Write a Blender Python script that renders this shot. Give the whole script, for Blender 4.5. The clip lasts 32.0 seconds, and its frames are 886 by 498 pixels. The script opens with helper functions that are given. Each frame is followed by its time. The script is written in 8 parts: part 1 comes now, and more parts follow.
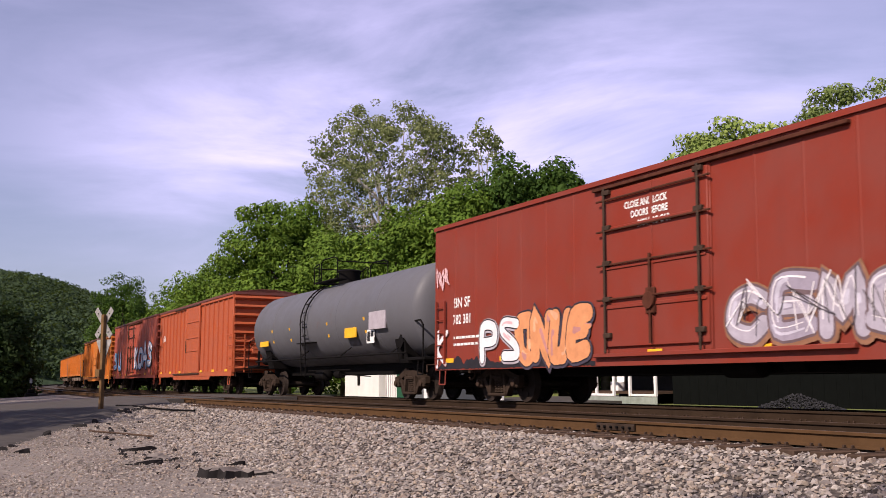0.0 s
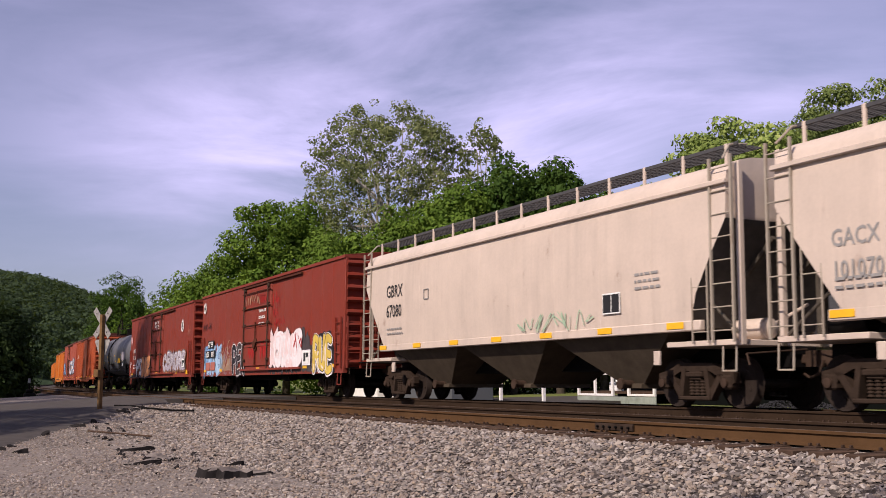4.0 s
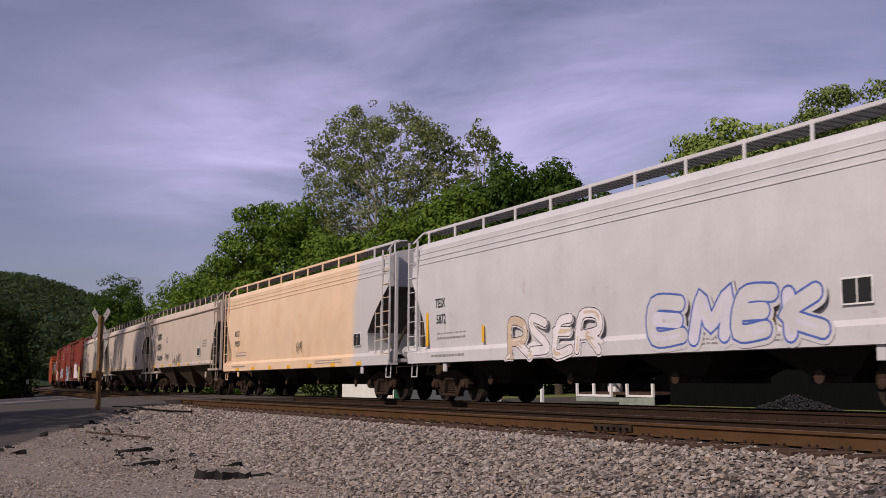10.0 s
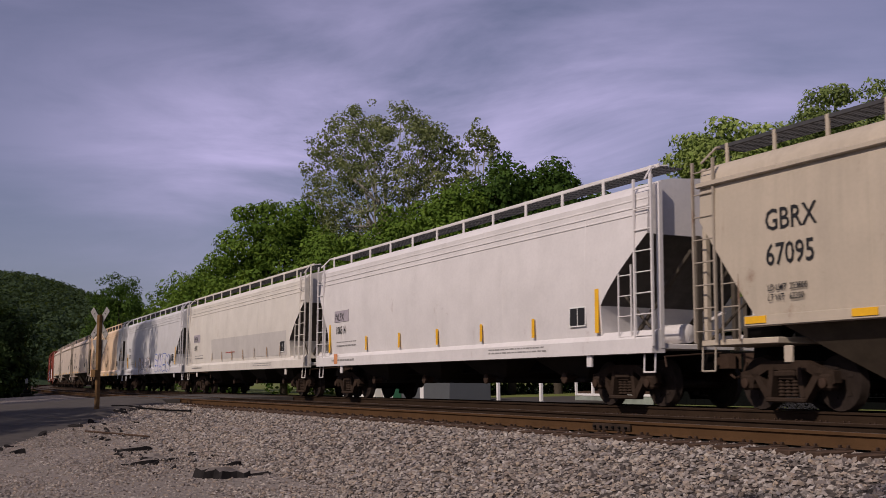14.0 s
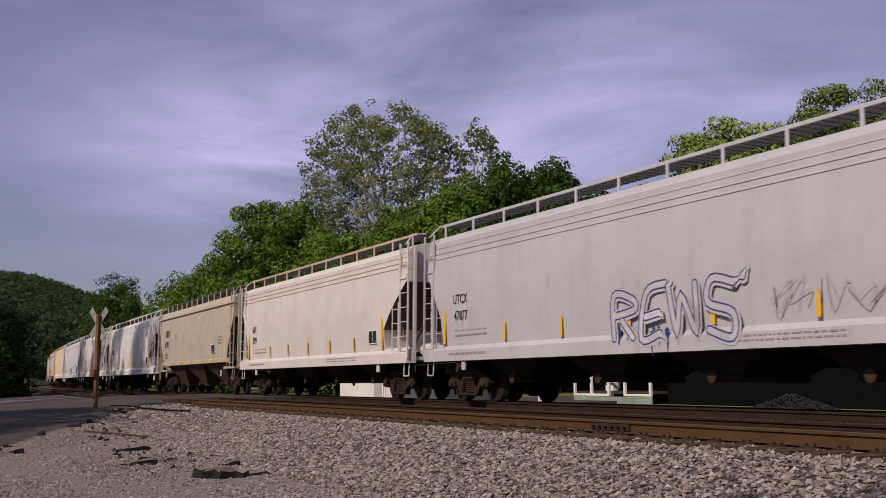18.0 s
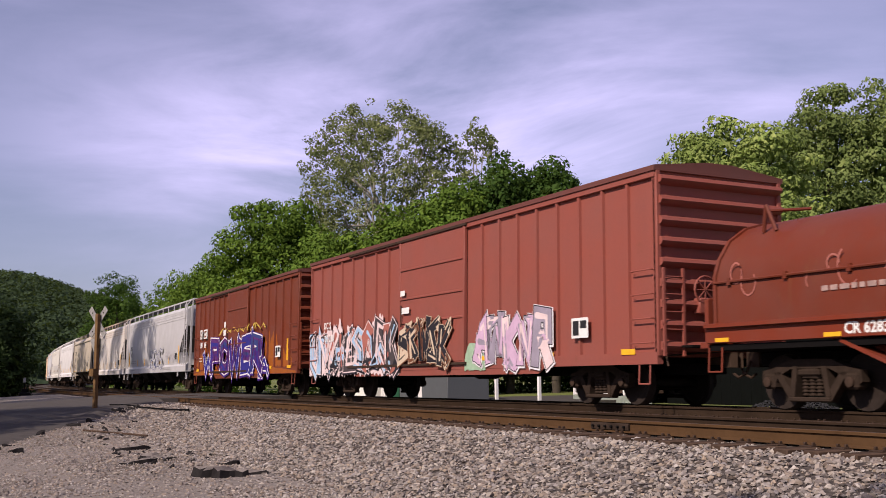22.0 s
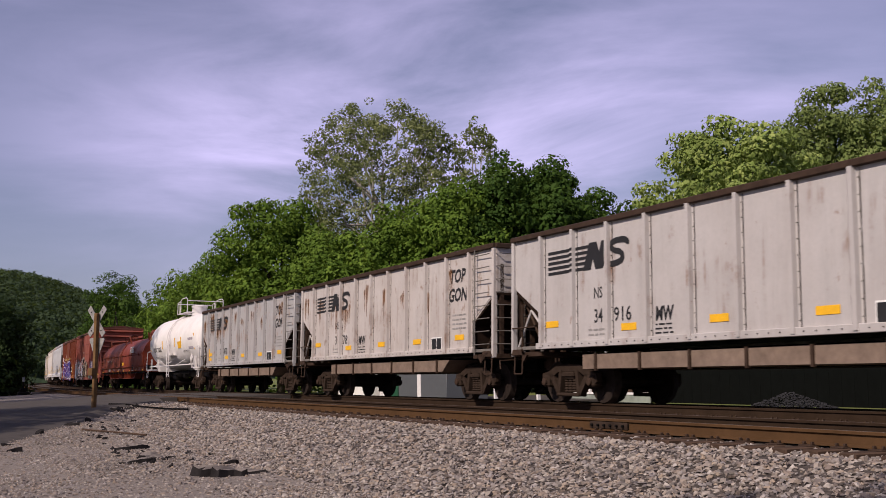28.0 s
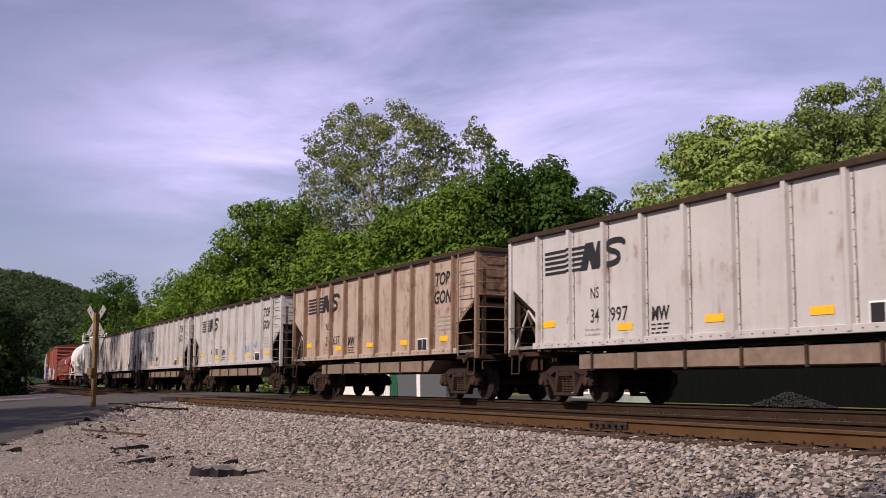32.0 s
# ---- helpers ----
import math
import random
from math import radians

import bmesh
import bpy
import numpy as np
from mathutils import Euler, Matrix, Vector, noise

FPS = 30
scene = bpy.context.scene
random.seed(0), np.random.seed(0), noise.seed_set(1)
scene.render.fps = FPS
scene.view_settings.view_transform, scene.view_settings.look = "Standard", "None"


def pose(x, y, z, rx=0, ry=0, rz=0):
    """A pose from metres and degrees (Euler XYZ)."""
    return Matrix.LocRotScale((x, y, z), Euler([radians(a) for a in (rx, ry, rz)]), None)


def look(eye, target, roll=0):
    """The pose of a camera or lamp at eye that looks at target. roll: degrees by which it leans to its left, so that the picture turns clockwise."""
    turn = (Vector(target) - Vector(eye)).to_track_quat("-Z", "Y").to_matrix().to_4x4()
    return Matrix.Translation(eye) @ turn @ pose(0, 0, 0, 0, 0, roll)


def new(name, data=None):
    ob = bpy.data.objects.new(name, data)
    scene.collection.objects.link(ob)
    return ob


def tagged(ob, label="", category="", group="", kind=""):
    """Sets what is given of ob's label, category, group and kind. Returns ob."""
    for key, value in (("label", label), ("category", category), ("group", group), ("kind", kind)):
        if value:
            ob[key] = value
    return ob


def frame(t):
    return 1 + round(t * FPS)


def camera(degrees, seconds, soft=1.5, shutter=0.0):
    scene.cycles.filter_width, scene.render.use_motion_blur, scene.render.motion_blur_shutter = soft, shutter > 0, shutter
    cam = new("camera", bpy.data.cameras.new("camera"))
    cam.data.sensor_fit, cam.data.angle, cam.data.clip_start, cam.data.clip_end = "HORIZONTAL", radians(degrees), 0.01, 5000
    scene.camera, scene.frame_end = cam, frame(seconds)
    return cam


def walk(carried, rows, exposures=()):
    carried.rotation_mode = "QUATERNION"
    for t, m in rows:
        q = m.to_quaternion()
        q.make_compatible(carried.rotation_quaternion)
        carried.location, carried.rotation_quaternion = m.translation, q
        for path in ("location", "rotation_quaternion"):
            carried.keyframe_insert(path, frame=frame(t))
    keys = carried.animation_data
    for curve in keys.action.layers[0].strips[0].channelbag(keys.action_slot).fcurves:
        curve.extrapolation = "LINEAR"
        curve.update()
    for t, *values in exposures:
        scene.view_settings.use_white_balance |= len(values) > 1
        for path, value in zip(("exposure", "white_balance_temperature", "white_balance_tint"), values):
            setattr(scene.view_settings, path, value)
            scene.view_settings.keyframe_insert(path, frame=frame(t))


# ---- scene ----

# ---------------------------------------------------------------- camera
H_EYE = 0.662          # eye above the rail head of the far track
YAW0, PITCH0, ROLL0 = 26.242, 6.574, -0.8436


def eye_pose(dyaw, dpitch):
    """Camera pose: yaw is measured from the track's direction (-x) towards +y."""
    a = radians(YAW0 + dyaw)
    p = radians(PITCH0 + dpitch)
    way = Vector((-math.cos(a) * math.cos(p), math.sin(a) * math.cos(p), math.sin(p)))
    eye = Vector((0, 0, H_EYE))
    return look(eye, eye + way * 10, -ROLL0 * ROLL_SIGN)


ROLL_SIGN = -1
cam = camera(43.826, 32.0, soft=0.85, shutter=0.12)
walk(cam, [
    (0.0, eye_pose(-0.235, 0.0)), (3.5, eye_pose(-0.179, 0.0)), (5.5, eye_pose(-0.147, 0.0)),
    (8.0, eye_pose(-0.114, 0.005)), (9.0, eye_pose(-0.101, 0.042)), (12.0, eye_pose(-0.065, 0.036)),
    (14.0, eye_pose(-0.04, 0.006)), (16.5, eye_pose(0.0, 0.0)), (20.0, eye_pose(0.04, -0.008)),
    (21.0, eye_pose(0.045, -0.026)), (25.5, eye_pose(0.066, -0.07)), (28.0, eye_pose(0.1, -0.08)),
    (32.0, eye_pose(0.132, -0.088))],
    exposures=[(t, e, 6620, 20) for t, e in ((0.0, 0.22), (2.0, 0.16), (3.5, 0.04), (6.0, -0.12), (7.0, -0.22), (9.0, -0.46), (11.0, -0.58), (12.0, -0.64), (14.0, -0.74), (16.5, -0.6),
                                            (18.0, -0.56), (20.0, -0.24), (22.0, 0.0), (24.0, 0.12), (25.5, -0.38), (28.0, -0.26), (30.0, -0.2), (32.0, 0.0))])

# ---------------------------------------------------------------- world and sun
SUN_EL, SUN_AZ = radians(40), math.atan2(-0.93, 0.37)      # azimuth: where the sun stands, from +x counter-clockwise
world = bpy.data.worlds.new("sky")
scene.world = world
world.use_nodes = True


def sky_nodes():
    nt = world.node_tree
    nt.nodes.clear()
    N, L = nt.nodes.new, nt.links.new
    out, bg = N("ShaderNodeOutputWorld"), N("ShaderNodeBackground")
    sky = N("ShaderNodeTexSky")
    sky.sky_type, sky.sun_disc = "NISHITA", False
    sky.sun_elevation = SUN_EL
    sky.sun_rotation = math.pi / 2 - SUN_AZ
    sky.air_density, sky.dust_density, sky.ozone_density = 1.0, 1.0, 4.0
    bg.inputs["Strength"].default_value = 0.068
    tc, mp = N("ShaderNodeTexCoord"), N("ShaderNodeMapping")
    mp.inputs["Rotation"].default_value = (0, 0, radians(25))
    mp.inputs["Scale"].default_value = (1.4, 2.2, 8.0)
    L(tc.outputs["Generated"], mp.inputs["Vector"])
    n1, n2 = N("ShaderNodeTexNoise"), N("ShaderNodeTexNoise")
    n1.inputs["Scale"].default_value, n1.inputs["Detail"].default_value, n1.inputs["Roughness"].default_value = 1.5, 8, 0.58
    n1.inputs["Distortion"].default_value = 0.5
    n2.inputs["Scale"].default_value, n2.inputs["Detail"].default_value = 0.7, 3
    L(mp.outputs["Vector"], n1.inputs["Vector"])
    L(mp.outputs["Vector"], n2.inputs["Vector"])
    add = N("ShaderNodeMath")
    add.operation = "MULTIPLY"
    L(n1.outputs["Fac"], add.inputs[0])
    L(n2.outputs["Fac"], add.inputs[1])
    ramp = N("ShaderNodeValToRGB")
    ramp.color_ramp.elements[0].position, ramp.color_ramp.elements[1].position = 0.13, 0.42
    L(add.outputs[0], ramp.inputs["Fac"])
    mix = N("ShaderNodeMix")
    mix.data_type = "RGBA"
    mix.inputs["B"].default_value = (16.4, 15.2, 23.6, 1)
    sc = N("ShaderNodeMath")
    sc.operation = "MULTIPLY_ADD"
    sc.inputs[1].default_value, sc.inputs[2].default_value = 0.66, 0.105
    # a broad bright cloud bank over the valley
    bank_at, bank_size = N("ShaderNodeVectorMath"), N("ShaderNodeVectorMath")
    bank_at.operation, bank_size.operation = "SUBTRACT", "MULTIPLY"
    bank_at.inputs[1].default_value = (-0.865, 0.475, 0.19)
    bank_size.inputs[1].default_value = (2.5, 2.5, 5.4)
    L(tc.outputs["Generated"], bank_at.inputs[0])
    L(bank_at.outputs[0], bank_size.inputs[0])
    far = N("ShaderNodeVectorMath")
    far.operation = "LENGTH"
    L(bank_size.outputs[0], far.inputs[0])
    bank = N("ShaderNodeMapRange")
    bank.interpolation_type = "SMOOTHSTEP"
    bank.inputs["From Min"].default_value, bank.inputs["From Max"].default_value = 1.15, 0.0
    bank.inputs["To Min"].default_value, bank.inputs["To Max"].default_value = 0.2, 2.0
    L(far.outputs["Value"], bank.inputs["Value"])
    thick = N("ShaderNodeMath")
    thick.operation = "MULTIPLY"
    L(ramp.outputs["Color"], thick.inputs[0])
    L(bank.outputs[0], thick.inputs[1])
    L(thick.outputs[0], sc.inputs[0])
    L(sc.outputs[0], mix.inputs["Factor"])
    L(sky.outputs["Color"], mix.inputs["A"])
    L(mix.outputs["Result"], bg.inputs["Color"])
    L(bg.outputs[0], out.inputs["Surface"])


sky_nodes()
sun = new("sun", bpy.data.lights.new("sun", "SUN"))
sun.data.energy, sun.data.angle, sun.data.color = 5.0, radians(0.6), (1.0, 0.90, 0.76)
d = Vector((math.cos(SUN_AZ) * math.cos(SUN_EL), math.sin(SUN_AZ) * math.cos(SUN_EL), math.sin(SUN_EL)))
sun.matrix_world = look(d * 60, (0, 0, 0))

# ---------------------------------------------------------------- mesh tools


class M:
    """Vertices and faces of one mesh."""

    def __init__(s):
        s.v, s.f, s.m, s.k = [], [], [], 0

    def add(s, vs, fs):
        o = len(s.v)
        s.v += [tuple(p) for p in vs]
        s.f += [tuple(i + o for i in q) for q in fs]
        s.m += [s.k] * len(fs)
        return s

    def box(s, x0, x1, y0, y1, z0, z1, c=0.0):
        if c <= 0:
            vs = [(x, y, z) for z in (z0, z1) for y in (y0, y1) for x in (x0, x1)]
            return s.add(vs, [(0, 2, 3, 1), (4, 5, 7, 6), (0, 1, 5, 4), (2, 6, 7, 3), (0, 4, 6, 2), (1, 3, 7, 5)])
        c = min(c, (x1 - x0) * 0.45, (y1 - y0) * 0.45, (z1 - z0) * 0.45)
        vs, X, Y, Z = [], (x0, x1), (y0, y1), (z0, z1)
        for k in range(2):
            for j in range(2):
                for i in range(2):
                    sx, sy, sz = c * (1 - 2 * i), c * (1 - 2 * j), c * (1 - 2 * k)
                    vs += [(X[i], Y[j] + sy, Z[k] + sz), (X[i] + sx, Y[j], Z[k] + sz), (X[i] + sx, Y[j] + sy, Z[k])]
        q = lambda i, j, k, a: 3 * (i + 2 * j + 4 * k) + a
        fs = []
        for i in range(2):
            r = [q(i, 0, 0, 0), q(i, 1, 0, 0), q(i, 1, 1, 0), q(i, 0, 1, 0)]
            fs.append(r if i else r[::-1])
            r = [q(0, i, 0, 1), q(0, i, 1, 1), q(1, i, 1, 1), q(1, i, 0, 1)]
            fs.append(r if i else r[::-1])
            r = [q(0, 0, i, 2), q(1, 0, i, 2), q(1, 1, i, 2), q(0, 1, i, 2)]
            fs.append(r if i else r[::-1])
        for a in range(2):
            for b in range(2):
                fs.append([q(a, b, 0, 0), q(a, b, 1, 0), q(a, b, 1, 1), q(a, b, 0, 1)])
                fs.append([q(0, a, b, 1), q(1, a, b, 1), q(1, a, b, 2), q(0, a, b, 2)])
                fs.append([q(a, 0, b, 0), q(a, 1, b, 0), q(a, 1, b, 2), q(a, 0, b, 2)])
        for i in range(2):
            for j in range(2):
                for k in range(2):
                    fs.append([q(i, j, k, 0), q(i, j, k, 1), q(i, j, k, 2)])
        return s.add(vs, fs)

    def prism(s, pts, a, b, axis="x"):
        """A polygon pushed from a to b along an axis; pts are (y, z), (x, z) or (x, y)."""
        n = len(pts)
        put = {"x": lambda p, t: (t, p[0], p[1]), "y": lambda p, t: (p[0], t, p[1]), "z": lambda p, t: (p[0], p[1], t)}[axis]
        vs = [put(p, a) for p in pts] + [put(p, b) for p in pts]
        fs = [tuple(range(n))[::-1], tuple(range(n, 2 * n))] + [(i, (i + 1) % n, n + (i + 1) % n, n + i) for i in range(n)]
        return s.add(vs, fs)

    def rod(s, p, q, r=0.02, n=6, r2=None):
        p, q = Vector(p), Vector(q)
        t = (q - p).normalized()
        u = t.orthogonal().normalized()
        w = t.cross(u)
        r2 = r if r2 is None else r2
        vs = [p + (u * math.cos(2 * math.pi * i / n) + w * math.sin(2 * math.pi * i / n)) * r for i in range(n)]
        vs += [q + (u * math.cos(2 * math.pi * i / n) + w * math.sin(2 * math.pi * i / n)) * r2 for i in range(n)]
        return s.add(vs, [tuple(range(n))[::-1], tuple(range(n, 2 * n))] + [(i, (i + 1) % n, n + (i + 1) % n, n + i) for i in range(n)])

    def path(s, pts, r=0.02, n=6):
        for a, b in zip(pts, pts[1:]):
            s.rod(a, b, r, n)
        return s

    def lathe(s, prof, centre=(0, 0, 0), axis="x", n=20, cap=True):
        """prof: (along, radius) pairs turned about an axis."""
        cx, cy, cz = centre
        vs, fs = [], []
        for a, r in prof:
            for i in range(n):
                c, e = r * math.cos(2 * math.pi * i / n), r * math.sin(2 * math.pi * i / n)
                vs.append({"x": (cx + a, cy + c, cz + e), "y": (cx + c, cy + a, cz - e), "z": (cx + c, cy + e, cz + a)}[axis])
        for j in range(len(prof) - 1):
            for i in range(n):
                k = (i + 1) % n
                fs.append((j * n + i, j * n + k, (j + 1) * n + k, (j + 1) * n + i))
        if cap:
            fs += [tuple(range(n))[::-1], tuple(range((len(prof) - 1) * n, len(prof) * n))]
        return s.add(vs, fs)

    def loft(s, rings, closed=True):
        n = len(rings[0])
        vs = [p for r in rings for p in r]
        fs = []
        for j in range(len(rings) - 1):
            for i in range(n if closed else n - 1):
                k = (i + 1) % n
                fs.append((j * n + i, j * n + k, (j + 1) * n + k, (j + 1) * n + i))
        if closed:
            fs += [tuple(range(n))[::-1], tuple(range((len(rings) - 1) * n, len(rings) * n))]
        return s.add(vs, fs)


def mesh_of(name, m, mats, smooth=40):
    me = bpy.data.meshes.new(name)
    me.from_pydata(m.v, [], m.f)
    for mt in (mats if isinstance(mats, (list, tuple)) else [mats]):
        me.materials.append(mt)
    if any(m.m):
        me.polygons.foreach_set("material_index", m.m)
    bm = bmesh.new()
    bm.from_mesh(me)
    bmesh.ops.recalc_face_normals(bm, faces=bm.faces)
    bm.to_mesh(me)
    bm.free()
    if smooth:
        me.shade_smooth()
        me.set_sharp_from_angle(angle=radians(smooth))
    me.update()
    return me


def part(name, m, material, parent, label="", smooth=40):
    """One mesh object under a thing or under a part."""
    ob = new(name, m if isinstance(m, bpy.types.Mesh) else mesh_of(name, m, material, smooth))
    ob.parent = parent
    if label:
        ob["label"] = label
    return ob


def thing(name, label, category, group="", kind="", m=None, material=None, smooth=40):
    ob = new(name, mesh_of(name, m, material, smooth) if m else None)
    return tagged(ob, label, category, group, kind)

# ---------------------------------------------------------------- materials


def shader(name, rough=0.6, metal=0.0):
    mt = bpy.data.materials.new(name)
    mt.use_nodes = True
    nt = mt.node_tree
    b = nt.nodes["Principled BSDF"]
    b.inputs["Roughness"].default_value, b.inputs["Metallic"].default_value = rough, metal
    b.inputs["Specular IOR Level"].default_value = 0.07 if rough > 0.65 else 0.35
    return mt, nt, b


def noise_of(nt, scale, detail=4, rough=0.55, stretch=(1, 1, 1), coord="Object"):
    tc, mp, n = nt.nodes.new("ShaderNodeTexCoord"), nt.nodes.new("ShaderNodeMapping"), nt.nodes.new("ShaderNodeTexNoise")
    mp.inputs["Scale"].default_value = stretch
    nt.links.new(tc.outputs[coord], mp.inputs["Vector"])
    nt.links.new(mp.outputs["Vector"], n.inputs["Vector"])
    n.inputs["Scale"].default_value, n.inputs["Detail"].default_value, n.inputs["Roughness"].default_value = scale, detail, rough
    return n.outputs["Fac"]


def ramp_of(nt, fac, lo, hi, a=(0, 0, 0, 1), b=(1, 1, 1, 1)):
    r = nt.nodes.new("ShaderNodeValToRGB")
    r.color_ramp.elements[0].position, r.color_ramp.elements[1].position = lo, hi
    r.color_ramp.elements[0].color, r.color_ramp.elements[1].color = a, b
    nt.links.new(fac, r.inputs["Fac"])
    return r.outputs["Color"]


def mixed(nt, fac, a, b, mode="MIX"):
    m = nt.nodes.new("ShaderNodeMix")
    m.data_type, m.blend_type = "RGBA", mode
    for key, val in (("Factor", fac), ("A", a), ("B", b)):
        if isinstance(val, (int, float)):
            m.inputs[key].default_value = val
        elif isinstance(val, tuple):
            m.inputs[key].default_value = val if len(val) == 4 else (*val, 1)
        else:
            nt.links.new(val, m.inputs[key])
    return m.outputs["Result"]


def bumped(nt, b, height, strength=0.3, dist=0.02):
    n = nt.nodes.new("ShaderNodeBump")
    n.inputs["Strength"].default_value, n.inputs["Distance"].default_value = strength, dist
    nt.links.new(height, n.inputs["Height"])
    nt.links.new(n.outputs["Normal"], b.inputs["Normal"])


MATS = {}


def paint(name, col, rust=0.25, dirt=0.3, rough=0.5, rust_col=(0.16, 0.06, 0.025), dirt_col=None, grain=2.4, blotch=0.0):
    """Weathered paint on steel: blotches, vertical streaks and rust."""
    if name in MATS:
        return MATS[name]
    mt, nt, b = shader(name, rough)
    b.inputs["Specular IOR Level"].default_value = 0.2
    dirt_col = dirt_col or tuple(c * 0.45 + 0.02 for c in col)
    blot = noise_of(nt, 0.9, 5, 0.6)
    streak = noise_of(nt, 1.0, 5, 0.6, (grain, grain, 0.3))
    fine = noise_of(nt, 14, 4, 0.6)
    c = mixed(nt, ramp_of(nt, blot, 0.35, 0.75), (*col, 1), (*[min(1, x * 0.82 + 0.02) for x in col], 1))
    m1 = nt.nodes.new("ShaderNodeMath")
    m1.operation = "MULTIPLY"
    m1.inputs[1].default_value = dirt
    patchy = nt.nodes.new("ShaderNodeMath")
    patchy.operation = "MULTIPLY"
    nt.links.new(ramp_of(nt, streak, 0.42, 0.8), patchy.inputs[0])
    nt.links.new(ramp_of(nt, noise_of(nt, 0.5, 4, 0.6, (1, 1, 0.7)), 0.35, 0.65), patchy.inputs[1])
    nt.links.new(patchy.outputs[0], m1.inputs[0])
    c = mixed(nt, m1.outputs[0], c, dirt_col)
    m2 = nt.nodes.new("ShaderNodeMath")
    m2.operation = "MULTIPLY"
    nt.links.new(ramp_of(nt, streak, 0.50, 0.68), m2.inputs[0])
    nt.links.new(ramp_of(nt, noise_of(nt, 1.7, 6, 0.7), 0.62 - 0.22 * rust, 0.78 - 0.2 * rust), m2.inputs[1])
    c = mixed(nt, m2.outputs[0], c, rust_col)
    if blotch > 0:
        spots = noise_of(nt, 2.6, 9, 0.72, (1, 1, 0.6))
        c = mixed(nt, ramp_of(nt, spots, 0.66 - 0.2 * blotch, 0.74 - 0.12 * blotch), c, rust_col)
        c = mixed(nt, ramp_of(nt, noise_of(nt, 0.8, 7, 0.7, (1, 1, 0.5)), 0.40, 0.75, (0, 0, 0, 1), (blotch, blotch, blotch, 1)), c, tuple(0.45 * x + 0.55 * y for x, y in zip(col, rust_col)))
    c = mixed(nt, ramp_of(nt, fine, 0.4, 0.9, (0, 0, 0, 1), (0.18, 0.18, 0.18, 1)), c, dirt_col)
    nt.links.new(c, b.inputs["Base Color"])
    nt.links.new(ramp_of(nt, blot, 0.3, 0.8, (rough - 0.1,) * 3 + (1,), (rough + 0.2,) * 3 + (1,)), b.inputs["Roughness"])
    bumped(nt, b, fine, 0.08, 0.01)
    MATS[name] = mt
    return mt


def plain(name, col, rough=0.6, metal=0.0, var=0.3, scale=6.0):
    """A plain surface with grain at two scales."""
    if name in MATS:
        return MATS[name]
    mt, nt, b = shader(name, rough, metal)
    c = mixed(nt, ramp_of(nt, noise_of(nt, scale, 6, 0.65), 0.3, 0.75), (*col, 1), (*[x * (1 - var) for x in col], 1))
    c = mixed(nt, ramp_of(nt, noise_of(nt, scale * 9, 3), 0.45, 0.8, (0, 0, 0, 1), (0.3, 0.3, 0.3, 1)), c, tuple(x * 0.6 for x in col))
    nt.links.new(c, b.inputs["Base Color"])
    bumped(nt, b, noise_of(nt, scale * 6, 4), 0.15, 0.01)
    MATS[name] = mt
    return mt


def leaf_mat(name, a, b_, trans=0.32):
    """Leaves: colour differs from leaf to leaf, and light comes through."""
    mt, nt, b = shader(name, 0.7)
    g = nt.nodes.new("ShaderNodeNewGeometry")
    c = mixed(nt, g.outputs["Random Per Island"], (*a, 1), (*b_, 1))
    c = mixed(nt, ramp_of(nt, noise_of(nt, 0.5, 3), 0.35, 0.7), c, tuple(x * 0.72 for x in a))
    nt.links.new(c, b.inputs["Base Color"])
    b.inputs["Specular IOR Level"].default_value = 0.12
    tr = nt.nodes.new("ShaderNodeBsdfTranslucent")
    nt.links.new(mixed(nt, 0.5, c, (0.16, 0.22, 0.02, 1)), tr.inputs["Color"])
    ms = nt.nodes.new("ShaderNodeMixShader")
    ms.inputs[0].default_value = trans
    nt.links.new(b.outputs[0], ms.inputs[1])
    nt.links.new(tr.outputs[0], ms.inputs[2])
    nt.links.new(ms.outputs[0], nt.nodes["Material Output"].inputs["Surface"])
    return mt


def stone_mat(name, cols, rough=0.85):
    """Broken stone whose colour differs from piece to piece."""
    mt, nt, b = shader(name, rough)
    g = nt.nodes.new("ShaderNodeNewGeometry")
    r = nt.nodes.new("ShaderNodeValToRGB")
    while len(r.color_ramp.elements) < len(cols):
        r.color_ramp.elements.new(0.5)
    for i, cc in enumerate(cols):
        r.color_ramp.elements[i].position = i / (len(cols) - 1)
        r.color_ramp.elements[i].color = (*cc, 1)
    nt.links.new(g.outputs["Random Per Island"], r.inputs["Fac"])
    c = mixed(nt, ramp_of(nt, noise_of(nt, 25, 4), 0.35, 0.75, (0, 0, 0, 1), (0.5, 0.5, 0.5, 1)), r.outputs["Color"], (0.14, 0.125, 0.115, 1))
    nt.links.new(c, b.inputs["Base Color"])
    bumped(nt, b, noise_of(nt, 60, 3), 0.3, 0.01)
    return mt


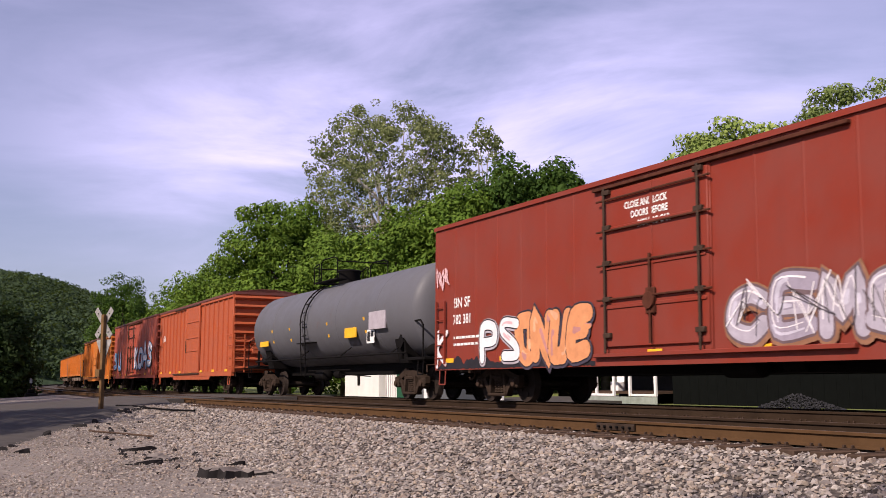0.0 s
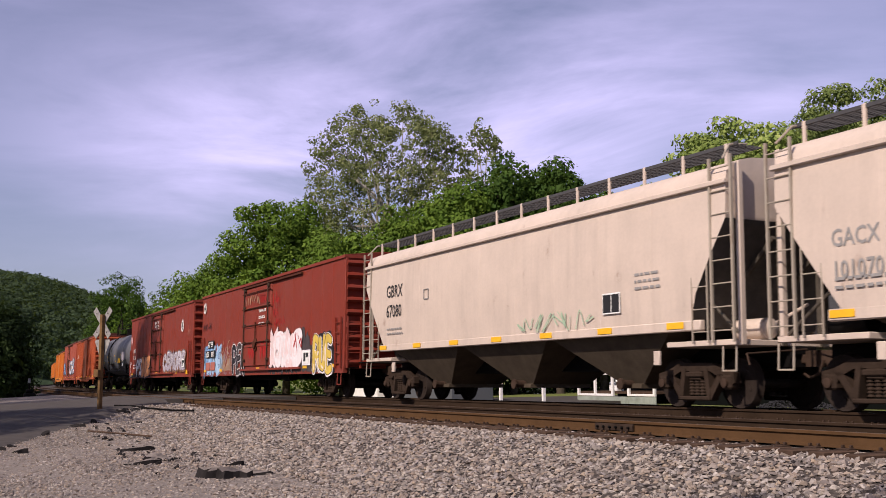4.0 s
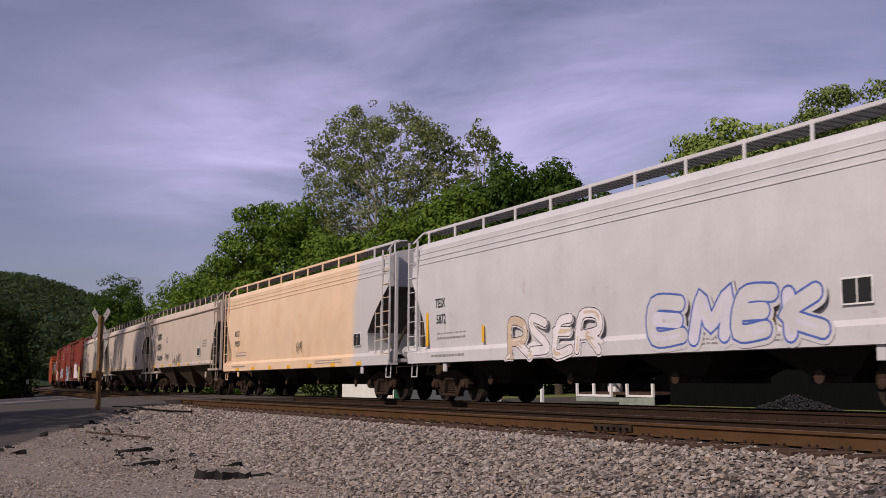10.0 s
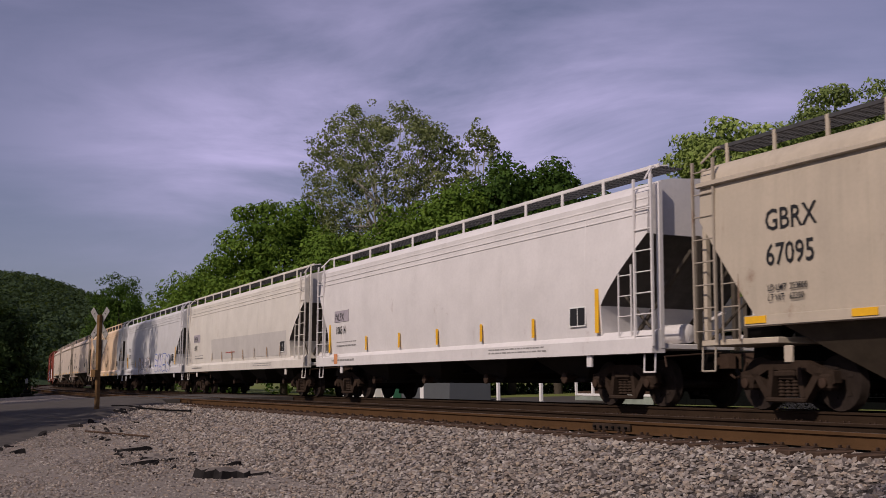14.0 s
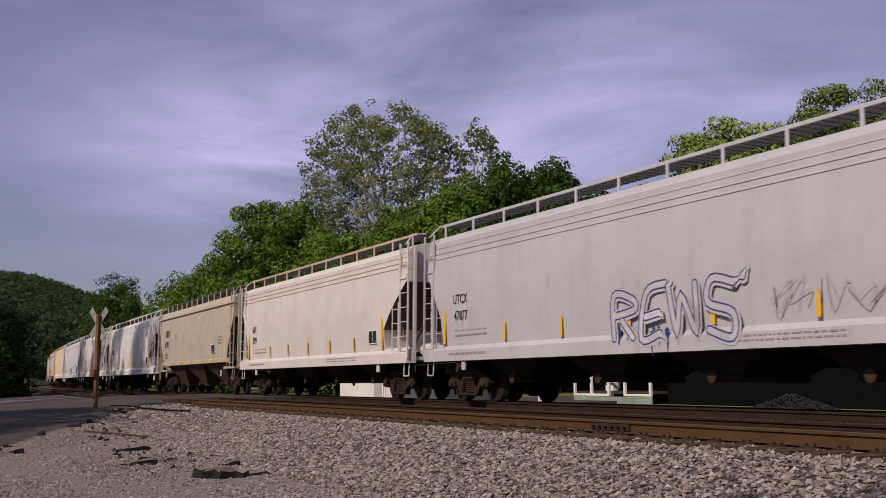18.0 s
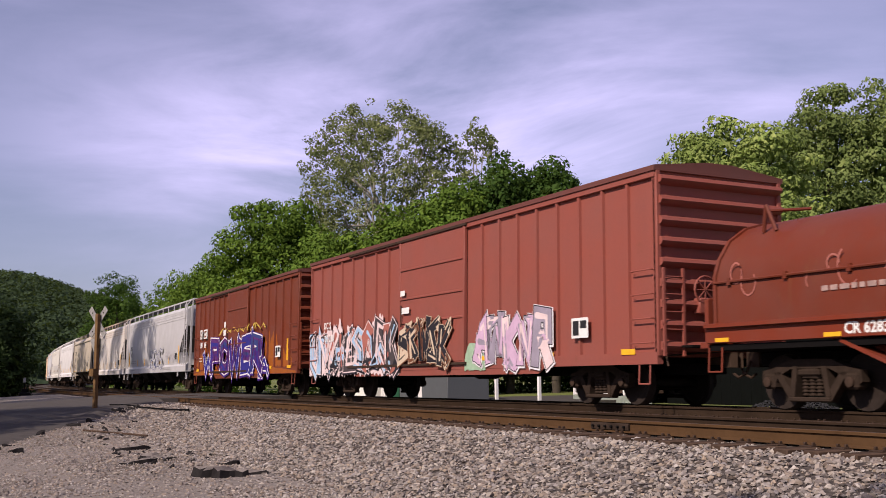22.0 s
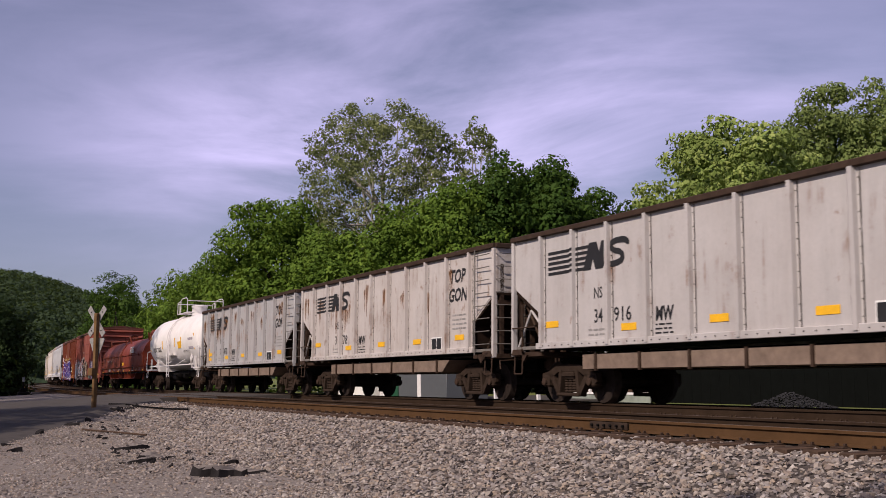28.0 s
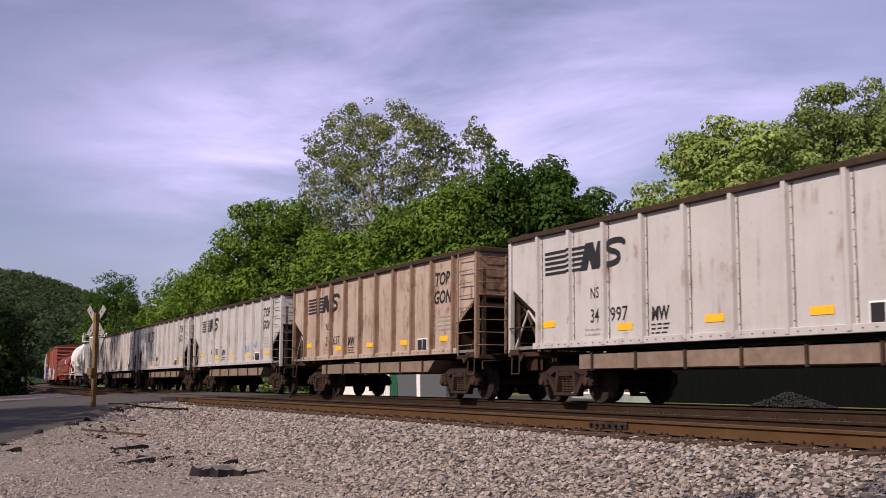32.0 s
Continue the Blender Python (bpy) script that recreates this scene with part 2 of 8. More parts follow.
def ground_mat(name, a, c2, cell=22.0, rough=0.95, soil=(0.12, 0.10, 0.08)):
    """Gravel too small to build: cells of colour and relief over soil."""
    mt, nt, b = shader(name, rough)
    tc, vo = nt.nodes.new("ShaderNodeTexCoord"), nt.nodes.new("ShaderNodeTexVoronoi")
    nt.links.new(tc.outputs["Object"], vo.inputs["Vector"])
    vo.inputs["Scale"].default_value = cell
    sep = nt.nodes.new("ShaderNodeSeparateColor")
    nt.links.new(vo.outputs["Color"], sep.inputs[0])
    c = mixed(nt, sep.outputs[0], (*a, 1), (*c2, 1))
    c = mixed(nt, ramp_of(nt, vo.outputs["Distance"], 0.35, 0.75, (0, 0, 0, 1), (0.6, 0.6, 0.6, 1)), c, soil)
    c = mixed(nt, ramp_of(nt, noise_of(nt, 0.45, 6, 0.65), 0.42, 0.72, (0, 0, 0, 1), (0.55, 0.55, 0.55, 1)), c, soil)
    nt.links.new(c, b.inputs["Base Color"])
    bumped(nt, b, vo.outputs["Distance"], -0.5, 0.03)
    return mt


def stain(name, col):
    """A thin patchy film that lets the paint below show through."""
    mt, nt, b = shader(name, 0.85)
    b.inputs["Base Color"].default_value = (*col, 1)
    tr, ms = nt.nodes.new("ShaderNodeBsdfTransparent"), nt.nodes.new("ShaderNodeMixShader")
    nt.links.new(ramp_of(nt, noise_of(nt, 7, 5, 0.7, (2.5, 2.5, 0.5)), 0.34, 0.68, (0.05, 0.05, 0.05, 1), (0.85, 0.85, 0.85, 1)), ms.inputs[0])
    nt.links.new(tr.outputs[0], ms.inputs[1])
    nt.links.new(b.outputs[0], ms.inputs[2])
    nt.links.new(ms.outputs[0], nt.nodes["Material Output"].inputs["Surface"])
    return mt


STEEL = plain("worn_steel", (0.07, 0.045, 0.033), 0.7, 0.2, 0.5, 5)
BLACK = plain("grimy_black_steel", (0.008, 0.007, 0.007), 0.8, 0.0, 0.4, 5)
FRAME = plain("rusty_truck_casting", (0.046, 0.031, 0.023), 0.85, 0.0, 0.5, 4)
WHEEL = plain("wheel_steel", (0.035, 0.026, 0.022), 0.7, 0.1, 0.5, 6)
SHINY = plain("worn_rail_head", (0.095, 0.066, 0.048), 0.55, 0.2, 0.2, 8)
RAILMAT = plain("rusty_rail", (0.098, 0.053, 0.025), 0.8, 0.0, 0.35, 3)
# darker brown for every rail but the nearest
DARKRAIL = plain("darker_brown_rail", (0.04, 0.025, 0.016), 0.8, 0.0, 0.4, 3)
TIE = plain("creosoted_wood", (0.085, 0.055, 0.04), 0.9, 0.0, 0.5, 4)
YELLOW = plain("yellow_reflective_tape", (0.85, 0.46, 0.02), 0.5, 0.0, 0.2, 5)
WHITE = plain("white_lettering", (0.78, 0.78, 0.76), 0.6, 0.0, 0.15, 5)
DARKTXT = plain("black_lettering", (0.02, 0.02, 0.022), 0.6, 0.0, 0.3, 5)
GREYTXT = plain("faded_lettering", (0.30, 0.29, 0.28), 0.6, 0.0, 0.3, 5)
SIGNWHITE = plain("weathered_white_sign", (0.36, 0.35, 0.34), 0.7, 0.0, 0.6, 7)
WOOD = plain("weathered_post_wood", (0.22, 0.13, 0.06), 0.85, 0.0, 0.65, 4)
BARK = plain("bark", (0.085, 0.07, 0.055), 0.95, 0.0, 0.5, 3)
PALEBARK = plain("pale_sycamore_bark", (0.42, 0.39, 0.33), 0.9, 0.0, 0.45, 1.5)

# ---------------------------------------------------------------- plan of the place
# rail head of the far track is z = 0; the tracks run along x, then bend towards +y.
BEND, RADIUS = 28.74, 1462.3
FAR_Y, NEAR_Y = 14.19, 9.92       # centre lines of the two tracks
CANT = 0.0232                     # the cars lean into the bend
GAUGE = 0.755                     # half the distance between rail centres


def track_point(u, off):
    """Place and turn on a line at distance off, u metres along (towards -x)."""
    if u <= BEND:
        return -u, off, 0.0
    th = (u - BEND) / (RADIUS - 14)
    r = RADIUS - off
    return -(BEND + r * math.sin(th)), RADIUS - r * math.cos(th), th


def ground_z(x, y):
    """Height of the natural ground."""
    u = -x
    off = y
    if u > BEND:
        off = RADIUS - math.hypot(u - BEND, RADIUS - y)
    near, far = -0.80, -0.75
    d = max(5.4 - off, 0)
    z = near + 0.04 * math.sin(x * 0.7) * math.sin(y * 0.9 + 1)
    if off > 5.4:
        z = near + (off - 5.4) * 0.02
    if off > 17:
        z = far + min((off - 17) * 0.01, 0.5)
    k = max(0.0, min(1.0, (u - 26) / 12)) * max(0.0, min(1.0, 1 - (u - 75) / 20))
    if off < 12:
        z = z * (1 - k) + (-0.20 - max(0, 7.5 - off) * 0.045) * k
    return z


def grid_sheet(xs, ys, zf):
    nx = len(xs)
    vs = [(x, y, zf(x, y)) for y in ys for x in xs]
    fs = [(j * nx + i, j * nx + i + 1, (j + 1) * nx + i + 1, (j + 1) * nx + i) for j in range(len(ys) - 1) for i in range(nx - 1)]
    m = M()
    m.v, m.f, m.m = vs, fs, [0] * len(fs)
    return m


def spread(lo, hi, fine_lo, fine_hi, step):
    xs = list(np.arange(fine_lo, fine_hi + 1e-6, step))
    a, s = fine_lo, step
    while a > lo:
        s *= 1.35
        a -= s
        xs.insert(0, max(a, lo))
    a, s = fine_hi, step
    while a < hi:
        s *= 1.35
        a += s
        xs.append(min(a, hi))
    return xs


GRASS = ground_mat("rough_grass", (0.12, 0.17, 0.04), (0.18, 0.2, 0.065), 3.0, 0.95, (0.12, 0.12, 0.05))
DUST = ground_mat("dusty_gravel", (0.274, 0.240, 0.214), (0.122, 0.108, 0.099), 24, 0.95, (0.190, 0.164, 0.143))
# bed colour is darker than its stones, painting the shade in their gaps
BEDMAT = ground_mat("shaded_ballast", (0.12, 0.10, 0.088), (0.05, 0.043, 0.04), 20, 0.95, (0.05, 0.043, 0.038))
ASPHALT = plain("old_asphalt", (0.090, 0.081, 0.075), 0.92, 0.0, 0.35, 3)
STONE = stone_mat("ballast_stone", [(0.288, 0.250, 0.220), (0.159, 0.140, 0.130), (0.410, 0.361, 0.312), (0.235, 0.182, 0.148), (0.122, 0.108, 0.108), (0.349, 0.273, 0.205), (0.258, 0.232, 0.228), (0.456, 0.410, 0.368)])


# darker brown stones for the strip between the rails
STONE_DARK = stone_mat("dark_ballast_stone", [(0.10, 0.08, 0.065), (0.06, 0.048, 0.042), (0.15, 0.12, 0.10), (0.085, 0.06, 0.045)])


def ground_sheet():
    m = grid_sheet(spread(-3500, 2500, -90, 40, 1.6), spread(-2500, 3500, -12, 70, 1.6), ground_z)
    g = thing("ground", "grassy and dusty ground of the valley floor", "ground", kind="structure", m=m, material=[GRASS, DUST])
    me = g.data
    for p in me.polygons:
        c = p.center
        if c.y < 12 and -75 < c.x < 40:
            p.material_index = 1
    return g


ground_sheet()

BED = [(5.0, -0.86), (5.4, -0.76), (8.3, -0.26), (8.62, -0.25), (9.08, -0.225), (9.24, -0.13), (10.6, -0.13), (10.75, -0.2), (12.0, -0.24), (12.8, -0.20), (13.5, -0.19), (13.6, -0.15), (14.8, -0.17), (15.6, -0.22),
       (16.0, -0.25), (17.6, -0.80), (17.9, -0.95)]


def along(us, prof, off0=0.0):
    """Rings of a profile (offset, z) set along the line of the tracks."""
    rings = []
    for u in us:
        ring = []
        for o, z in prof:
            x, y, _ = track_point(u, off0 + o)
            ring.append((x, y, z))
        rings.append(ring)
    return rings


U_LINE = [-420, -200, -100, -40, -20, -10, 0, 10, 20, 28] + list(range(34, 500, 10))


def ballast_bed():
    m = M()
    m.loft(along(U_LINE, BED + [(17.9, -1.4), (5.0, -1.4)]))
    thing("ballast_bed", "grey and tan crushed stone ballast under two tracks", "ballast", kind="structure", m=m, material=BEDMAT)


ballast_bed()


def bed_z(off):
    for (a, za), (b, zb) in zip(BED, BED[1:]):
        if a <= off <= b:
            return za + (zb - za) * (off - a) / (b - a)
    return -0.85


def rock_mesh(places, sizes, rng, flat=0.7):
    """Many broken stones as one mesh: vertices (n, 3), faces."""
    base = np.array([(1, 0, 0), (-1, 0, 0), (0, 1, 0), (0, -1, 0), (0, 0, 1), (0, 0, -1), (.6, .6, .5), (-.6, .5, .6), (.5, -.7, -.5), (-.6, -.5, .4)], float)
    hull_bm = bmesh.new()
    for p in base:
        hull_bm.verts.new(p)
    bmesh.ops.convex_hull(hull_bm, input=hull_bm.verts)
    hull_bm.verts.index_update()
    used = list(hull_bm.verts)
    base = np.array([v.co[:] for v in used])
    faces = np.array([[v.index for v in f.verts] for f in hull_bm.faces if len(f.verts) == 3])
    hull_bm.free()
    n, k = len(places), len(base)
    a = rng.uniform(0, 2 * np.pi, (n, 3))
    c, s = np.cos(a), np.sin(a)
    R = np.zeros((n, 3, 3))
    R[:, 0, 0], R[:, 0, 1] = c[:, 0], -s[:, 0]
    R[:, 1, 0], R[:, 1, 1] = s[:, 0], c[:, 0]
    R[:, 2, 2] = 1
    Q = np.zeros((n, 3, 3))
    Q[:, 1, 1], Q[:, 1, 2], Q[:, 2, 1], Q[:, 2, 2], Q[:, 0, 0] = c[:, 1], -s[:, 1], s[:, 1], c[:, 1], 1
    sc = rng.uniform(0.45, 1.35, (n, 1, 3)) * sizes[:, None, None]
    v = base[None] * sc * rng.uniform(0.62, 1.25, (n, k, 1))
    v = np.einsum("nij,nkj->nki", Q, v)
    v[:, :, 2] *= flat
    v = np.einsum("nij,nkj->nki", R, v) + places[:, None]
    f = faces[None] + (np.arange(n) * k)[:, None, None]
    return v.reshape(-1, 3), f.reshape(-1, faces.shape[1])


def fast_mesh(name, v, f, mat):
    me = bpy.data.meshes.new(name)
    me.vertices.add(len(v))
    me.vertices.foreach_set("co", np.asarray(v, np.float32).ravel())
    nl = f.shape[1]
    me.loops.add(f.size)
    me.loops.foreach_set("vertex_index", f.ravel().astype(np.int32))
    me.polygons.add(len(f))
    me.polygons.foreach_set("loop_start", np.arange(0, f.size, nl, dtype=np.int32))
    me.materials.append(mat)
    me.update(calc_edges=True)
    me.validate()
    me.shade_flat()
    return me


def road_edge(y):
    """x of the road's edge on the camera's side of the crossing, for a given y."""
    return -float(np.interp(y, [-12, -4, 0, 2.3, 4.5, 6.5, 8.6, 30], [12, 18, 23, 27.8, 33, 37.2, 40.2, 40.2]))


def ballast_stones():
    rng = np.random.default_rng(3)
    P, S = [], []
    # shoulder and the flat before it, as far as the stones can be told apart
    for x0, x1, dens, lo, hi in ((-16, 0, 330, 0.022, 0.05), (-28, -16, 230, 0.026, 0.054), (-42, -28, 140, 0.03, 0.058)):
        n = int((x1 - x0) * 6.6 * dens)
        x, y = rng.uniform(x0, x1, n), rng.uniform(2.4, 9.05, n)
        keep = rng.uniform(0, 1, n) < np.clip((y - 2.8) / 2.6, 0.16, 1) * np.clip(1.25 - (-x - 14) * 0.03 * (y < 6.2), 0.35, 1)
        for xi, yi in zip(x[keep], y[keep]):
            if xi < road_edge(yi) + 0.3:
                continue
            z = max(bed_z(yi) if yi > 5.0 else -9, ground_z(xi, yi))
            P.append((xi, yi, z + rng.uniform(-0.012, 0.02)))
            S.append(rng.uniform(lo, hi) * (1 if yi > 5.2 else 0.75))
    # small gravel trodden into the dust nearer the camera
    n = 30000
    x, y = rng.uniform(-34, -10, n), rng.uniform(0.4, 6.2, n)
    for xi, yi in zip(x, y):
        if xi > road_edge(yi) + 0.1:
            P.append((xi, yi, max(bed_z(yi) if yi > 5.0 else -9, ground_z(xi, yi)) + rng.uniform(-0.008, 0.008)))
            S.append(rng.uniform(0.010, 0.03))
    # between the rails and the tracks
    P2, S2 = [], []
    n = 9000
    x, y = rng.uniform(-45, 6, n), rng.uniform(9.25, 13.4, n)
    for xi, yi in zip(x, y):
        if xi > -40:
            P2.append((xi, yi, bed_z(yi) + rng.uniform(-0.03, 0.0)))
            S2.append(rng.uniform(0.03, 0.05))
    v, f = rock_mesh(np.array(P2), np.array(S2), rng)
    tagged(new("dark_ballast_stones", fast_mesh("dark_ballast_stones", v, f, STONE_DARK)), "dark brown stones lying between the rails", "gravel", kind="stuff")
    v, f = rock_mesh(np.array(P), np.array(S), rng)
    ob = new("ballast_stones", fast_mesh("ballast_stones", v, f, STONE))
    tagged(ob, "loose crushed stones in grey, tan and pink beside the rails", "gravel", kind="stuff")


ballast_stones()

RAIL_PROF = [(-0.07, -0.172), (0.07, -0.172), (0.07, -0.160), (0.012, -0.145), (0.010, -0.045), (0.036, -0.035), (0.036, -0.006),
             (0.028, 0.0), (-0.028, 0.0), (-0.036, -0.006), (-0.036, -0.035), (-0.010, -0.045), (-0.012, -0.145), (-0.07, -0.160)]


def rails():
    for y, cant in ((NEAR_Y, 0.0), (FAR_Y, CANT)):
        for side in (-1, 1):
            dz = -cant * GAUGE * 2 if side > 0 else 0.0
            m = M()
            m.loft(along(U_LINE, [(o, z + dz) for o, z in RAIL_PROF], y + side * GAUGE))
            me = mesh_of("rail", m, [RAILMAT if y == NEAR_Y and side < 0 else DARKRAIL, SHINY], 30)
            for p in me.polygons:
                if p.normal.z > 0.9 and p.center.z > dz - 0.004:
                    p.material_index = 1
            tagged(new("rail", me), "long rusty brown steel rail with a worn bright head", "rail", "rails of the two tracks", "structure")


rails()


def sleepers():
    rng = random.Random(5)
    tie = M().box(-0.115, 0.115, -1.3, 1.3, -0.35, -0.185, 0.015)
    plate = M().box(-0.09, 0.09, -0.17, 0.17, -0.186, -0.168, 0.004)
    for sx in (-0.06, 0.06):
        for sy in (-0.10, 0.10):
            plate.box(sx - 0.012, sx + 0.012, sy - 0.02, sy + 0.02, -0.17, -0.135, 0.004)
    tie_me, plate_me = mesh_of("tie", tie, TIE), mesh_of("tie_plate", plate, STEEL)
    rest = M()
    for name, y in (("near", NEAR_Y), ("far", FAR_Y)):
        near = thing("track_ties", "dark creosoted wooden ties under the %s track" % ("empty" if y == NEAR_Y else "train's"), "ties", kind="structure")
        u = -6.0
        k = 0
        while u < 40 if y == NEAR_Y else u < 20:
            x, yy, th = track_point(u, y)
            t = part("tie", tie_me, None, near)
            t.matrix_basis = pose(x, yy, rng.uniform(-0.008, 0.004), 0, 0, rng.uniform(-1.5, 1.5) - math.degrees(th))
            for s in (-1, 1):
                p = part("tie_plate", plate_me, None, t)
                p.matrix_basis = pose(0, s * GAUGE, 0)
            u += 0.51
            k += 1
        lo = u
        for u in list(np.arange(-60, -6, 0.51)) + list(np.arange(lo + (14 if y == NEAR_Y else 0), 200, 0.55)):
            x, yy, th = track_point(u, y)
            c, s = math.cos(-th), math.sin(-th)
            o = len(rest.v)
            rest.box(-0.115, 0.115, -1.3, 1.3, -0.35, -0.185)
            rest.v[o:] = [(x + c * a - s * b, yy + s * a + c * b, z) for a, b, z in rest.v[o:]]
    thing("more_ties", "dark wooden ties along the line", "ties", kind="stuff", m=rest, material=TIE, smooth=0)


sleepers()


def joint_bar(x):
    """Bolted splice on the near rail."""
    y = NEAR_Y - GAUGE - 0.02
    ob = thing("joint_bar", "bolted rusty steel joint bar on the rail", "joint bar", kind="structure")
    part("bar", M().prism([(y - 0.03, -0.14), (y - 0.012, -0.145), (y + 0.0, -0.05), (y - 0.02, -0.045), (y - 0.035, -0.08)], x - 0.46, x + 0.46), FRAME, ob)
    for i in range(6):
        xb = x - 0.38 + i * 0.152
        part("bolt", M().lathe([(0, 0.02), (-0.035, 0.02), (-0.04, 0.012)], (xb, y - 0.028, -0.095), "y", 6), BLACK, ob)


joint_bar(-13.2)


def road():
    """Asphalt that comes up to the tracks and crosses them."""
    ys = [-60, -30, -12, -8, -4, -2, 0, 1.2, 2.3, 3.4, 4.5, 5.5, 6.5, 7.5, 8.45]
    rng = random.Random(8)
    m = M()
    top = []
    for y in ys:
        e = road_edge(y) + (rng.uniform(-0.25, 0.25) if y < 7 else 0)
        f = -float(np.interp(y, [-60, -12, 0, 4, 8.5], [90, 66, 58, 54, 52]))
        row = []
        for i in range(-1, 9):
            x = e + (f - e) * i / 8 if i >= 0 else e + 0.9
            z = ground_z(x, y) + (0.05 if i >= 0 else -0.03)
            if y > 5.2:
                z = max(z, float(np.interp(y, [5.2, 8.45], [-0.3, -0.035])) - (0.16 if i < 0 else 0))
            row.append((x, y, z))
        top.append(row)
    n = 10
    vs = [p for r in top for p in r] + [(x, y, z - 0.25) for r in top for x, y, z in r]
    K = len(top) * n
    fs = []
    for j in range(len(top) - 1):
        for i in range(n - 1):
            a = j * n + i
            fs += [(a, a + 1, a + n + 1, a + n), (K + a, K + a + n, K + a + n + 1, K + a + 1)]
        for i in (0, n - 1):
            a = j * n + i
            fs.append((a, a + n, K + a + n, K + a))
    for j in (0, len(top) - 1):
        for i in range(n - 1):
            a = j * n + i
            fs.append((a, a + 1, K + a + 1, K + a))
    m.add(vs, fs)
    thing("road", "old grey asphalt road rising to the level crossing", "road", kind="structure", m=m, material=ASPHALT, smooth=25)
    # boards and asphalt between the rails
    m = M()
    for lo, hi in ((NEAR_Y - GAUGE + 0.1, NEAR_Y + GAUGE - 0.1), (NEAR_Y + GAUGE + 0.06, FAR_Y - GAUGE - 0.06), (FAR_Y - GAUGE + 0.1, FAR_Y + GAUGE - 0.1), (8.45, NEAR_Y - GAUGE - 0.06)):
        m.loft(along([40.3, 43, 46, 49, 52], [(lo, -0.02), (hi, -0.02), (hi, -0.3), (lo, -0.3)]))
    thing("crossing_deck", "asphalt deck of the level crossing between the rails", "crossing", kind="structure", m=m, material=ASPHALT)
    m = M()
    m.loft(along([40, 44, 48, 52], [(FAR_Y + GAUGE + 0.06, -0.03), (19.5, -0.5), (60, -0.6), (60, -0.9), (19.5, -0.8), (FAR_Y + GAUGE + 0.06, -0.3)]))
    thing("road_beyond", "asphalt road leading away behind the tracks", "road", kind="structure", m=m, material=ASPHALT)


road()

# ---------------------------------------------------------------- trees


def leaf_cloud(blobs, per, size, rng, hang=0.0):
    """Leaves scattered through clumps (centre, radii); each leaf is a bent pair of triangles."""
    V = []
    for c, r in blobs:
        n = max(6, int(per * (r[0] * r[1] * r[2]) ** (2 / 3)))
        d = rng.normal(size=(n, 3))
        d /= np.linalg.norm(d, axis=1)[:, None]
        rad = rng.uniform(0.55, 1.05, (n, 1)) ** 0.6
        p = np.array(c) + d * rad * np.array(r)
        nrm = d + rng.normal(size=(n, 3)) * 0.36 + np.array([0, 0, 0.25])
        nrm /= np.linalg.norm(nrm, axis=1)[:, None]
        t = np.cross(nrm, rng.normal(size=(n, 3)))
        t /= np.linalg.norm(t, axis=1)[:, None] + 1e-9
        b = np.cross(nrm, t)
        s = rng.uniform(0.6, 1.3, (n, 1)) * size
        q = np.stack([p - t * s * 0.6, p + b * s * 0.42 - nrm * s * 0.12, p + t * s * 0.6, p - b * s * 0.42 - nrm * s * 0.12], 1)
        V.append(q)
    V = np.concatenate(V).reshape(-1, 3)
    F = np.arange(len(V)).reshape(-1, 4)
    return V, F


def crown_blobs(rng, centre, radii, n, r0, r1, low=-0.7, flat=0.72):
    """Clumps spread over an uneven crown."""
    out = []
    ph = rng.uniform(0, 6.28, 6)
    for i in range(n):
        a, h = rng.uniform(0, 2 * np.pi), rng.uniform(low, 1.0)
        k = np.sqrt(max(0.0, 1 - h * h)) if h > 0 else 1.0 - 0.35 * h * h
        k *= 1 + 0.17 * np.sin(3 * a + ph[0] + 2 * h) + 0.10 * np.sin(5 * a + ph[1])
        q = rng.uniform(0.45, 1.0) ** 0.5
        hh = h * (1 + 0.13 * np.sin(2 * a + ph[2]))
        c = (centre[0] + radii[0] * k * q * np.cos(a), centre[1] + radii[1] * k * q * np.sin(a), centre[2] + radii[2] * hh * (0.7 + 0.3 * q))
        r = rng.uniform(r0, r1)
        out.append((c, (r, r, r * flat)))
    return out


def limb(m, p, q, r0, r1, rng, n=7, bend=0.06, seg=5):
    p, q = Vector(p), Vector(q)
    L = (q - p).length
    pts = []
    for i in range(seg + 1):
        t = i / seg
        w = math.sin(math.pi * t) * bend * L
        pts.append(p.lerp(q, t) + Vector((rng.uniform(-w, w), rng.uniform(-w, w), rng.uniform(-w, w) * 0.4)))
    for i in range(seg):
        t0, t1 = i / seg, (i + 1) / seg
        m.rod(pts[i], pts[i + 1], r0 + (r1 - r0) * t0, n, r0 + (r1 - r0) * t1)


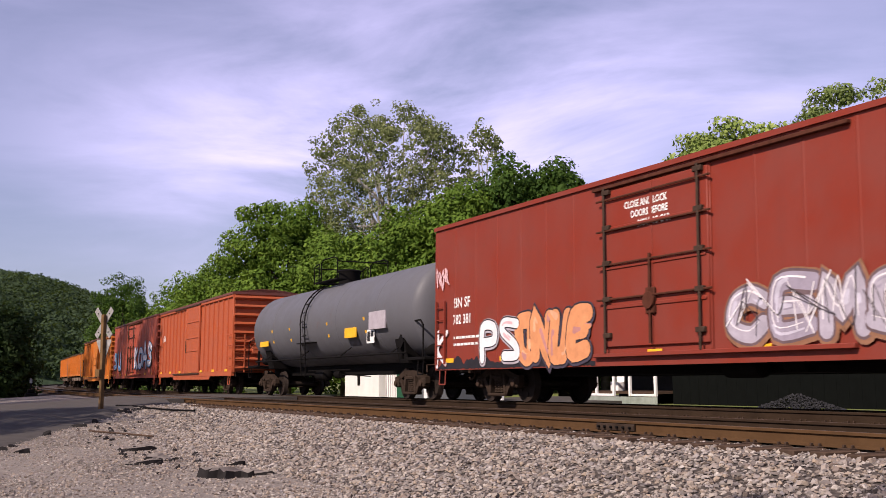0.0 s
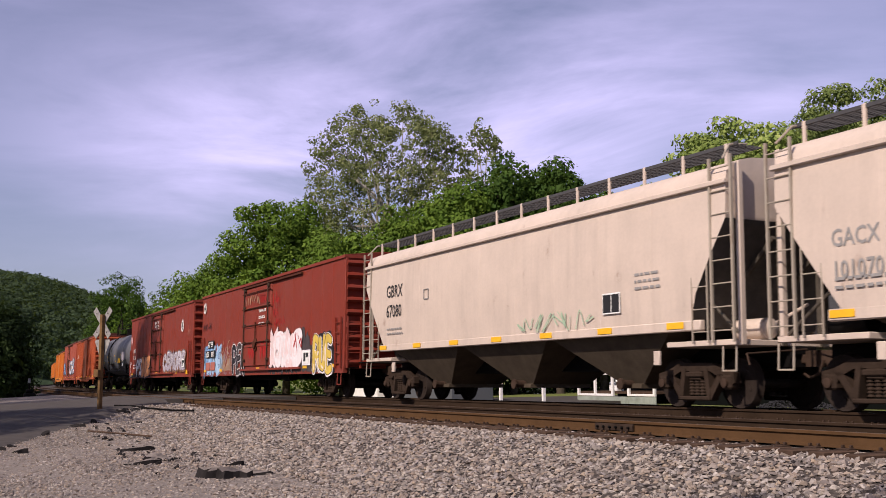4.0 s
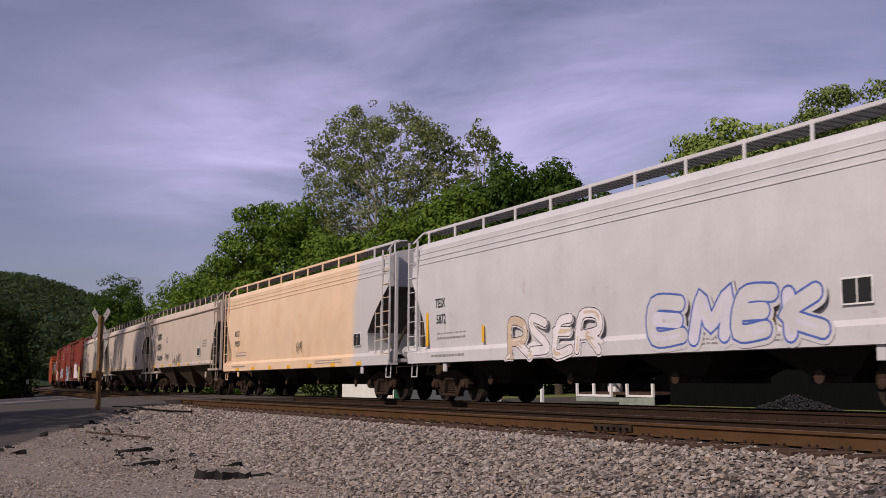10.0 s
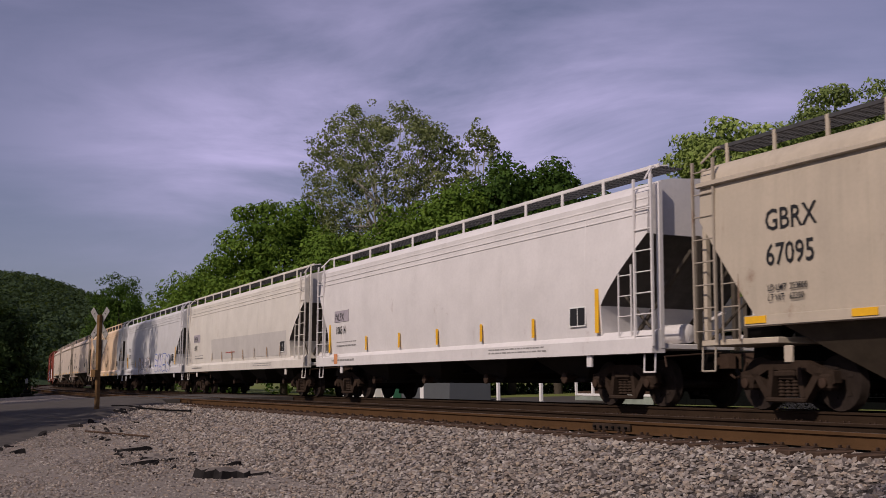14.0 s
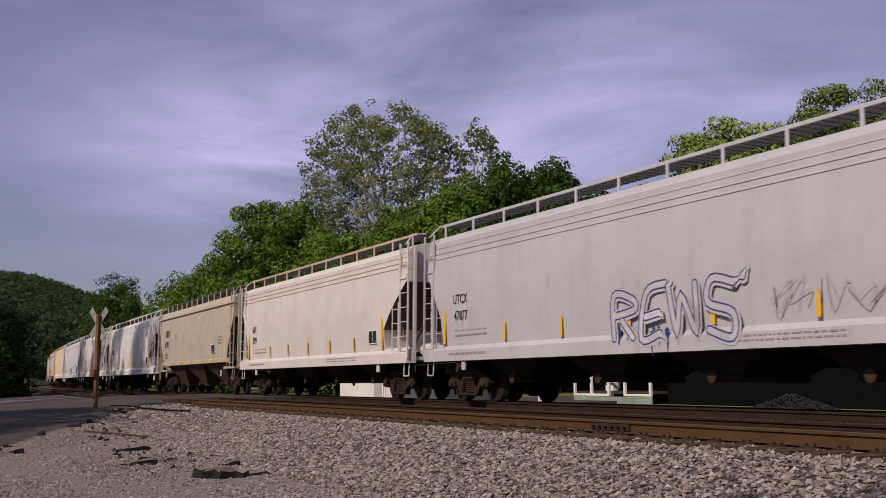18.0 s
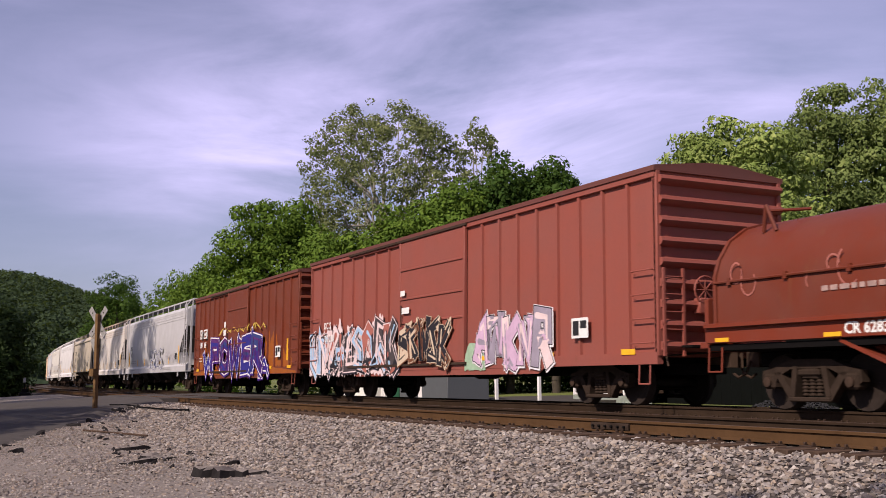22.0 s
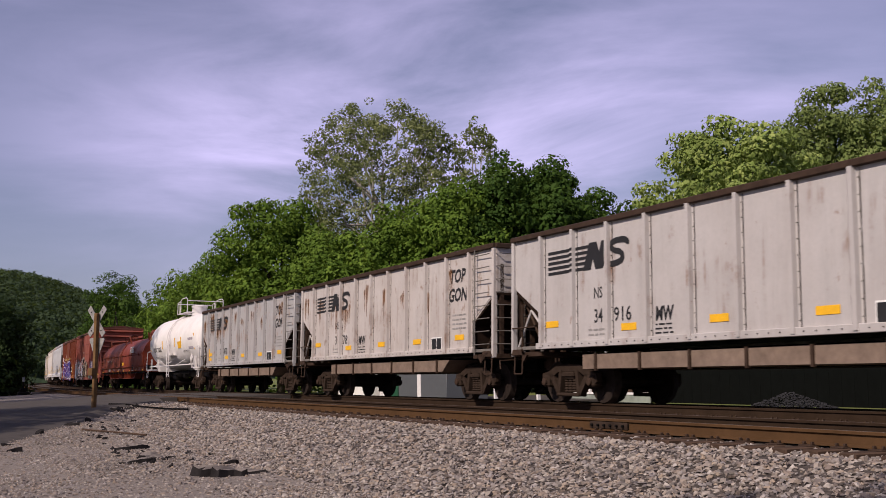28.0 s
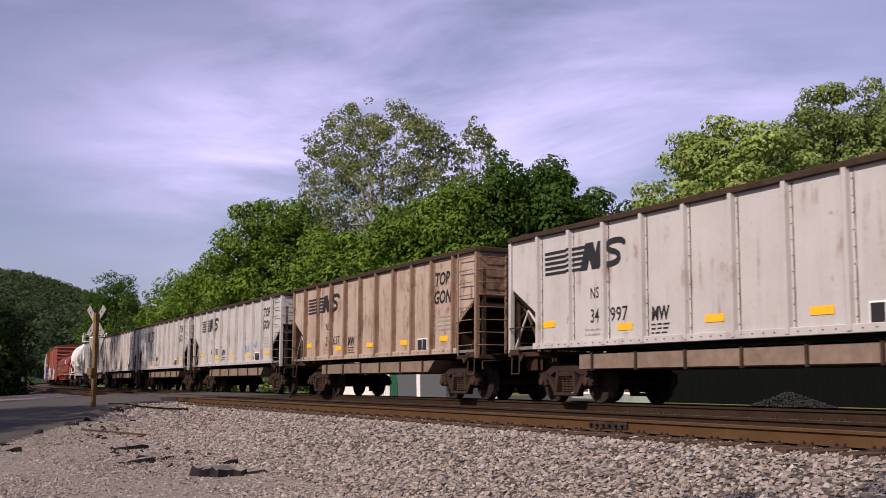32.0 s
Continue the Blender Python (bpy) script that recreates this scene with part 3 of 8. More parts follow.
def tree(name, label, base, height, radii, leaf, bark, seed, clumps=60, clump=(1.2, 2.2), per=75, size=0.3, low=-0.7, trunk=0.3, limbs=9, core=0.0, flat=0.72):
    rng = np.random.default_rng(seed)
    x, y = base
    z = ground_z(x, y) - 0.05
    ob = thing(name, label, "tree", "trees behind the tracks")
    centre = (x, y, z + height - radii[2])
    blobs = crown_blobs(rng, centre, radii, clumps, clump[0], clump[1], low, flat)
    m = M()
    fork = Vector((x + rng.uniform(-.3, .3), y, z + height * 0.3))
    limb(m, (x, y, z), fork, trunk, trunk * 0.75, rng, 9, 0.02)
    top = Vector((x, y, z + height - 0.5 * radii[2]))
    limb(m, fork, top, trunk * 0.75, trunk * 0.2, rng, 8, 0.04)
    for i in range(limbs):
        c = Vector(blobs[int(rng.integers(len(blobs)))][0])
        st = fork.lerp(top, rng.uniform(0.0, 0.6))
        limb(m, st, c, trunk * rng.uniform(0.28, 0.45), 0.03, rng, 6, 0.07)
    part("trunk", m, bark, ob)
    v, f = leaf_cloud(blobs, per, size, rng)
    if core:       # the shaded foliage inside the crown
        inner = [(tuple(centre[i] + (c[i] - centre[i]) * 0.72 for i in range(3)), (r[0] * 1.1,) * 3) for c, r in blobs[::2]]
        v2, f2 = leaf_cloud(inner, per * core, size * 2.2, rng)
        v, f = np.concatenate([v, v2]), np.concatenate([f, f2 + len(v)])
    part("crown", fast_mesh("crown", v, f, leaf), None, ob)
    return ob


LEAF_MID = leaf_mat("green_leaves", (0.079, 0.153, 0.019), (0.175, 0.269, 0.038), 0.24)
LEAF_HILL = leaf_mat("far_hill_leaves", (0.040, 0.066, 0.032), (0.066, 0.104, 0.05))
# the shade on two roadside trees is put into this dark leaf colour
LEAF_SHADED = leaf_mat("shade_painted_leaves", (0.022, 0.042, 0.012), (0.036, 0.062, 0.018), 0.15)
LEAF_DARK = leaf_mat("dark_green_leaves", (0.037, 0.084, 0.014), (0.078, 0.140, 0.023), 0.22)
LEAF_PALE = leaf_mat("pale_sycamore_leaves", (0.134, 0.168, 0.062), (0.325, 0.353, 0.157), 0.22)
LEAF_YEL = leaf_mat("yellow_green_leaves", (0.184, 0.265, 0.061), (0.357, 0.419, 0.129), 0.22)
LEAF_FAR = leaf_mat("olive_green_leaves", (0.138, 0.196, 0.057), (0.253, 0.305, 0.098), 0.22)


def stand(px, far):
    """Ground place at a share px of the view and a depth."""
    a = (px - 784) / 1949
    return far * (-0.897 + a * 0.442), far * (0.442 + a * 0.897)


def woods():
    # open sycamores with pale limbs
    tree("sycamore_tree", "tall open sycamore with pale bark and sparse grey-green leaves", stand(684, 84.5), 22.0, (6.3, 6.3, 7.9), LEAF_PALE, PALEBARK, 13,
         clumps=800, clump=(0.38, 0.85), per=185, size=0.18, low=-1.0, trunk=0.34, limbs=40)
    tree("sycamore_tree", "smaller open sycamore with sparse leaves at its tip", stand(842, 84), 20.6, (2.4, 2.4, 4.0), LEAF_PALE, PALEBARK, 12,
         clumps=110, clump=(0.25, 0.6), per=170, size=0.2, low=-0.6, trunk=0.2, limbs=8)
    # place in the view, depth, height, crown radii, leaves, seed, clumps, flatness of the clumps
    near = [
        ("broad leafy tree with dense mid-green crown", 500, 79, 13.8, (4.8, 4.8, 5.6), LEAF_MID, 21, 200, 0.72),
        ("rounded green tree with dense crown", 600, 74, 10.6, (4.0, 4.0, 5.0), LEAF_MID, 22, 130, 0.72),
        ("dense dark green tree behind the yard", 806, 70, 13.2, (3.3, 3.3, 6.0), LEAF_MID, 23, 150, 0.72),
        ("dense dark green tree behind the yard", 900, 71, 15.0, (3.6, 3.6, 6.2), LEAF_DARK, 44, 190, 0.72),
        ("dense green tree with a rounded top", 712, 72, 12.0, (3.3, 3.3, 5.6), LEAF_MID, 24, 130, 0.72),
        ("dark green tree with a flat top", 982, 70, 13.9, (2.8, 2.8, 5.4), LEAF_DARK, 25, 120, 0.72),
        ("green tree with feathery top beside the yard", 1058, 72, 12.6, (3.2, 3.2, 5.4), LEAF_DARK, 45, 110, 0.6),
        ("green tree with feathery top beside the yard", 1135, 74, 12.6, (2.6, 2.6, 5.0), LEAF_DARK, 46, 80, 0.6),
        ("broad yellow-green tree with layered sprays of leaves", 1305, 58, 14.0, (4.7, 4.7, 6.0), LEAF_YEL, 26, 300, 0.42),
        ("tall green tree with an open top", 1478, 80, 21.4, (4.4, 4.4, 8.5), LEAF_FAR, 27, 170, 0.6),
        ("tall green tree with an open top", 1590, 78, 20.7, (4.4, 4.4, 8.5), LEAF_FAR, 28, 150, 0.6),
    ]
    for label, px, far, h, r, leaf, seed, n, flat in near:
        tree("broad_tree", label, stand(px, far), h, r, leaf, BARK, seed, clumps=n, clump=(0.6, 1.35), per=185, size=0.225, low=-1.0, trunk=0.3, core=0.16, flat=flat)
    specs = [
        ("broad_tree", "leafy green tree along the line", (-96, 25.5), 11.6, (4.4, 4.2, 5.2), LEAF_MID, 29, 90),
        ("broad_tree", "leafy green tree along the line", (-113.5, 27.5), 12.4, (3.8, 3.8, 5.5), LEAF_MID, 30, 80),
        ("broad_tree", "leafy green tree along the line", (-124, 27.2), 11.8, (3.6, 3.6, 5.5), LEAF_MID, 35, 70),
        ("broad_tree", "tall rounded tree above the line", (-170, 29.2), 17.2, (5.0, 5.0, 8.0), LEAF_DARK, 31, 110),
        ("broad_tree", "leafy green tree along the line", (-182, 33), 14.5, (6.0, 6.0, 7.0), LEAF_MID, 32, 80),
        ("broad_tree", "tree beside the road, shade put into its leaf colour", (-84.0, 6.0), 6.2, (3.0, 2.4, 3.6), LEAF_SHADED, 33, 80),
        ("broad_tree", "tree beside the road, shade put into its leaf colour", (-104, 7.4), 6.6, (3.4, 2.0, 3.8), LEAF_SHADED, 34, 90),
        ("roadside_tree", "slim leafy tree beside the road", (-54.6, -2.6), 14.5, (2.0, 2.0, 5.2), LEAF_DARK, 36, 50),
        ("roadside_tree", "tall leafy tree shading road and tracks", (-61, -7.5), 23.5, (4.8, 4.2, 6.5), LEAF_DARK, 37, 80),
        ("roadside_tree", "tall leafy tree shading road and tracks", (-71, -8), 24.5, (5.2, 4.4, 7.0), LEAF_DARK, 38, 80),
        ("roadside_tree", "tall leafy tree shading road and tracks", (-82, -7.5), 24.0, (5.4, 4.4, 7.0), LEAF_DARK, 41, 80),
        ("roadside_tree", "tall leafy tree shading road and tracks", (-94, -8), 24.5, (5.6, 4.6, 7.0), LEAF_DARK, 42, 80),
        ("roadside_tree", "small leafy tree beside the road", (-33.3, -4.6), 9.4, (5.2, 3.0, 2.6), LEAF_DARK, 39, 60),
        ("roadside_tree", "leafy tree beside the gravel", (-0.2, -4.2), 12.4, (3.4, 2.2, 2.6), LEAF_DARK, 40, 13),
    ]
    for name, label, base, h, r, leaf, seed, n in specs:
        tree(name, label, base, h, r, leaf, BARK, seed, clumps=int(n * 1.5), clump=(0.6, 1.3), per=110, size=0.24, low=-1.0, trunk=0.3, core=0.15 if name == "broad_tree" else 0.0)


woods()


def understorey():
    """Bushes along the wood's edge and the tree-covered hill."""
    rng = np.random.default_rng(41)
    blobs = []
    for i in range(210):
        t = rng.uniform(0, 1)
        x = -92 + 62 * t
        y = 30 + 20 * t + rng.uniform(-1.5, 8)
        blobs.append(((x, y, ground_z(x, y) + rng.uniform(0.4, 5.5)), (rng.uniform(1.2, 2.4),) * 3))
    for i in range(120):
        u = rng.uniform(85, 330)
        x, y, _ = track_point(u, 22 + rng.uniform(0, 6))
        blobs.append(((x, y, rng.uniform(0.3, 5.0)), (rng.uniform(1.4, 2.6),) * 3))
    v, f = leaf_cloud(blobs, 52, 0.38, rng)
    tagged(new("bushes", fast_mesh("bushes", v, f, LEAF_DARK)), "dense green bushes at the edge of the wood", "bushes", kind="stuff")

    def hill(x, y):
        d = ((x + 950) / 480) ** 2 + ((y + 100) / 420) ** 2
        return max(-2.0, 87 * (1 - d) + 3 * math.sin(y * 0.045 + x * 0.01) - 2)
    m = grid_sheet(list(np.linspace(-1500, -400, 57)), list(np.linspace(-560, 360, 39)), hill)
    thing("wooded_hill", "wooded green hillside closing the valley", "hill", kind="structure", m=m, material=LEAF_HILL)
    blobs = []
    while len(blobs) < 5200:
        x, y = rng.uniform(-1150, -440), rng.uniform(-90, 330)
        z = hill(x, y)
        if z > 1:
            r = rng.uniform(4.5, 8.5)
            blobs.append(((x, y, z + r * 0.5), (r, r, r * 0.9)))
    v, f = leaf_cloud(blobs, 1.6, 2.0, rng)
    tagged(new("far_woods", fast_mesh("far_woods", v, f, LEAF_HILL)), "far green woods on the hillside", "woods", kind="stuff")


understorey()

# ---------------------------------------------------------------- lettering


def text_mesh(body, size, mat, bold=0.0, stretch=1.0, slant=0.0):
    """Letters of the built-in font as a flat mesh in x and z, facing -y."""
    cu = bpy.data.curves.new("letters", "FONT")
    cu.body, cu.size, cu.resolution_u, cu.offset = body, size, 2, bold
    ob = bpy.data.objects.new("letters", cu)
    scene.collection.objects.link(ob)
    dg = bpy.context.evaluated_depsgraph_get()
    me = bpy.data.meshes.new_from_object(ob.evaluated_get(dg))
    bpy.data.objects.remove(ob)
    bpy.data.curves.remove(cu)
    me.transform(Matrix(((stretch, slant, 0, 0), (0, 1, 0, 0), (0, 0, 1, 0), (0, 0, 0, 1))))
    me.transform(Matrix.Rotation(radians(90), 4, "X"))
    me.materials.clear()
    me.materials.append(mat)
    return me


def letters(parent, body, x, z, size, mat=DARKTXT, y=-1.56, bold=0.0, stretch=1.0, tilt=0.0, slant=0.0):
    ob = part("lettering", text_mesh(body, size, mat, bold, stretch, slant), None, parent)
    ob.matrix_basis = pose(x, y, z, tilt)
    return ob


def bars(parent, x, z, w, h, lines, mat=GREYTXT, y=-1.56, seed=0, name="small_print"):
    """Small print that cannot be read: plain bars."""
    rng = random.Random(seed + int(x * 10))
    m = M()
    step = h / lines
    for i in range(lines):
        a = x
        zz = z + h - (i + 1) * step
        while a < x + w - 0.05:
            b = min(a + rng.uniform(0.05, 0.22), x + w)
            m.box(a, b, y - 0.003, y, zz + step * 0.3, zz + step * 0.66)
            a = b + 0.045
    return part(name, m, mat, parent)


def panel(parent, x0, x1, z0, z1, mat, y=-1.56, name="stencil_panel"):
    return part(name, M().box(x0, x1, y - 0.006, y, z0, z1, 0.002), mat, parent)


STROKES = {
    "P": [[(.1, 0), (.1, 1), (.8, .95), (.85, .55), (.15, .45)]],
    "O": [[(.15, .12), (.1, .85), (.5, 1), (.9, .85), (.85, .12), (.5, 0), (.15, .12)]],
    "W": [[(0, 1), (.2, 0), (.5, .7), (.8, 0), (1, 1)]],
    "E": [[(.9, 1), (.15, .95), (.1, 0), (.9, .05)], [(.15, .5), (.75, .52)]],
    "R": [[(.1, 0), (.1, 1), (.8, .95), (.8, .55), (.15, .45)], [(.4, .45), (.95, 0)]],
    "C": [[(.9, .82), (.5, 1), (.1, .8), (.1, .2), (.5, 0), (.9, .2)]],
    "M": [[(.05, 0), (.15, 1), (.5, .4), (.85, 1), (.95, 0)]],
    "K": [[(.1, 0), (.15, 1)], [(.85, 1), (.2, .5), (.9, 0)]],
    "S": [[(.85, .9), (.3, 1), (.1, .7), (.8, .4), (.75, .05), (.1, .05)]],
    "A": [[(0, 0), (.45, 1), (.6, 1), (1, 0)], [(.2, .4), (.85, .4)]],
    "N": [[(.1, 0), (.1, 1), (.85, .05), (.9, 1)]],
    "U": [[(.1, 1), (.15, .1), (.5, 0), (.85, .1), (.9, 1)]],
}


def swing(pts, n=5):
    """A smooth line through points."""
    p = [pts[0]] + list(pts) + [pts[-1]]
    out = []
    for a, b, c, d in zip(p, p[1:], p[2:], p[3:]):
        for i in range(n):
            t = i / n
            out.append(tuple(0.5 * (2 * b[k] + (c[k] - a[k]) * t + (2 * a[k] - 5 * b[k] + 4 * c[k] - d[k]) * t * t + (3 * b[k] - a[k] - 3 * c[k] + d[k]) * t ** 3) for k in (0, 1)))
    return out + [pts[-1]]


def ribbon(m, pts, w, y, step=0.00001, taper=0.0, square=False):
    """A thick flat line in the plane of a car's side, mitred, with round or square ends."""
    n = len(pts)
    dirs = []
    for (a, b), (c, d) in zip(pts, pts[1:]):
        L = math.hypot(c - a, d - b) + 1e-9
        dirs.append(((c - a) / L, (d - b) / L))
    vs = []
    for i, (a, b) in enumerate(pts):
        t0, t1 = dirs[max(i - 1, 0)], dirs[min(i, n - 2)]
        tx, tz = t0[0] + t1[0], t0[1] + t1[1]
        L = math.hypot(tx, tz)
        if L < 0.5:
            tx, tz, L = *t1, 1.0
        tx, tz = tx / L, tz / L
        k = min(1.6, 1 / max(0.3, tx * t1[0] + tz * t1[1])) * w * (1 - taper * i / max(n - 1, 1))
        if square and i in (0, n - 1):
            e = w if i else -w
            a, b = a + tx * e * 0.9, b + tz * e * 0.9
        vs += [(a - tz * k, y - i * step, b + tx * k), (a + tz * k, y - i * step, b - tx * k)]
    m.add(vs, [(2 * i, 2 * i + 1, 2 * i + 3, 2 * i + 2) for i in range(n - 1)])
    if not square:
        for i, sgn in ((0, -1), (n - 1, 1)):
            a, b = pts[i]
            tx, tz = dirs[0] if i == 0 else dirs[-1]
            k = w * (1 - taper * (i > 0))
            fan = [(a - tz * k * math.cos(q) + tx * sgn * k * math.sin(q), y - i * step, b + tx * k * math.cos(q) + tz * sgn * k * math.sin(q)) for q in np.linspace(0, math.pi, 7)]
            m.add(fan, [tuple(range(7))])


def rounded(pts):
    """Corners of a line cut once, so that it swings."""
    out = [pts[0]]
    for (a, b), (c, d) in zip(pts, pts[1:]):
        out += [(a * .75 + c * .25, b * .75 + d * .25), (a * .25 + c * .75, b * .25 + d * .75)]
    return out + [pts[-1]]


def spray(parent, x0, x1, z0, z1, fills, line, shadow, y, seed, word="SCENE", label="", outline=0.045, fat=0.13, shards=0, wild=0.07, angular=False, shine=None):
    """A sprayed piece: fat letter forms, each a part with a halo, an outline, a fill and shading strokes."""
    rng = random.Random(seed)
    mats = [shadow, line] + list(fills) + ([shine] if shine else [])
    w = (x1 - x0) / len(word)
    pad = fat * min(w, z1 - z0) + outline
    z0, z1 = z0 + pad, z1 - pad * 0.8
    x0, x1 = x0 + pad * 0.5, x1 - pad * 0.5
    w = (x1 - x0) / len(word)
    hgt = z1 - z0
    for i, ch in enumerate(word):
        m = M()
        bx, bz = x0 + w * i + rng.uniform(-.06, .06) * w, z0 + hgt * rng.uniform(-.04, .06)
        sx, sz, lean = w * rng.uniform(0.8, 0.95), hgt * rng.uniform(0.88, 1.02), rng.uniform(-.12, .2)
        d = i * 0.0012
        t = fat * min(w, hgt)
        paths = []
        for ln in STROKES[ch]:
            pts = [(bx + sx * (px + lean * (pz - .5)) + rng.uniform(-wild, wild) * w, bz + sz * pz + rng.uniform(-wild, wild) * hgt) for px, pz in ln]
            paths.append(pts if angular else swing(pts))
        for _ in range(shards):      # pointed arms that leave the letter's ends
            p = rng.choice(paths)
            a, b = rng.choice((p[0], p[-1]))
            up = 1 if b > bz + sz / 2 else -1
            paths.append([(a, b), (a + w * rng.uniform(-.3, .3), b + up * hgt * rng.uniform(.02, .16))])
        for k, p in enumerate(paths):
            tip = 0.8 if k >= len(STROKES[ch]) else 0.0
            m.k = 0
            ribbon(m, [(a + outline * 0.6, b - outline * 0.6) for a, b in p], t + outline * 2.1, y - 0.0006 - d, taper=tip, square=angular)
            m.k = 1
            ribbon(m, p, t + outline, y - 0.0016 - d, taper=tip, square=angular)
        for k, p in enumerate(paths):
            tip = 0.9 if k >= len(STROKES[ch]) else 0.0
            m.k = 2 + rng.randrange(len(fills))
            ribbon(m, p, t, y - 0.0026 - d - k * 0.0001, taper=tip, square=angular)
            n = len(p)
            for q in range(2 + n // 6):
                m.k = 2 + rng.randrange(len(fills))
                a = rng.randrange(max(1, n - 2))
                seg = p[a:a + rng.choice((2, 3, 4, 6))]
                off = rng.uniform(-.45, .45) * t
                if len(seg) > 1:
                    ribbon(m, [(u + off, v + off * 0.6) for u, v in seg], t * rng.uniform(.18, .5), y - 0.0034 - d - q * 0.00005, taper=0.5)
            if shine and n > 3:
                m.k = 2 + len(fills)
                ribbon(m, [(u - t * 0.45, v + t * 0.45) for u, v in p[1:-1]], max(0.012, t * 0.12), y - 0.0042 - d, taper=0.6)
        part("graffiti_letter", mesh_of("graffiti_letter", m, mats, 0), None, parent, label)


def splash(parent, x0, x1, z0, z1, mat, y, seed, label="", rag=0.3, name="spray_patch"):
    """A sprayed patch with a ragged, dripping edge."""
    rng = random.Random(seed)
    n = max(16, int((x1 - x0) / 0.07))
    ph = [rng.uniform(0, 6.3) for _ in range(6)]
    up, lo = [], []
    for i in range(n + 1):
        q = i / n
        x = x0 + (x1 - x0) * q
        e = min(1.0, 5 * min(q, 1 - q) + 0.15) ** 0.6
        wave = sum(math.sin(x * f + p) * k for f, p, k in zip((1.7, 3.9, 7.3, 13.0, 23.0), ph, (0.5, 0.5, 0.45, 0.4, 0.3)))
        up.append((x, z0 + (z1 - z0) * e * (1 - rag * min(1.0, max(0.0, 0.5 + 0.42 * wave + rng.uniform(-.12, .12))))))
        lo.append((x, z0 + (z1 - z0) * 0.08 * rng.random()))
    m = M()
    vs = [(x, y, z) for x, z in lo] + [(x, y, z) for x, z in up]
    m.add(vs, [(i, i + 1, n + 2 + i, n + 1 + i) for i in range(n)])
    return part(name, m, mat, parent, label, smooth=0)


def scrawl(parent, x0, x1, z0, z1, mat, y, seed, r=0.02, strokes=7, label=""):
    """A tag drawn in thin strokes."""
    rng = random.Random(seed)
    m = M()
    x, w = x0, (x1 - x0) / strokes
    for i in range(strokes):
        pts = []
        for k in range(rng.choice((3, 4, 5))):
            pts.append((x + w * rng.uniform(-0.3, 1.25), z0 + (z1 - z0) * (rng.uniform(.55, 1) if (k + i) % 2 else rng.uniform(0, .4))))
        ribbon(m, swing(pts, 4), r * 0.8, y - 0.002 - i * 0.0004, taper=0.4)
        x += w
    return part("graffiti_tag", m, mat, parent, label, smooth=0)

def loops(parent, x0, x1, z0, z1, mat, y, seed, r=0.02, n=9, label=""):
    """Thin sprayed arcs that overlap."""
    rng = random.Random(seed)
    m = M()
    for i in range(n):
        cx, cz, q = rng.uniform(x0, x1), rng.uniform(z0, z1), rng.uniform(.12, .42)
        q = min(q, (z1 - z0) * 0.5)
        cz = min(max(cz, z0 + q), z1 - q)
        a0, a1, sq = rng.uniform(0, 6.3), rng.uniform(2.6, 6.0), rng.uniform(.6, 1.0)
        ribbon(m, [(cx + q * sq * math.cos(a0 + a1 * k / 14), cz + q * math.sin(a0 + a1 * k / 14)) for k in range(15)], r, y - 0.001 - i * 0.0002, taper=0.3)
    return part("graffiti_tag", m, mat, parent, label, smooth=0)

# ---------------------------------------------------------------- running gear


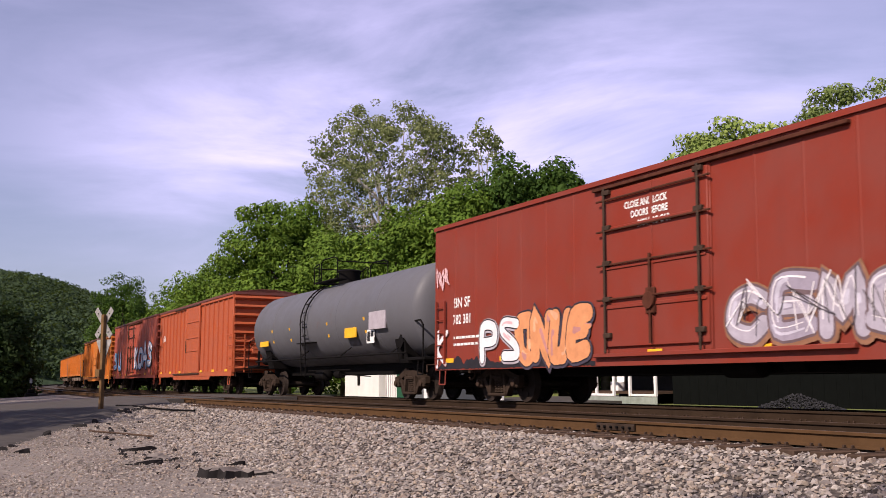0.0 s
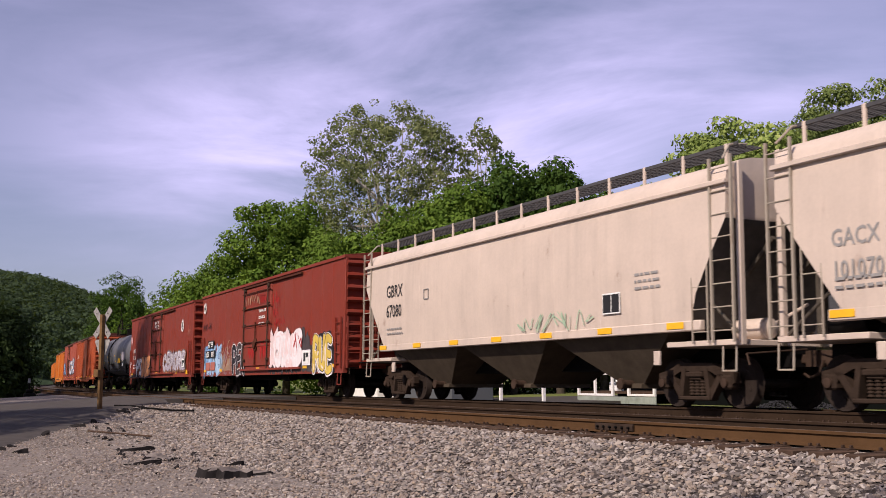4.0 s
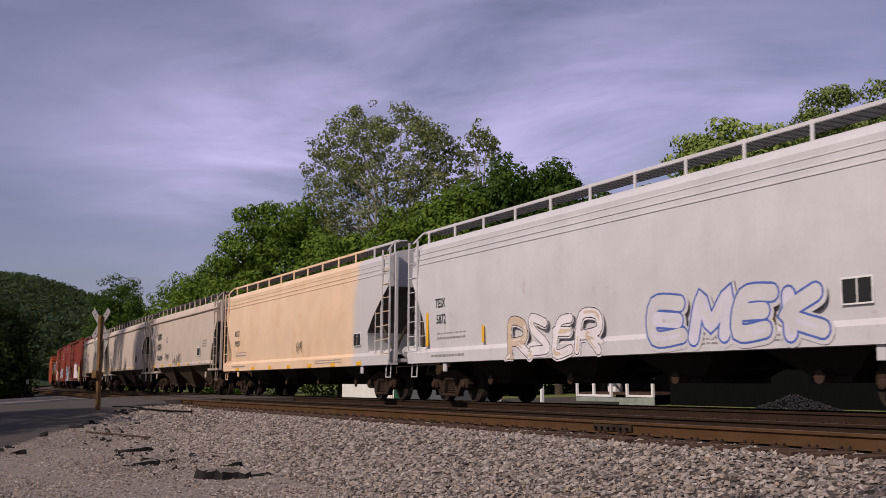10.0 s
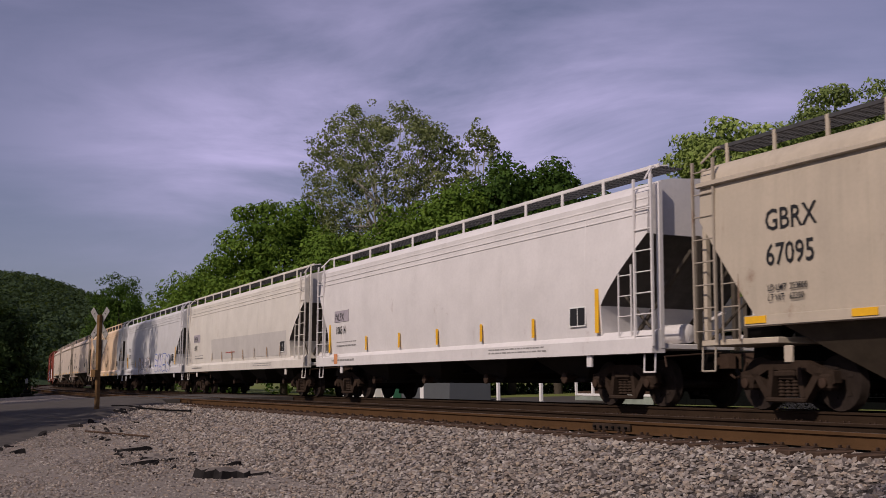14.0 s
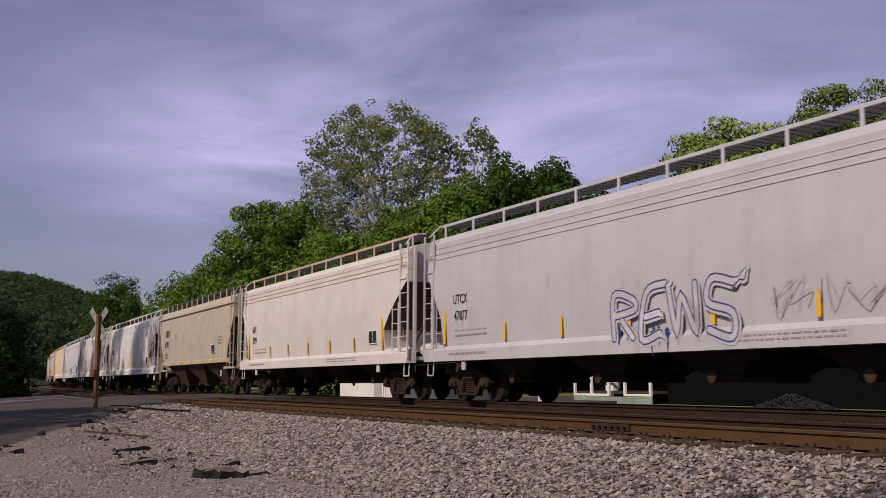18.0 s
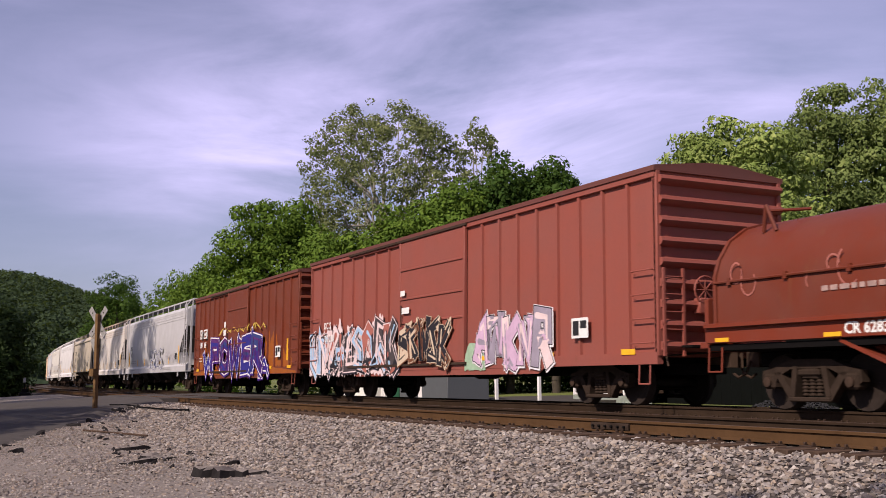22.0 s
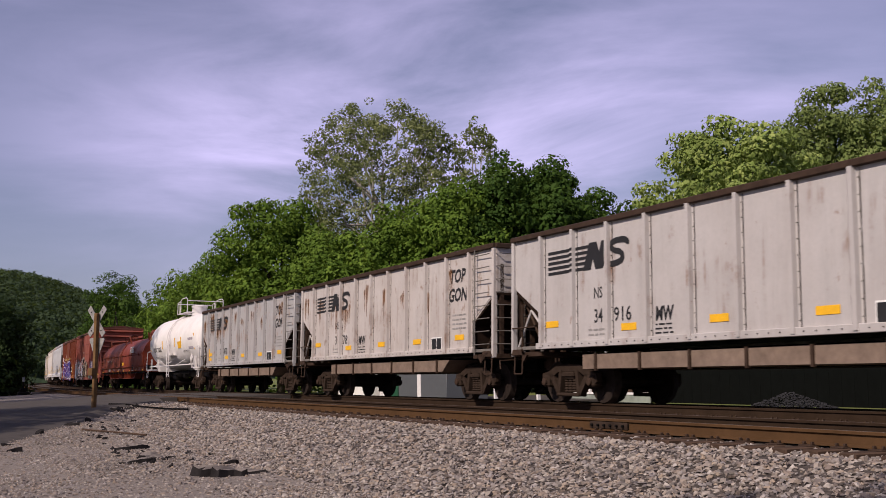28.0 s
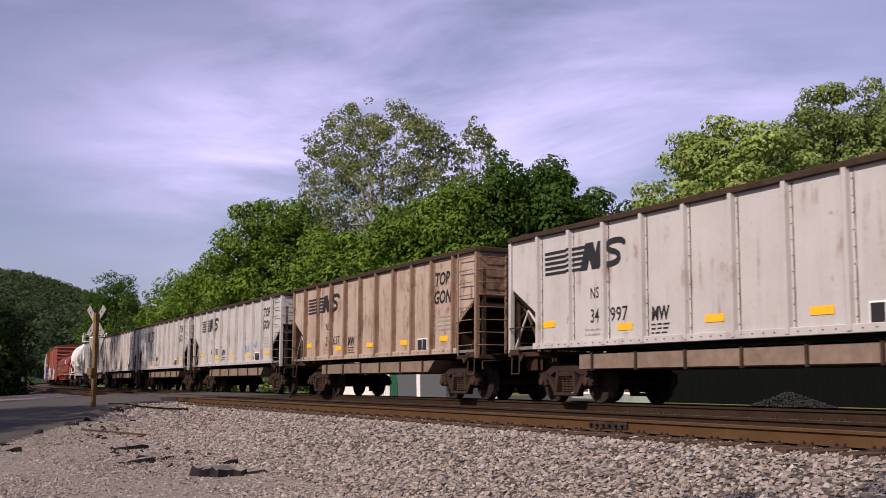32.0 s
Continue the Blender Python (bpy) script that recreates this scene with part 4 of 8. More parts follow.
def truck_meshes():
    R = 0.457
    wheel = M()
    for s in (-1, 1):
        prof = [(s * 0.80, 0.10), (s * 0.80, 0.40), (s * 0.815, 0.445), (s * 0.80, R), (s * 0.70, R + 0.012), (s * 0.68, R + 0.03), (s * 0.665, R + 0.025), (s * 0.66, 0.40), (s * 0.70, 0.36), (s * 0.70, 0.12)]
        if s < 0:
            prof = prof[::-1]
        wheel.lathe(prof, (0, 0, 0), "y", 24)
        for i in range(5):      # cast marks that show the turning
            a = 2 * math.pi * i / 5
            wheel.box(0.26 * math.cos(a) - 0.03, 0.26 * math.cos(a) + 0.03, s * 0.80 - 0.012, s * 0.80 + 0.012, 0.26 * math.sin(a) - 0.05, 0.26 * math.sin(a) + 0.05)
    wheel.lathe([(-1.14, 0.075), (-0.8, 0.085), (0.8, 0.085), (1.14, 0.075)], (0, 0, 0), "y", 12)
    cap = M().lathe([(0.0, 0.085), (0.06, 0.085), (0.07, 0.05)], (0, 0, 0), "y", 10)
    frame_m = M()
    # side frame seen from the side: arch over the journals and a deep middle with openings
    up = [(-1.08, 0.46), (-1.06, 0.64), (-0.80, 0.68), (-0.45, 0.80), (0.45, 0.80), (0.80, 0.68), (1.06, 0.64), (1.08, 0.46), (0.98, 0.40), (0.80, 0.40), (0.76, 0.53), (0.48, 0.62), (-0.48, 0.62), (-0.76, 0.53), (-0.80, 0.40), (-0.98, 0.40)]
    a, b = -0.075, 0.075
    half = [(-1.08, 0.46), (-1.06, 0.64), (-0.80, 0.69), (-0.45, 0.82), (0.0, 0.83), (0.0, 0.68), (-0.42, 0.67), (-0.72, 0.54), (-0.78, 0.40), (-0.98, 0.40)]
    frame_m.prism(half, a, b, "y")
    frame_m.prism([(-x, z) for x, z in half[::-1]], a, b, "y")
    for s in (-1, 1):
        leg = [(s * 0.80, 0.62), (s * 0.66, 0.64), (s * 0.34, 0.24), (s * 0.34, 0.16), (s * 0.44, 0.15)]
        frame_m.prism(leg if s > 0 else leg[::-1], a, b, "y")
        col = [(s * 0.34, 0.20), (s * 0.44, 0.24), (s * 0.36, 0.72), (s * 0.25, 0.72)]
        frame_m.prism(col if s < 0 else col[::-1], a - 0.01, b + 0.01, "y")
        frame_m.box(s * 0.89 - 0.13, s * 0.89 + 0.13, -0.12, 0.12, 0.34, 0.60, 0.04)
    frame_m.box(-0.44, 0.44, -0.12, 0.12, 0.14, 0.22, 0.02)
    frame_m.box(-0.24, 0.24, -0.11, 0.11, 0.56, 0.66, 0.02)
    prof = []
    for i in range(6):
        z = 0.23 + i * 0.056
        prof += [(z, 0.046), (z + 0.014, 0.062), (z + 0.03, 0.062), (z + 0.044, 0.046)]
    spring = M().lathe(prof, (0, 0, 0), "z", 8)
    bol = M().box(-0.19, 0.19, -1.1, 1.1, 0.50, 0.72, 0.03).box(-0.3, 0.3, -0.35, 0.35, 0.66, 0.83, 0.03)
    for s in (-1, 1):      # brake beams and rigging
        bol.rod((s * 0.45, -0.7, 0.34), (s * 0.45, 0.7, 0.34), 0.04)
        bol.rod((s * 0.45, 0, 0.34), (s * 0.2, 0.2, 0.6), 0.03)
    return (mesh_of("wheelset", wheel, WHEEL), mesh_of("bearing_cap", cap, STEEL), mesh_of("side_frame", frame_m, FRAME, 30),
            mesh_of("spring", spring, FRAME), mesh_of("bolster", bol, FRAME))


WHEELSET, CAP, SIDE_FRAME, SPRINGS, BOLSTER = truck_meshes()
WHEELS = []


def truck(car, x, wb=0.89):
    t = part("truck", BOLSTER, None, car, "rusty cast steel truck with two axles")
    t.matrix_basis = pose(x, 0, 0)
    for s in (-1, 1):
        w = part("wheelset", WHEELSET, None, t)
        w.matrix_basis = pose(s * wb, 0, 0.457)
        WHEELS.append((w, s * wb))
        f = part("side_frame", SIDE_FRAME, None, t)
        f.matrix_basis = pose(0, s * 1.03, 0)
        for k in (-0.15, 0.0, 0.15):
            g = part("spring", SPRINGS, None, t)
            g.matrix_basis = pose(k, s * 1.03, 0)
        for e in (-1, 1):
            c = part("bearing_cap", CAP, None, t)
            c.matrix_basis = pose(s * wb, e * 1.13, 0.457, 0, 0, 0 if e > 0 else 180)


def coupler_mesh():
    m = M()
    m.box(-0.55, 0.02, -0.08, 0.08, 0.80, 0.96, 0.02)
    m.prism([(0.0, -0.13), (0.30, -0.17), (0.36, -0.05), (0.26, 0.0), (0.34, 0.10), (0.20, 0.17), (0.0, 0.10)], 0.74, 1.02, "z")
    m.path([(0.1, 0.22, 0.85), (0.2, 0.24, 0.62), (0.45, 0.2, 0.55), (0.62, 0.16, 0.62)], 0.025)
    m.rod((-0.1, 0.0, 1.05), (-0.1, -1.35, 0.95), 0.018)
    m.path([(-0.1, -1.35, 0.95), (0.02, -1.4, 0.75)], 0.018)
    return mesh_of("coupler", m, STEEL)


COUPLER = coupler_mesh()


def gear(car, half, bol):
    """Two trucks and two couplers for a car of a half-length and a bolster distance."""
    truck(car, -bol)
    truck(car, bol)
    for s in (-1, 1):
        c = part("coupler", COUPLER, None, car)
        c.matrix_basis = pose(s * half, 0, 0, 0, 0, 0 if s > 0 else 180)


def ladder_m(x, y, z0, z1, w=0.42, rungs=7, r=0.016, side="x", post=0.025):
    """Two stiles and rungs; side says along which axis it is wide."""
    m = M()
    ex, ey = (w / 2, 0) if side == "x" else (0, w / 2)
    for s in (-1, 1):
        m.box(x + s * ex - post, x + s * ex + post, y + s * ey - post, y + s * ey + post, z0, z1)
    for i in range(rungs):
        z = z0 + (z1 - z0) * (i + 0.5) / rungs
        m.rod((x - ex, y - ey, z), (x + ex, y + ey, z), r)
    return m


def ladder(name, car, mat, x, y, z0, z1, w=0.42, rungs=7, r=0.016, side="x", post=0.025):
    """A ladder whose rungs are parts of their own."""
    ob = part(name, ladder_m(x, y, z0, z1, w, 0, r, side, post), mat, car)
    ex, ey = (w / 2 - post, 0) if side == "x" else (0, w / 2 - post)
    me = mesh_of("rung", M().rod((-ex, -ey, 0), (ex, ey, 0), r), mat)
    for i in range(rungs):
        part("rung", me, None, ob).location = (x, y, z0 + (z1 - z0) * (i + 0.5) / rungs)
    return ob


def stirrup(car, x, mat, y=-1.5, z=1.0):
    m = M().path([(x - 0.17, y, z), (x - 0.17, y - 0.02, z - 0.42), (x + 0.17, y - 0.02, z - 0.42), (x + 0.17, y, z)], 0.018)
    return part("stirrup_step", m, mat, car)


def brake_gear(car, x, mat):
    """Air reservoir, cylinder and pipes under the floor or on the end platform."""
    m = M()
    m.lathe([(-0.5, 0.12), (-0.45, 0.2), (0.45, 0.2), (0.5, 0.12)], (x, -0.7, 0.75), "x", 12)
    m.lathe([(-0.25, 0.14), (0.25, 0.14)], (x + 1.1, -0.5, 0.78), "x", 10)
    m.path([(x - 2, -0.6, 0.92), (x + 2.4, -0.6, 0.92)], 0.025)
    m.rod((x + 1.3, -0.5, 0.78), (x + 3.0, -0.1, 0.7), 0.02)
    return part("brake_equipment", m, mat, car)


def tape(car, xs, z, mat=YELLOW, w=0.5, h=0.12, y=-1.56, upright=False):
    for x in xs:
        if upright:
            part("reflector_strip", M().box(x - h / 2, x + h / 2, y - 0.008, y, z, z + w, 0.002), mat, car)
        else:
            part("reflector_strip", M().box(x - w / 2, x + w / 2, y - 0.008, y, z, z + h, 0.002), mat, car)

# ---------------------------------------------------------------- cars


def new_car(name, label, group="cars of the passing freight train"):
    return thing(name, label, "rail car", group)


def corrugated_end(car, x, s, W, z0, z1, mat, n=9):
    """End wall with rounded horizontal ribs; s is the way it faces."""
    prof = [(0.0, z0)]
    step = (z1 - z0) / n
    for i in range(n):
        a = z0 + i * step
        prof += [(0.0, a + step * 0.20), (0.13, a + step * 0.32), (0.165, a + step * 0.46), (0.14, a + step * 0.62), (0.0, a + step * 0.74)]
    prof += [(0.0, z1)]
    pts = [(x + s * d, z) for d, z in prof] + [(x - s * 0.06, z1), (x - s * 0.06, z0)]
    m = M().prism(pts if s < 0 else pts[::-1], -W + 0.05, W - 0.05, "y")
    part("end_wall", m, mat, car)
    part("corner_post", M().box(x - 0.06, x + 0.06, -W, -W + 0.1, z0, z1, 0.01), mat, car)
    part("corner_post", M().box(x - 0.06, x + 0.06, W - 0.1, W, z0, z1, 0.01), mat, car)


def end_hand_brake(car, x, s, mat):
    m = M().lathe([(0, 0.26), (0.03, 0.28), (0.05, 0.26)], (x + s * 0.16, -0.55, 2.2), "x", 18, False)
    for i in range(4):
        a = math.pi * i / 4
        m.rod((x + s * 0.18, -0.55 - 0.26 * math.cos(a), 2.2 - 0.26 * math.sin(a)), (x + s * 0.18, -0.55 + 0.26 * math.cos(a), 2.2 + 0.26 * math.sin(a)), 0.012)
    m.box(min(x, x + s * 0.2), max(x, x + s * 0.2), -0.7, -0.4, 1.75, 2.05, 0.02)
    part("hand_brake", m, mat, car)
    m = M().box(min(x, x + s * 0.45), max(x, x + s * 0.45), -1.1, 1.1, 1.1, 1.14)
    part("end_platform", m, BLACK, car)


RUSTGEAR = plain("rusty_door_gear", (0.10, 0.035, 0.022), 0.8, 0.0, 0.5, 5)


def box_car(name, label, L, mat, posts, roof_mat, door_x, door_w, plug, H=4.59, W=1.55, sill=0.84, ends_mat=None):
    car = new_car(name, label)
    h = L / 2
    ends_mat = ends_mat or mat
    # shell
    inner = W - (0.06 if posts else 0.0)
    m = M().box(-h + 0.05, h - 0.05, -inner, inner, sill + 0.1, H - 0.02, 0.01)
    part("body", m, mat, car)
    if posts:     # deeper sill plate between the trucks
        part("fish_belly_plate", M().prism([(-h + 3.9, sill), (-h + 4.3, sill - 0.2), (h - 4.3, sill - 0.2), (h - 3.9, sill)], -W + 0.0, -W + 0.03, "y"), mat, car)
    m = M().prism([(-W - 0.01, sill - 0.05), (-W - 0.01, sill + 0.18), (-W + 0.12, sill + 0.18), (-W + 0.12, sill - 0.05)], -h, h)
    m.prism([(W + 0.01, sill - 0.05), (W - 0.12, sill - 0.05), (W - 0.12, sill + 0.18), (W + 0.01, sill + 0.18)], -h, h)
    part("side_sill", m, mat, car)
    part("underframe", M().box(-h + 0.3, h - 0.3, -0.35, 0.35, 0.62, sill, 0.02).box(-h + 0.6, h - 0.6, -W + 0.1, W - 0.1, sill - 0.04, sill + 0.1), BLACK, car)
    m = M().prism([(-W - 0.05, H - 0.10), (-W - 0.05, H), (-0.3, H + 0.13), (0.3, H + 0.13), (W + 0.05, H), (W + 0.05, H - 0.10), (W - 0.1, H - 0.10), (-W + 0.1, H - 0.10)], -h - 0.04, h + 0.04)
    nr = int(L / 1.0)
    for i in range(nr + 1):
        x = -h + i * L / nr
        m.prism([(-W - 0.03, H + 0.005), (-0.3, H + 0.155), (0.3, H + 0.155), (W + 0.03, H + 0.005)], x - 0.04, x + 0.04)
    part("roof", m, roof_mat, car)
    for s in (-1, 1):
        corrugated_end(car, s * (h - 0.02), s, W, sill + 0.1, H - 0.05, ends_mat)
    end_hand_brake(car, h, 1, mat)
    dl, dr = door_x - door_w / 2, door_x + door_w / 2
    if posts:
        spots = list(np.linspace(-h + 0.06, dl, int(round((dl + h) / 0.92)) + 1))[:-1] + list(np.linspace(dr, h - 0.06, int(round((h - dr) / 0.92)) + 1))[1:]
        for x in spots:
            part("side_post", M().prism([(x - 0.05, -inner + 0.01), (x - 0.035, -W), (x + 0.035, -W), (x + 0.05, -inner + 0.01)], sill + 0.18, H - 0.1, "z"), mat, car)
        part("top_chord", M().box(-h, h, -W - 0.02, -W + 0.1, H - 0.22, H - 0.09, 0.01), mat, car)
        d = M().box(dl, dr, -W - 0.03, -inner, sill + 0.15, H - 0.18, 0.01)
        ribs = []
        for zz in (0.34, 0.52, 0.74):
            z = sill + (H - sill) * zz
            ribs.append(M().box(dl + 0.05, dr - 0.05, -W - 0.06, -W - 0.032, z - 0.03, z + 0.03, 0.01))
        door = part("door", d, mat, car, "closed sliding steel door")
        for m in ribs:
            part("door_rib", m, mat, door)
        for x in (dl, dr):
            part("door_post", M().box(x - 0.05, x + 0.05, -W - 0.05, -W + 0.04, sill + 0.1, H - 0.12, 0.01), mat, car)
        for z in (sill + 0.06, H - 0.16):
            part("door_track", M().box(dl - door_w, dr + 0.15, -W - 0.07, -W, z, z + 0.06), STEEL, car)
        part("door_handle", M().rod((dl + 0.2, -W - 0.08, 2.0), (dl + 0.2, -W - 0.08, 2.6), 0.02), STEEL, door)
    else:
        n = int(round(L / 1.1))
        for i in range(n + 1):
            x = -h + 0.05 + i * (L - 0.1) / n
            if dl - 0.05 < x < dr + 0.05:
                continue
            part("side_seam", M().prism([(x - 0.03, -inner), (x - 0.018, -inner - 0.010), (x + 0.018, -inner - 0.010), (x + 0.03, -inner)], sill + 0.2, H - 0.12, "z"), mat, car)
        d = M().box(dl, dr, -W - 0.06, -W + 0.02, sill + 0.32, H - 0.28, 0.015)
        ribs = []
        for q in range(1, 4):
            z = sill + 0.32 + (H - 0.6 - sill) * q / 4
            ribs.append(M().box(dl + 0.06, dr - 0.06, -W - 0.085, -W - 0.062, z - 0.035, z + 0.035, 0.01))
        c = (dl + dr) / 2
        ribs.append(M().box(c - 0.04, c + 0.04, -W - 0.075, -W - 0.062, sill + 0.34, H - 0.3, 0.005))
        door = part("door", d, mat, car, "closed plug door with locking rods")
        for m in ribs:
            part("door_rib", m, mat, door)
        gearbox = M().box(c - 0.14, c + 0.14, -W - 0.13, -W - 0.06, 1.75, 2.25, 0.02).rod((c, -W - 0.12, 1.2), (c, -W - 0.12, 2.9), 0.03)
        gearbox.lathe([(-0.03, 0.16), (0.0, 0.17)], (c, -W - 0.15, 2.0), "y", 16)
        part("door_gear", gearbox, RUSTGEAR, door, "rust-stained door gear")
        for q in (0.30, 0.52, 0.74, 0.94):      # cross rods reaching past the door
            z = sill + 0.32 + (H - 0.6 - sill) * q
            part("cross_rod", M().rod((dl - 0.12, -W - 0.11, z), (dr + 0.12, -W - 0.11, z), 0.022), RUSTGEAR, door)
        for x in (dl + 0.16, dr - 0.2):
            part("locking_rod", M().rod((x, -W - 0.12, sill + 0.2), (x, -W - 0.12, H - 0.22), 0.028), STEEL, door)
        for i in range(5):
            z = sill + 0.5 + i * 0.72
            for a in (dl + 0.1, dr - 0.32):
                part("rod_bracket", M().box(a, a + 0.24, -W - 0.14, -W - 0.06, z, z + 0.1, 0.01), STEEL, door)
        part("door_track", M().box(dl - 0.3, dr + door_w, -W - 0.12, -W, sill + 0.12, sill + 0.2, 0.01), mat, car)
        part("door_track", M().box(dl - 0.3, dr + door_w, -W - 0.10, -W, H - 0.24, H - 0.17, 0.01), RUSTGEAR, car)
        for x in (dl, dr):
            part("door_post", M().box(x - 0.04, x + 0.04, -W - 0.03, -W + 0.04, sill + 0.2, H - 0.2, 0.01), mat, car)
    for x in (-h + 0.42, h - 0.42):
        if posts:
            for k in range(4):
                z = sill + 0.35 + k * 0.46
                part("grab_iron", M().path([(x - 0.32, -W + 0.01, z), (x - 0.32, -W - 0.06, z), (x + 0.32, -W - 0.06, z), (x + 0.32, -W + 0.01, z)], 0.014), mat, car)
        else:
            ladder("ladder", car, mat, x, -W - 0.06, sill + 0.1, sill + 1.75, 0.5, 5)
        stirrup(car, x, mat, -W + 0.02, sill)
    for s in (-1, 1):
        ladder("end_ladder", car, mat, s * (h + 0.12), -W + 0.3, sill + 0.1, sill + 1.75, 0.45, 5, side="y")
    brake_gear(car, 1.5, BLACK)
    gear(car, h + 0.1, h - 2.6)
    tape(car, [-h + 0.9 + i * (L - 1.8) / 6 for i in range(7)], sill + 0.14, w=0.45, h=0.11, y=-W - 0.02)
    return car


def hopper_half_width(z, W, style):
    """Half width of a covered hopper's side at a height."""
    if style == "round":
        t = (z - 1.2) / 3.1
        return W * (0.93 + 0.07 * math.sin(math.pi * min(max(t * 0.9 + 0.06, 0), 1)))
    return W * (0.965 + 0.035 * math.sin(math.pi * min(max((z - 1.2) / 3.2, 0), 1)))


# dark steel of the braces inside the hopper ends
DARKGEAR = plain("dark_end_steel", (0.10, 0.085, 0.07), 0.8, 0.0, 0.5, 4)
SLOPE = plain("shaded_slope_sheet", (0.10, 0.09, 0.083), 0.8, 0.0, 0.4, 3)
BOARD = plain("dull_grey_grating", (0.075, 0.075, 0.08), 0.75, 0.0, 0.3, 5)


def covered_hopper(name, label, L, mat, style, bays, board_mat, dark, H=4.25, W=1.58, sill_mat=None, top_mat=None, oval=False):
    car = new_car(name, label, "covered hoppers of the train")
    h = L / 2
    zs = 1.38 if style == "round" else 1.45
    cut_x, cut_z = (1.65, 3.30) if style == "flat" else (1.85, 3.30)
    Hc = H - 0.30          # where the side turns into the arched roof
    stations = [0.25, 0.32, 0.45, 0.65, 0.9, 1.06, 1.1, 1.3, 1.45, cut_x - 0.12, cut_x - 0.05, cut_x - 0.02, cut_x - 0.005, cut_x]
    xs = [-h + q for q in stations]
    mid = np.linspace(-h + cut_x, h - cut_x, 14)[1:-1]
    xs = xs + list(mid) + [-x for x in xs[::-1]]
    rings = []
    for x in xs:
        e = h - abs(x)
        cx = 1.1 if style == "round" and x < 0 else 1.3 if style == "flat" and x > 0 and not oval else cut_x
        t = min(max((e - 0.25) / (cx - 0.25), 0), 1)
        if t > 0.9999:
            zb = zs
        elif style == "flat" and x < 0:
            zb = cut_z + (zs - cut_z) * t
        elif style == "flat" and not oval:
            zb = cut_z + (1.75 - cut_z) * t
        elif style == "flat":      # the end sheet swings down in a quarter ellipse
            zb = 1.95 + (cut_z - 1.95) * math.sqrt(1 - t * t)
        else:
            zb = 2.0 + (cut_z - 2.0) * (1 - t) ** 0.85
        n = 7
        ring = []
        for j in range(n + 1):
            z = zb + (Hc - zb) * j / n
            ring.append((x, -hopper_half_width(z, W, style), z))
        arch = [(1.0, 0.0), (0.965, 0.17), (0.88, 0.33), (0.76, 0.41), (0.62, 0.46)]
        ring += [(x, -W * q, Hc + dz) for q, dz in arch[1:]] + [(x, 0, Hc + 0.54)] + [(x, W * q, Hc + dz) for q, dz in arch[:0:-1]]
        for j in range(n, -1, -1):
            z = zb + (Hc - zb) * j / n
            ring.append((x, hopper_half_width(z, W, style), z))
        rings.append(ring)
    m = M().loft(rings)
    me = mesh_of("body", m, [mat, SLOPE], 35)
    # faces turned downward take a darker colour that paints in their shade
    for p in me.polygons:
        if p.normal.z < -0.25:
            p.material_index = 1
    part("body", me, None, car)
    # seams between the side sheets
    for x in np.linspace(-h + 2.4, h - 2.4, 8 if style == "flat" else 5):
        pts, seams = [], M()
        for j in range(9):
            z = zs + 0.05 + (Hc - zs - 0.1) * j / 8
            pts.append((hopper_half_width(z, W, style), z))
        for (a, za), (b, zb2) in zip(pts, pts[1:]):
            seams.add([(x - 0.008, -a - 0.004, za), (x + 0.008, -a - 0.004, za), (x + 0.008, -b - 0.004, zb2), (x - 0.008, -b - 0.004, zb2),
                       (x - 0.03, -a + 0.01, za), (x + 0.03, -a + 0.01, za), (x + 0.03, -b + 0.01, zb2), (x - 0.03, -b + 0.01, zb2)],
                      [(0, 1, 2, 3), (0, 3, 7, 4), (1, 5, 6, 2)])
        part("side_seam", seams, mat, car, smooth=0)
    for s in (-1, 1):
        if style == "round":
            for dz in (0.05, -0.10, -0.24):
                q = hopper_half_width(Hc + dz, W, style)
                part("roof_rib", M().box(-h + 0.25, h - 0.25, s * q - 0.016, s * q + 0.016, Hc + dz - 0.016, Hc + dz + 0.016, 0.006), top_mat or mat, car)
            continue
        tm = M().box(-h + 0.2, h - 0.2, s * W * 1.0 - 0.05, s * W * 1.0 + 0.05, Hc - 0.05, Hc + 0.04, 0.015)
        part("top_chord", tm, top_mat or mat, car)
    # sills
    if style == "round":
        for s in (-1, 1):
            part("side_sill", M().prism([(s * 1.30, 1.02), (s * 1.60, 1.02), (s * 1.60, 1.30), (s * 1.46, 1.46), (s * 1.30, 1.46)][::s], -h + 0.1, h - 0.1), sill_mat or mat, car)
    else:
        for s in (-1, 1):
            part("side_sill", M().box(-h + 1.3, h - 1.0, s * 1.50 - 0.06, s * 1.50 + 0.06, 1.38, 1.57, 0.02), sill_mat or mat, car)
    part("center_sill", M().box(-h + 0.1, h - 0.1, -0.3, 0.3, 0.72, 1.1, 0.02), BLACK, car)
    # bays below the sill, coloured darker than the body to paint in shade
    span = (2 * h - 2 * cut_x - 0.6) / bays
    for i in range(bays):
        c = -h + cut_x + 0.3 + span * (i + 0.5)
        a, b = c - span * 0.495, c + span * 0.495
        k = 0.34 if style == "flat" else 0.40
        zl = 0.42 if style == "flat" else 0.55
        top = [(a, -1.46, zs), (b, -1.46, zs), (b, 1.46, zs), (a, 1.46, zs)]
        low = [(c - k, -0.75, zl), (c + k, -0.75, zl), (c + k, 0.75, zl), (c - k, 0.75, zl)]
        m = M().loft([low, top])
        m.box(c - k - 0.05, c + k + 0.05, -0.85, 0.85, zl - 0.07, zl + 0.03, 0.01)
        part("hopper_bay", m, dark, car)
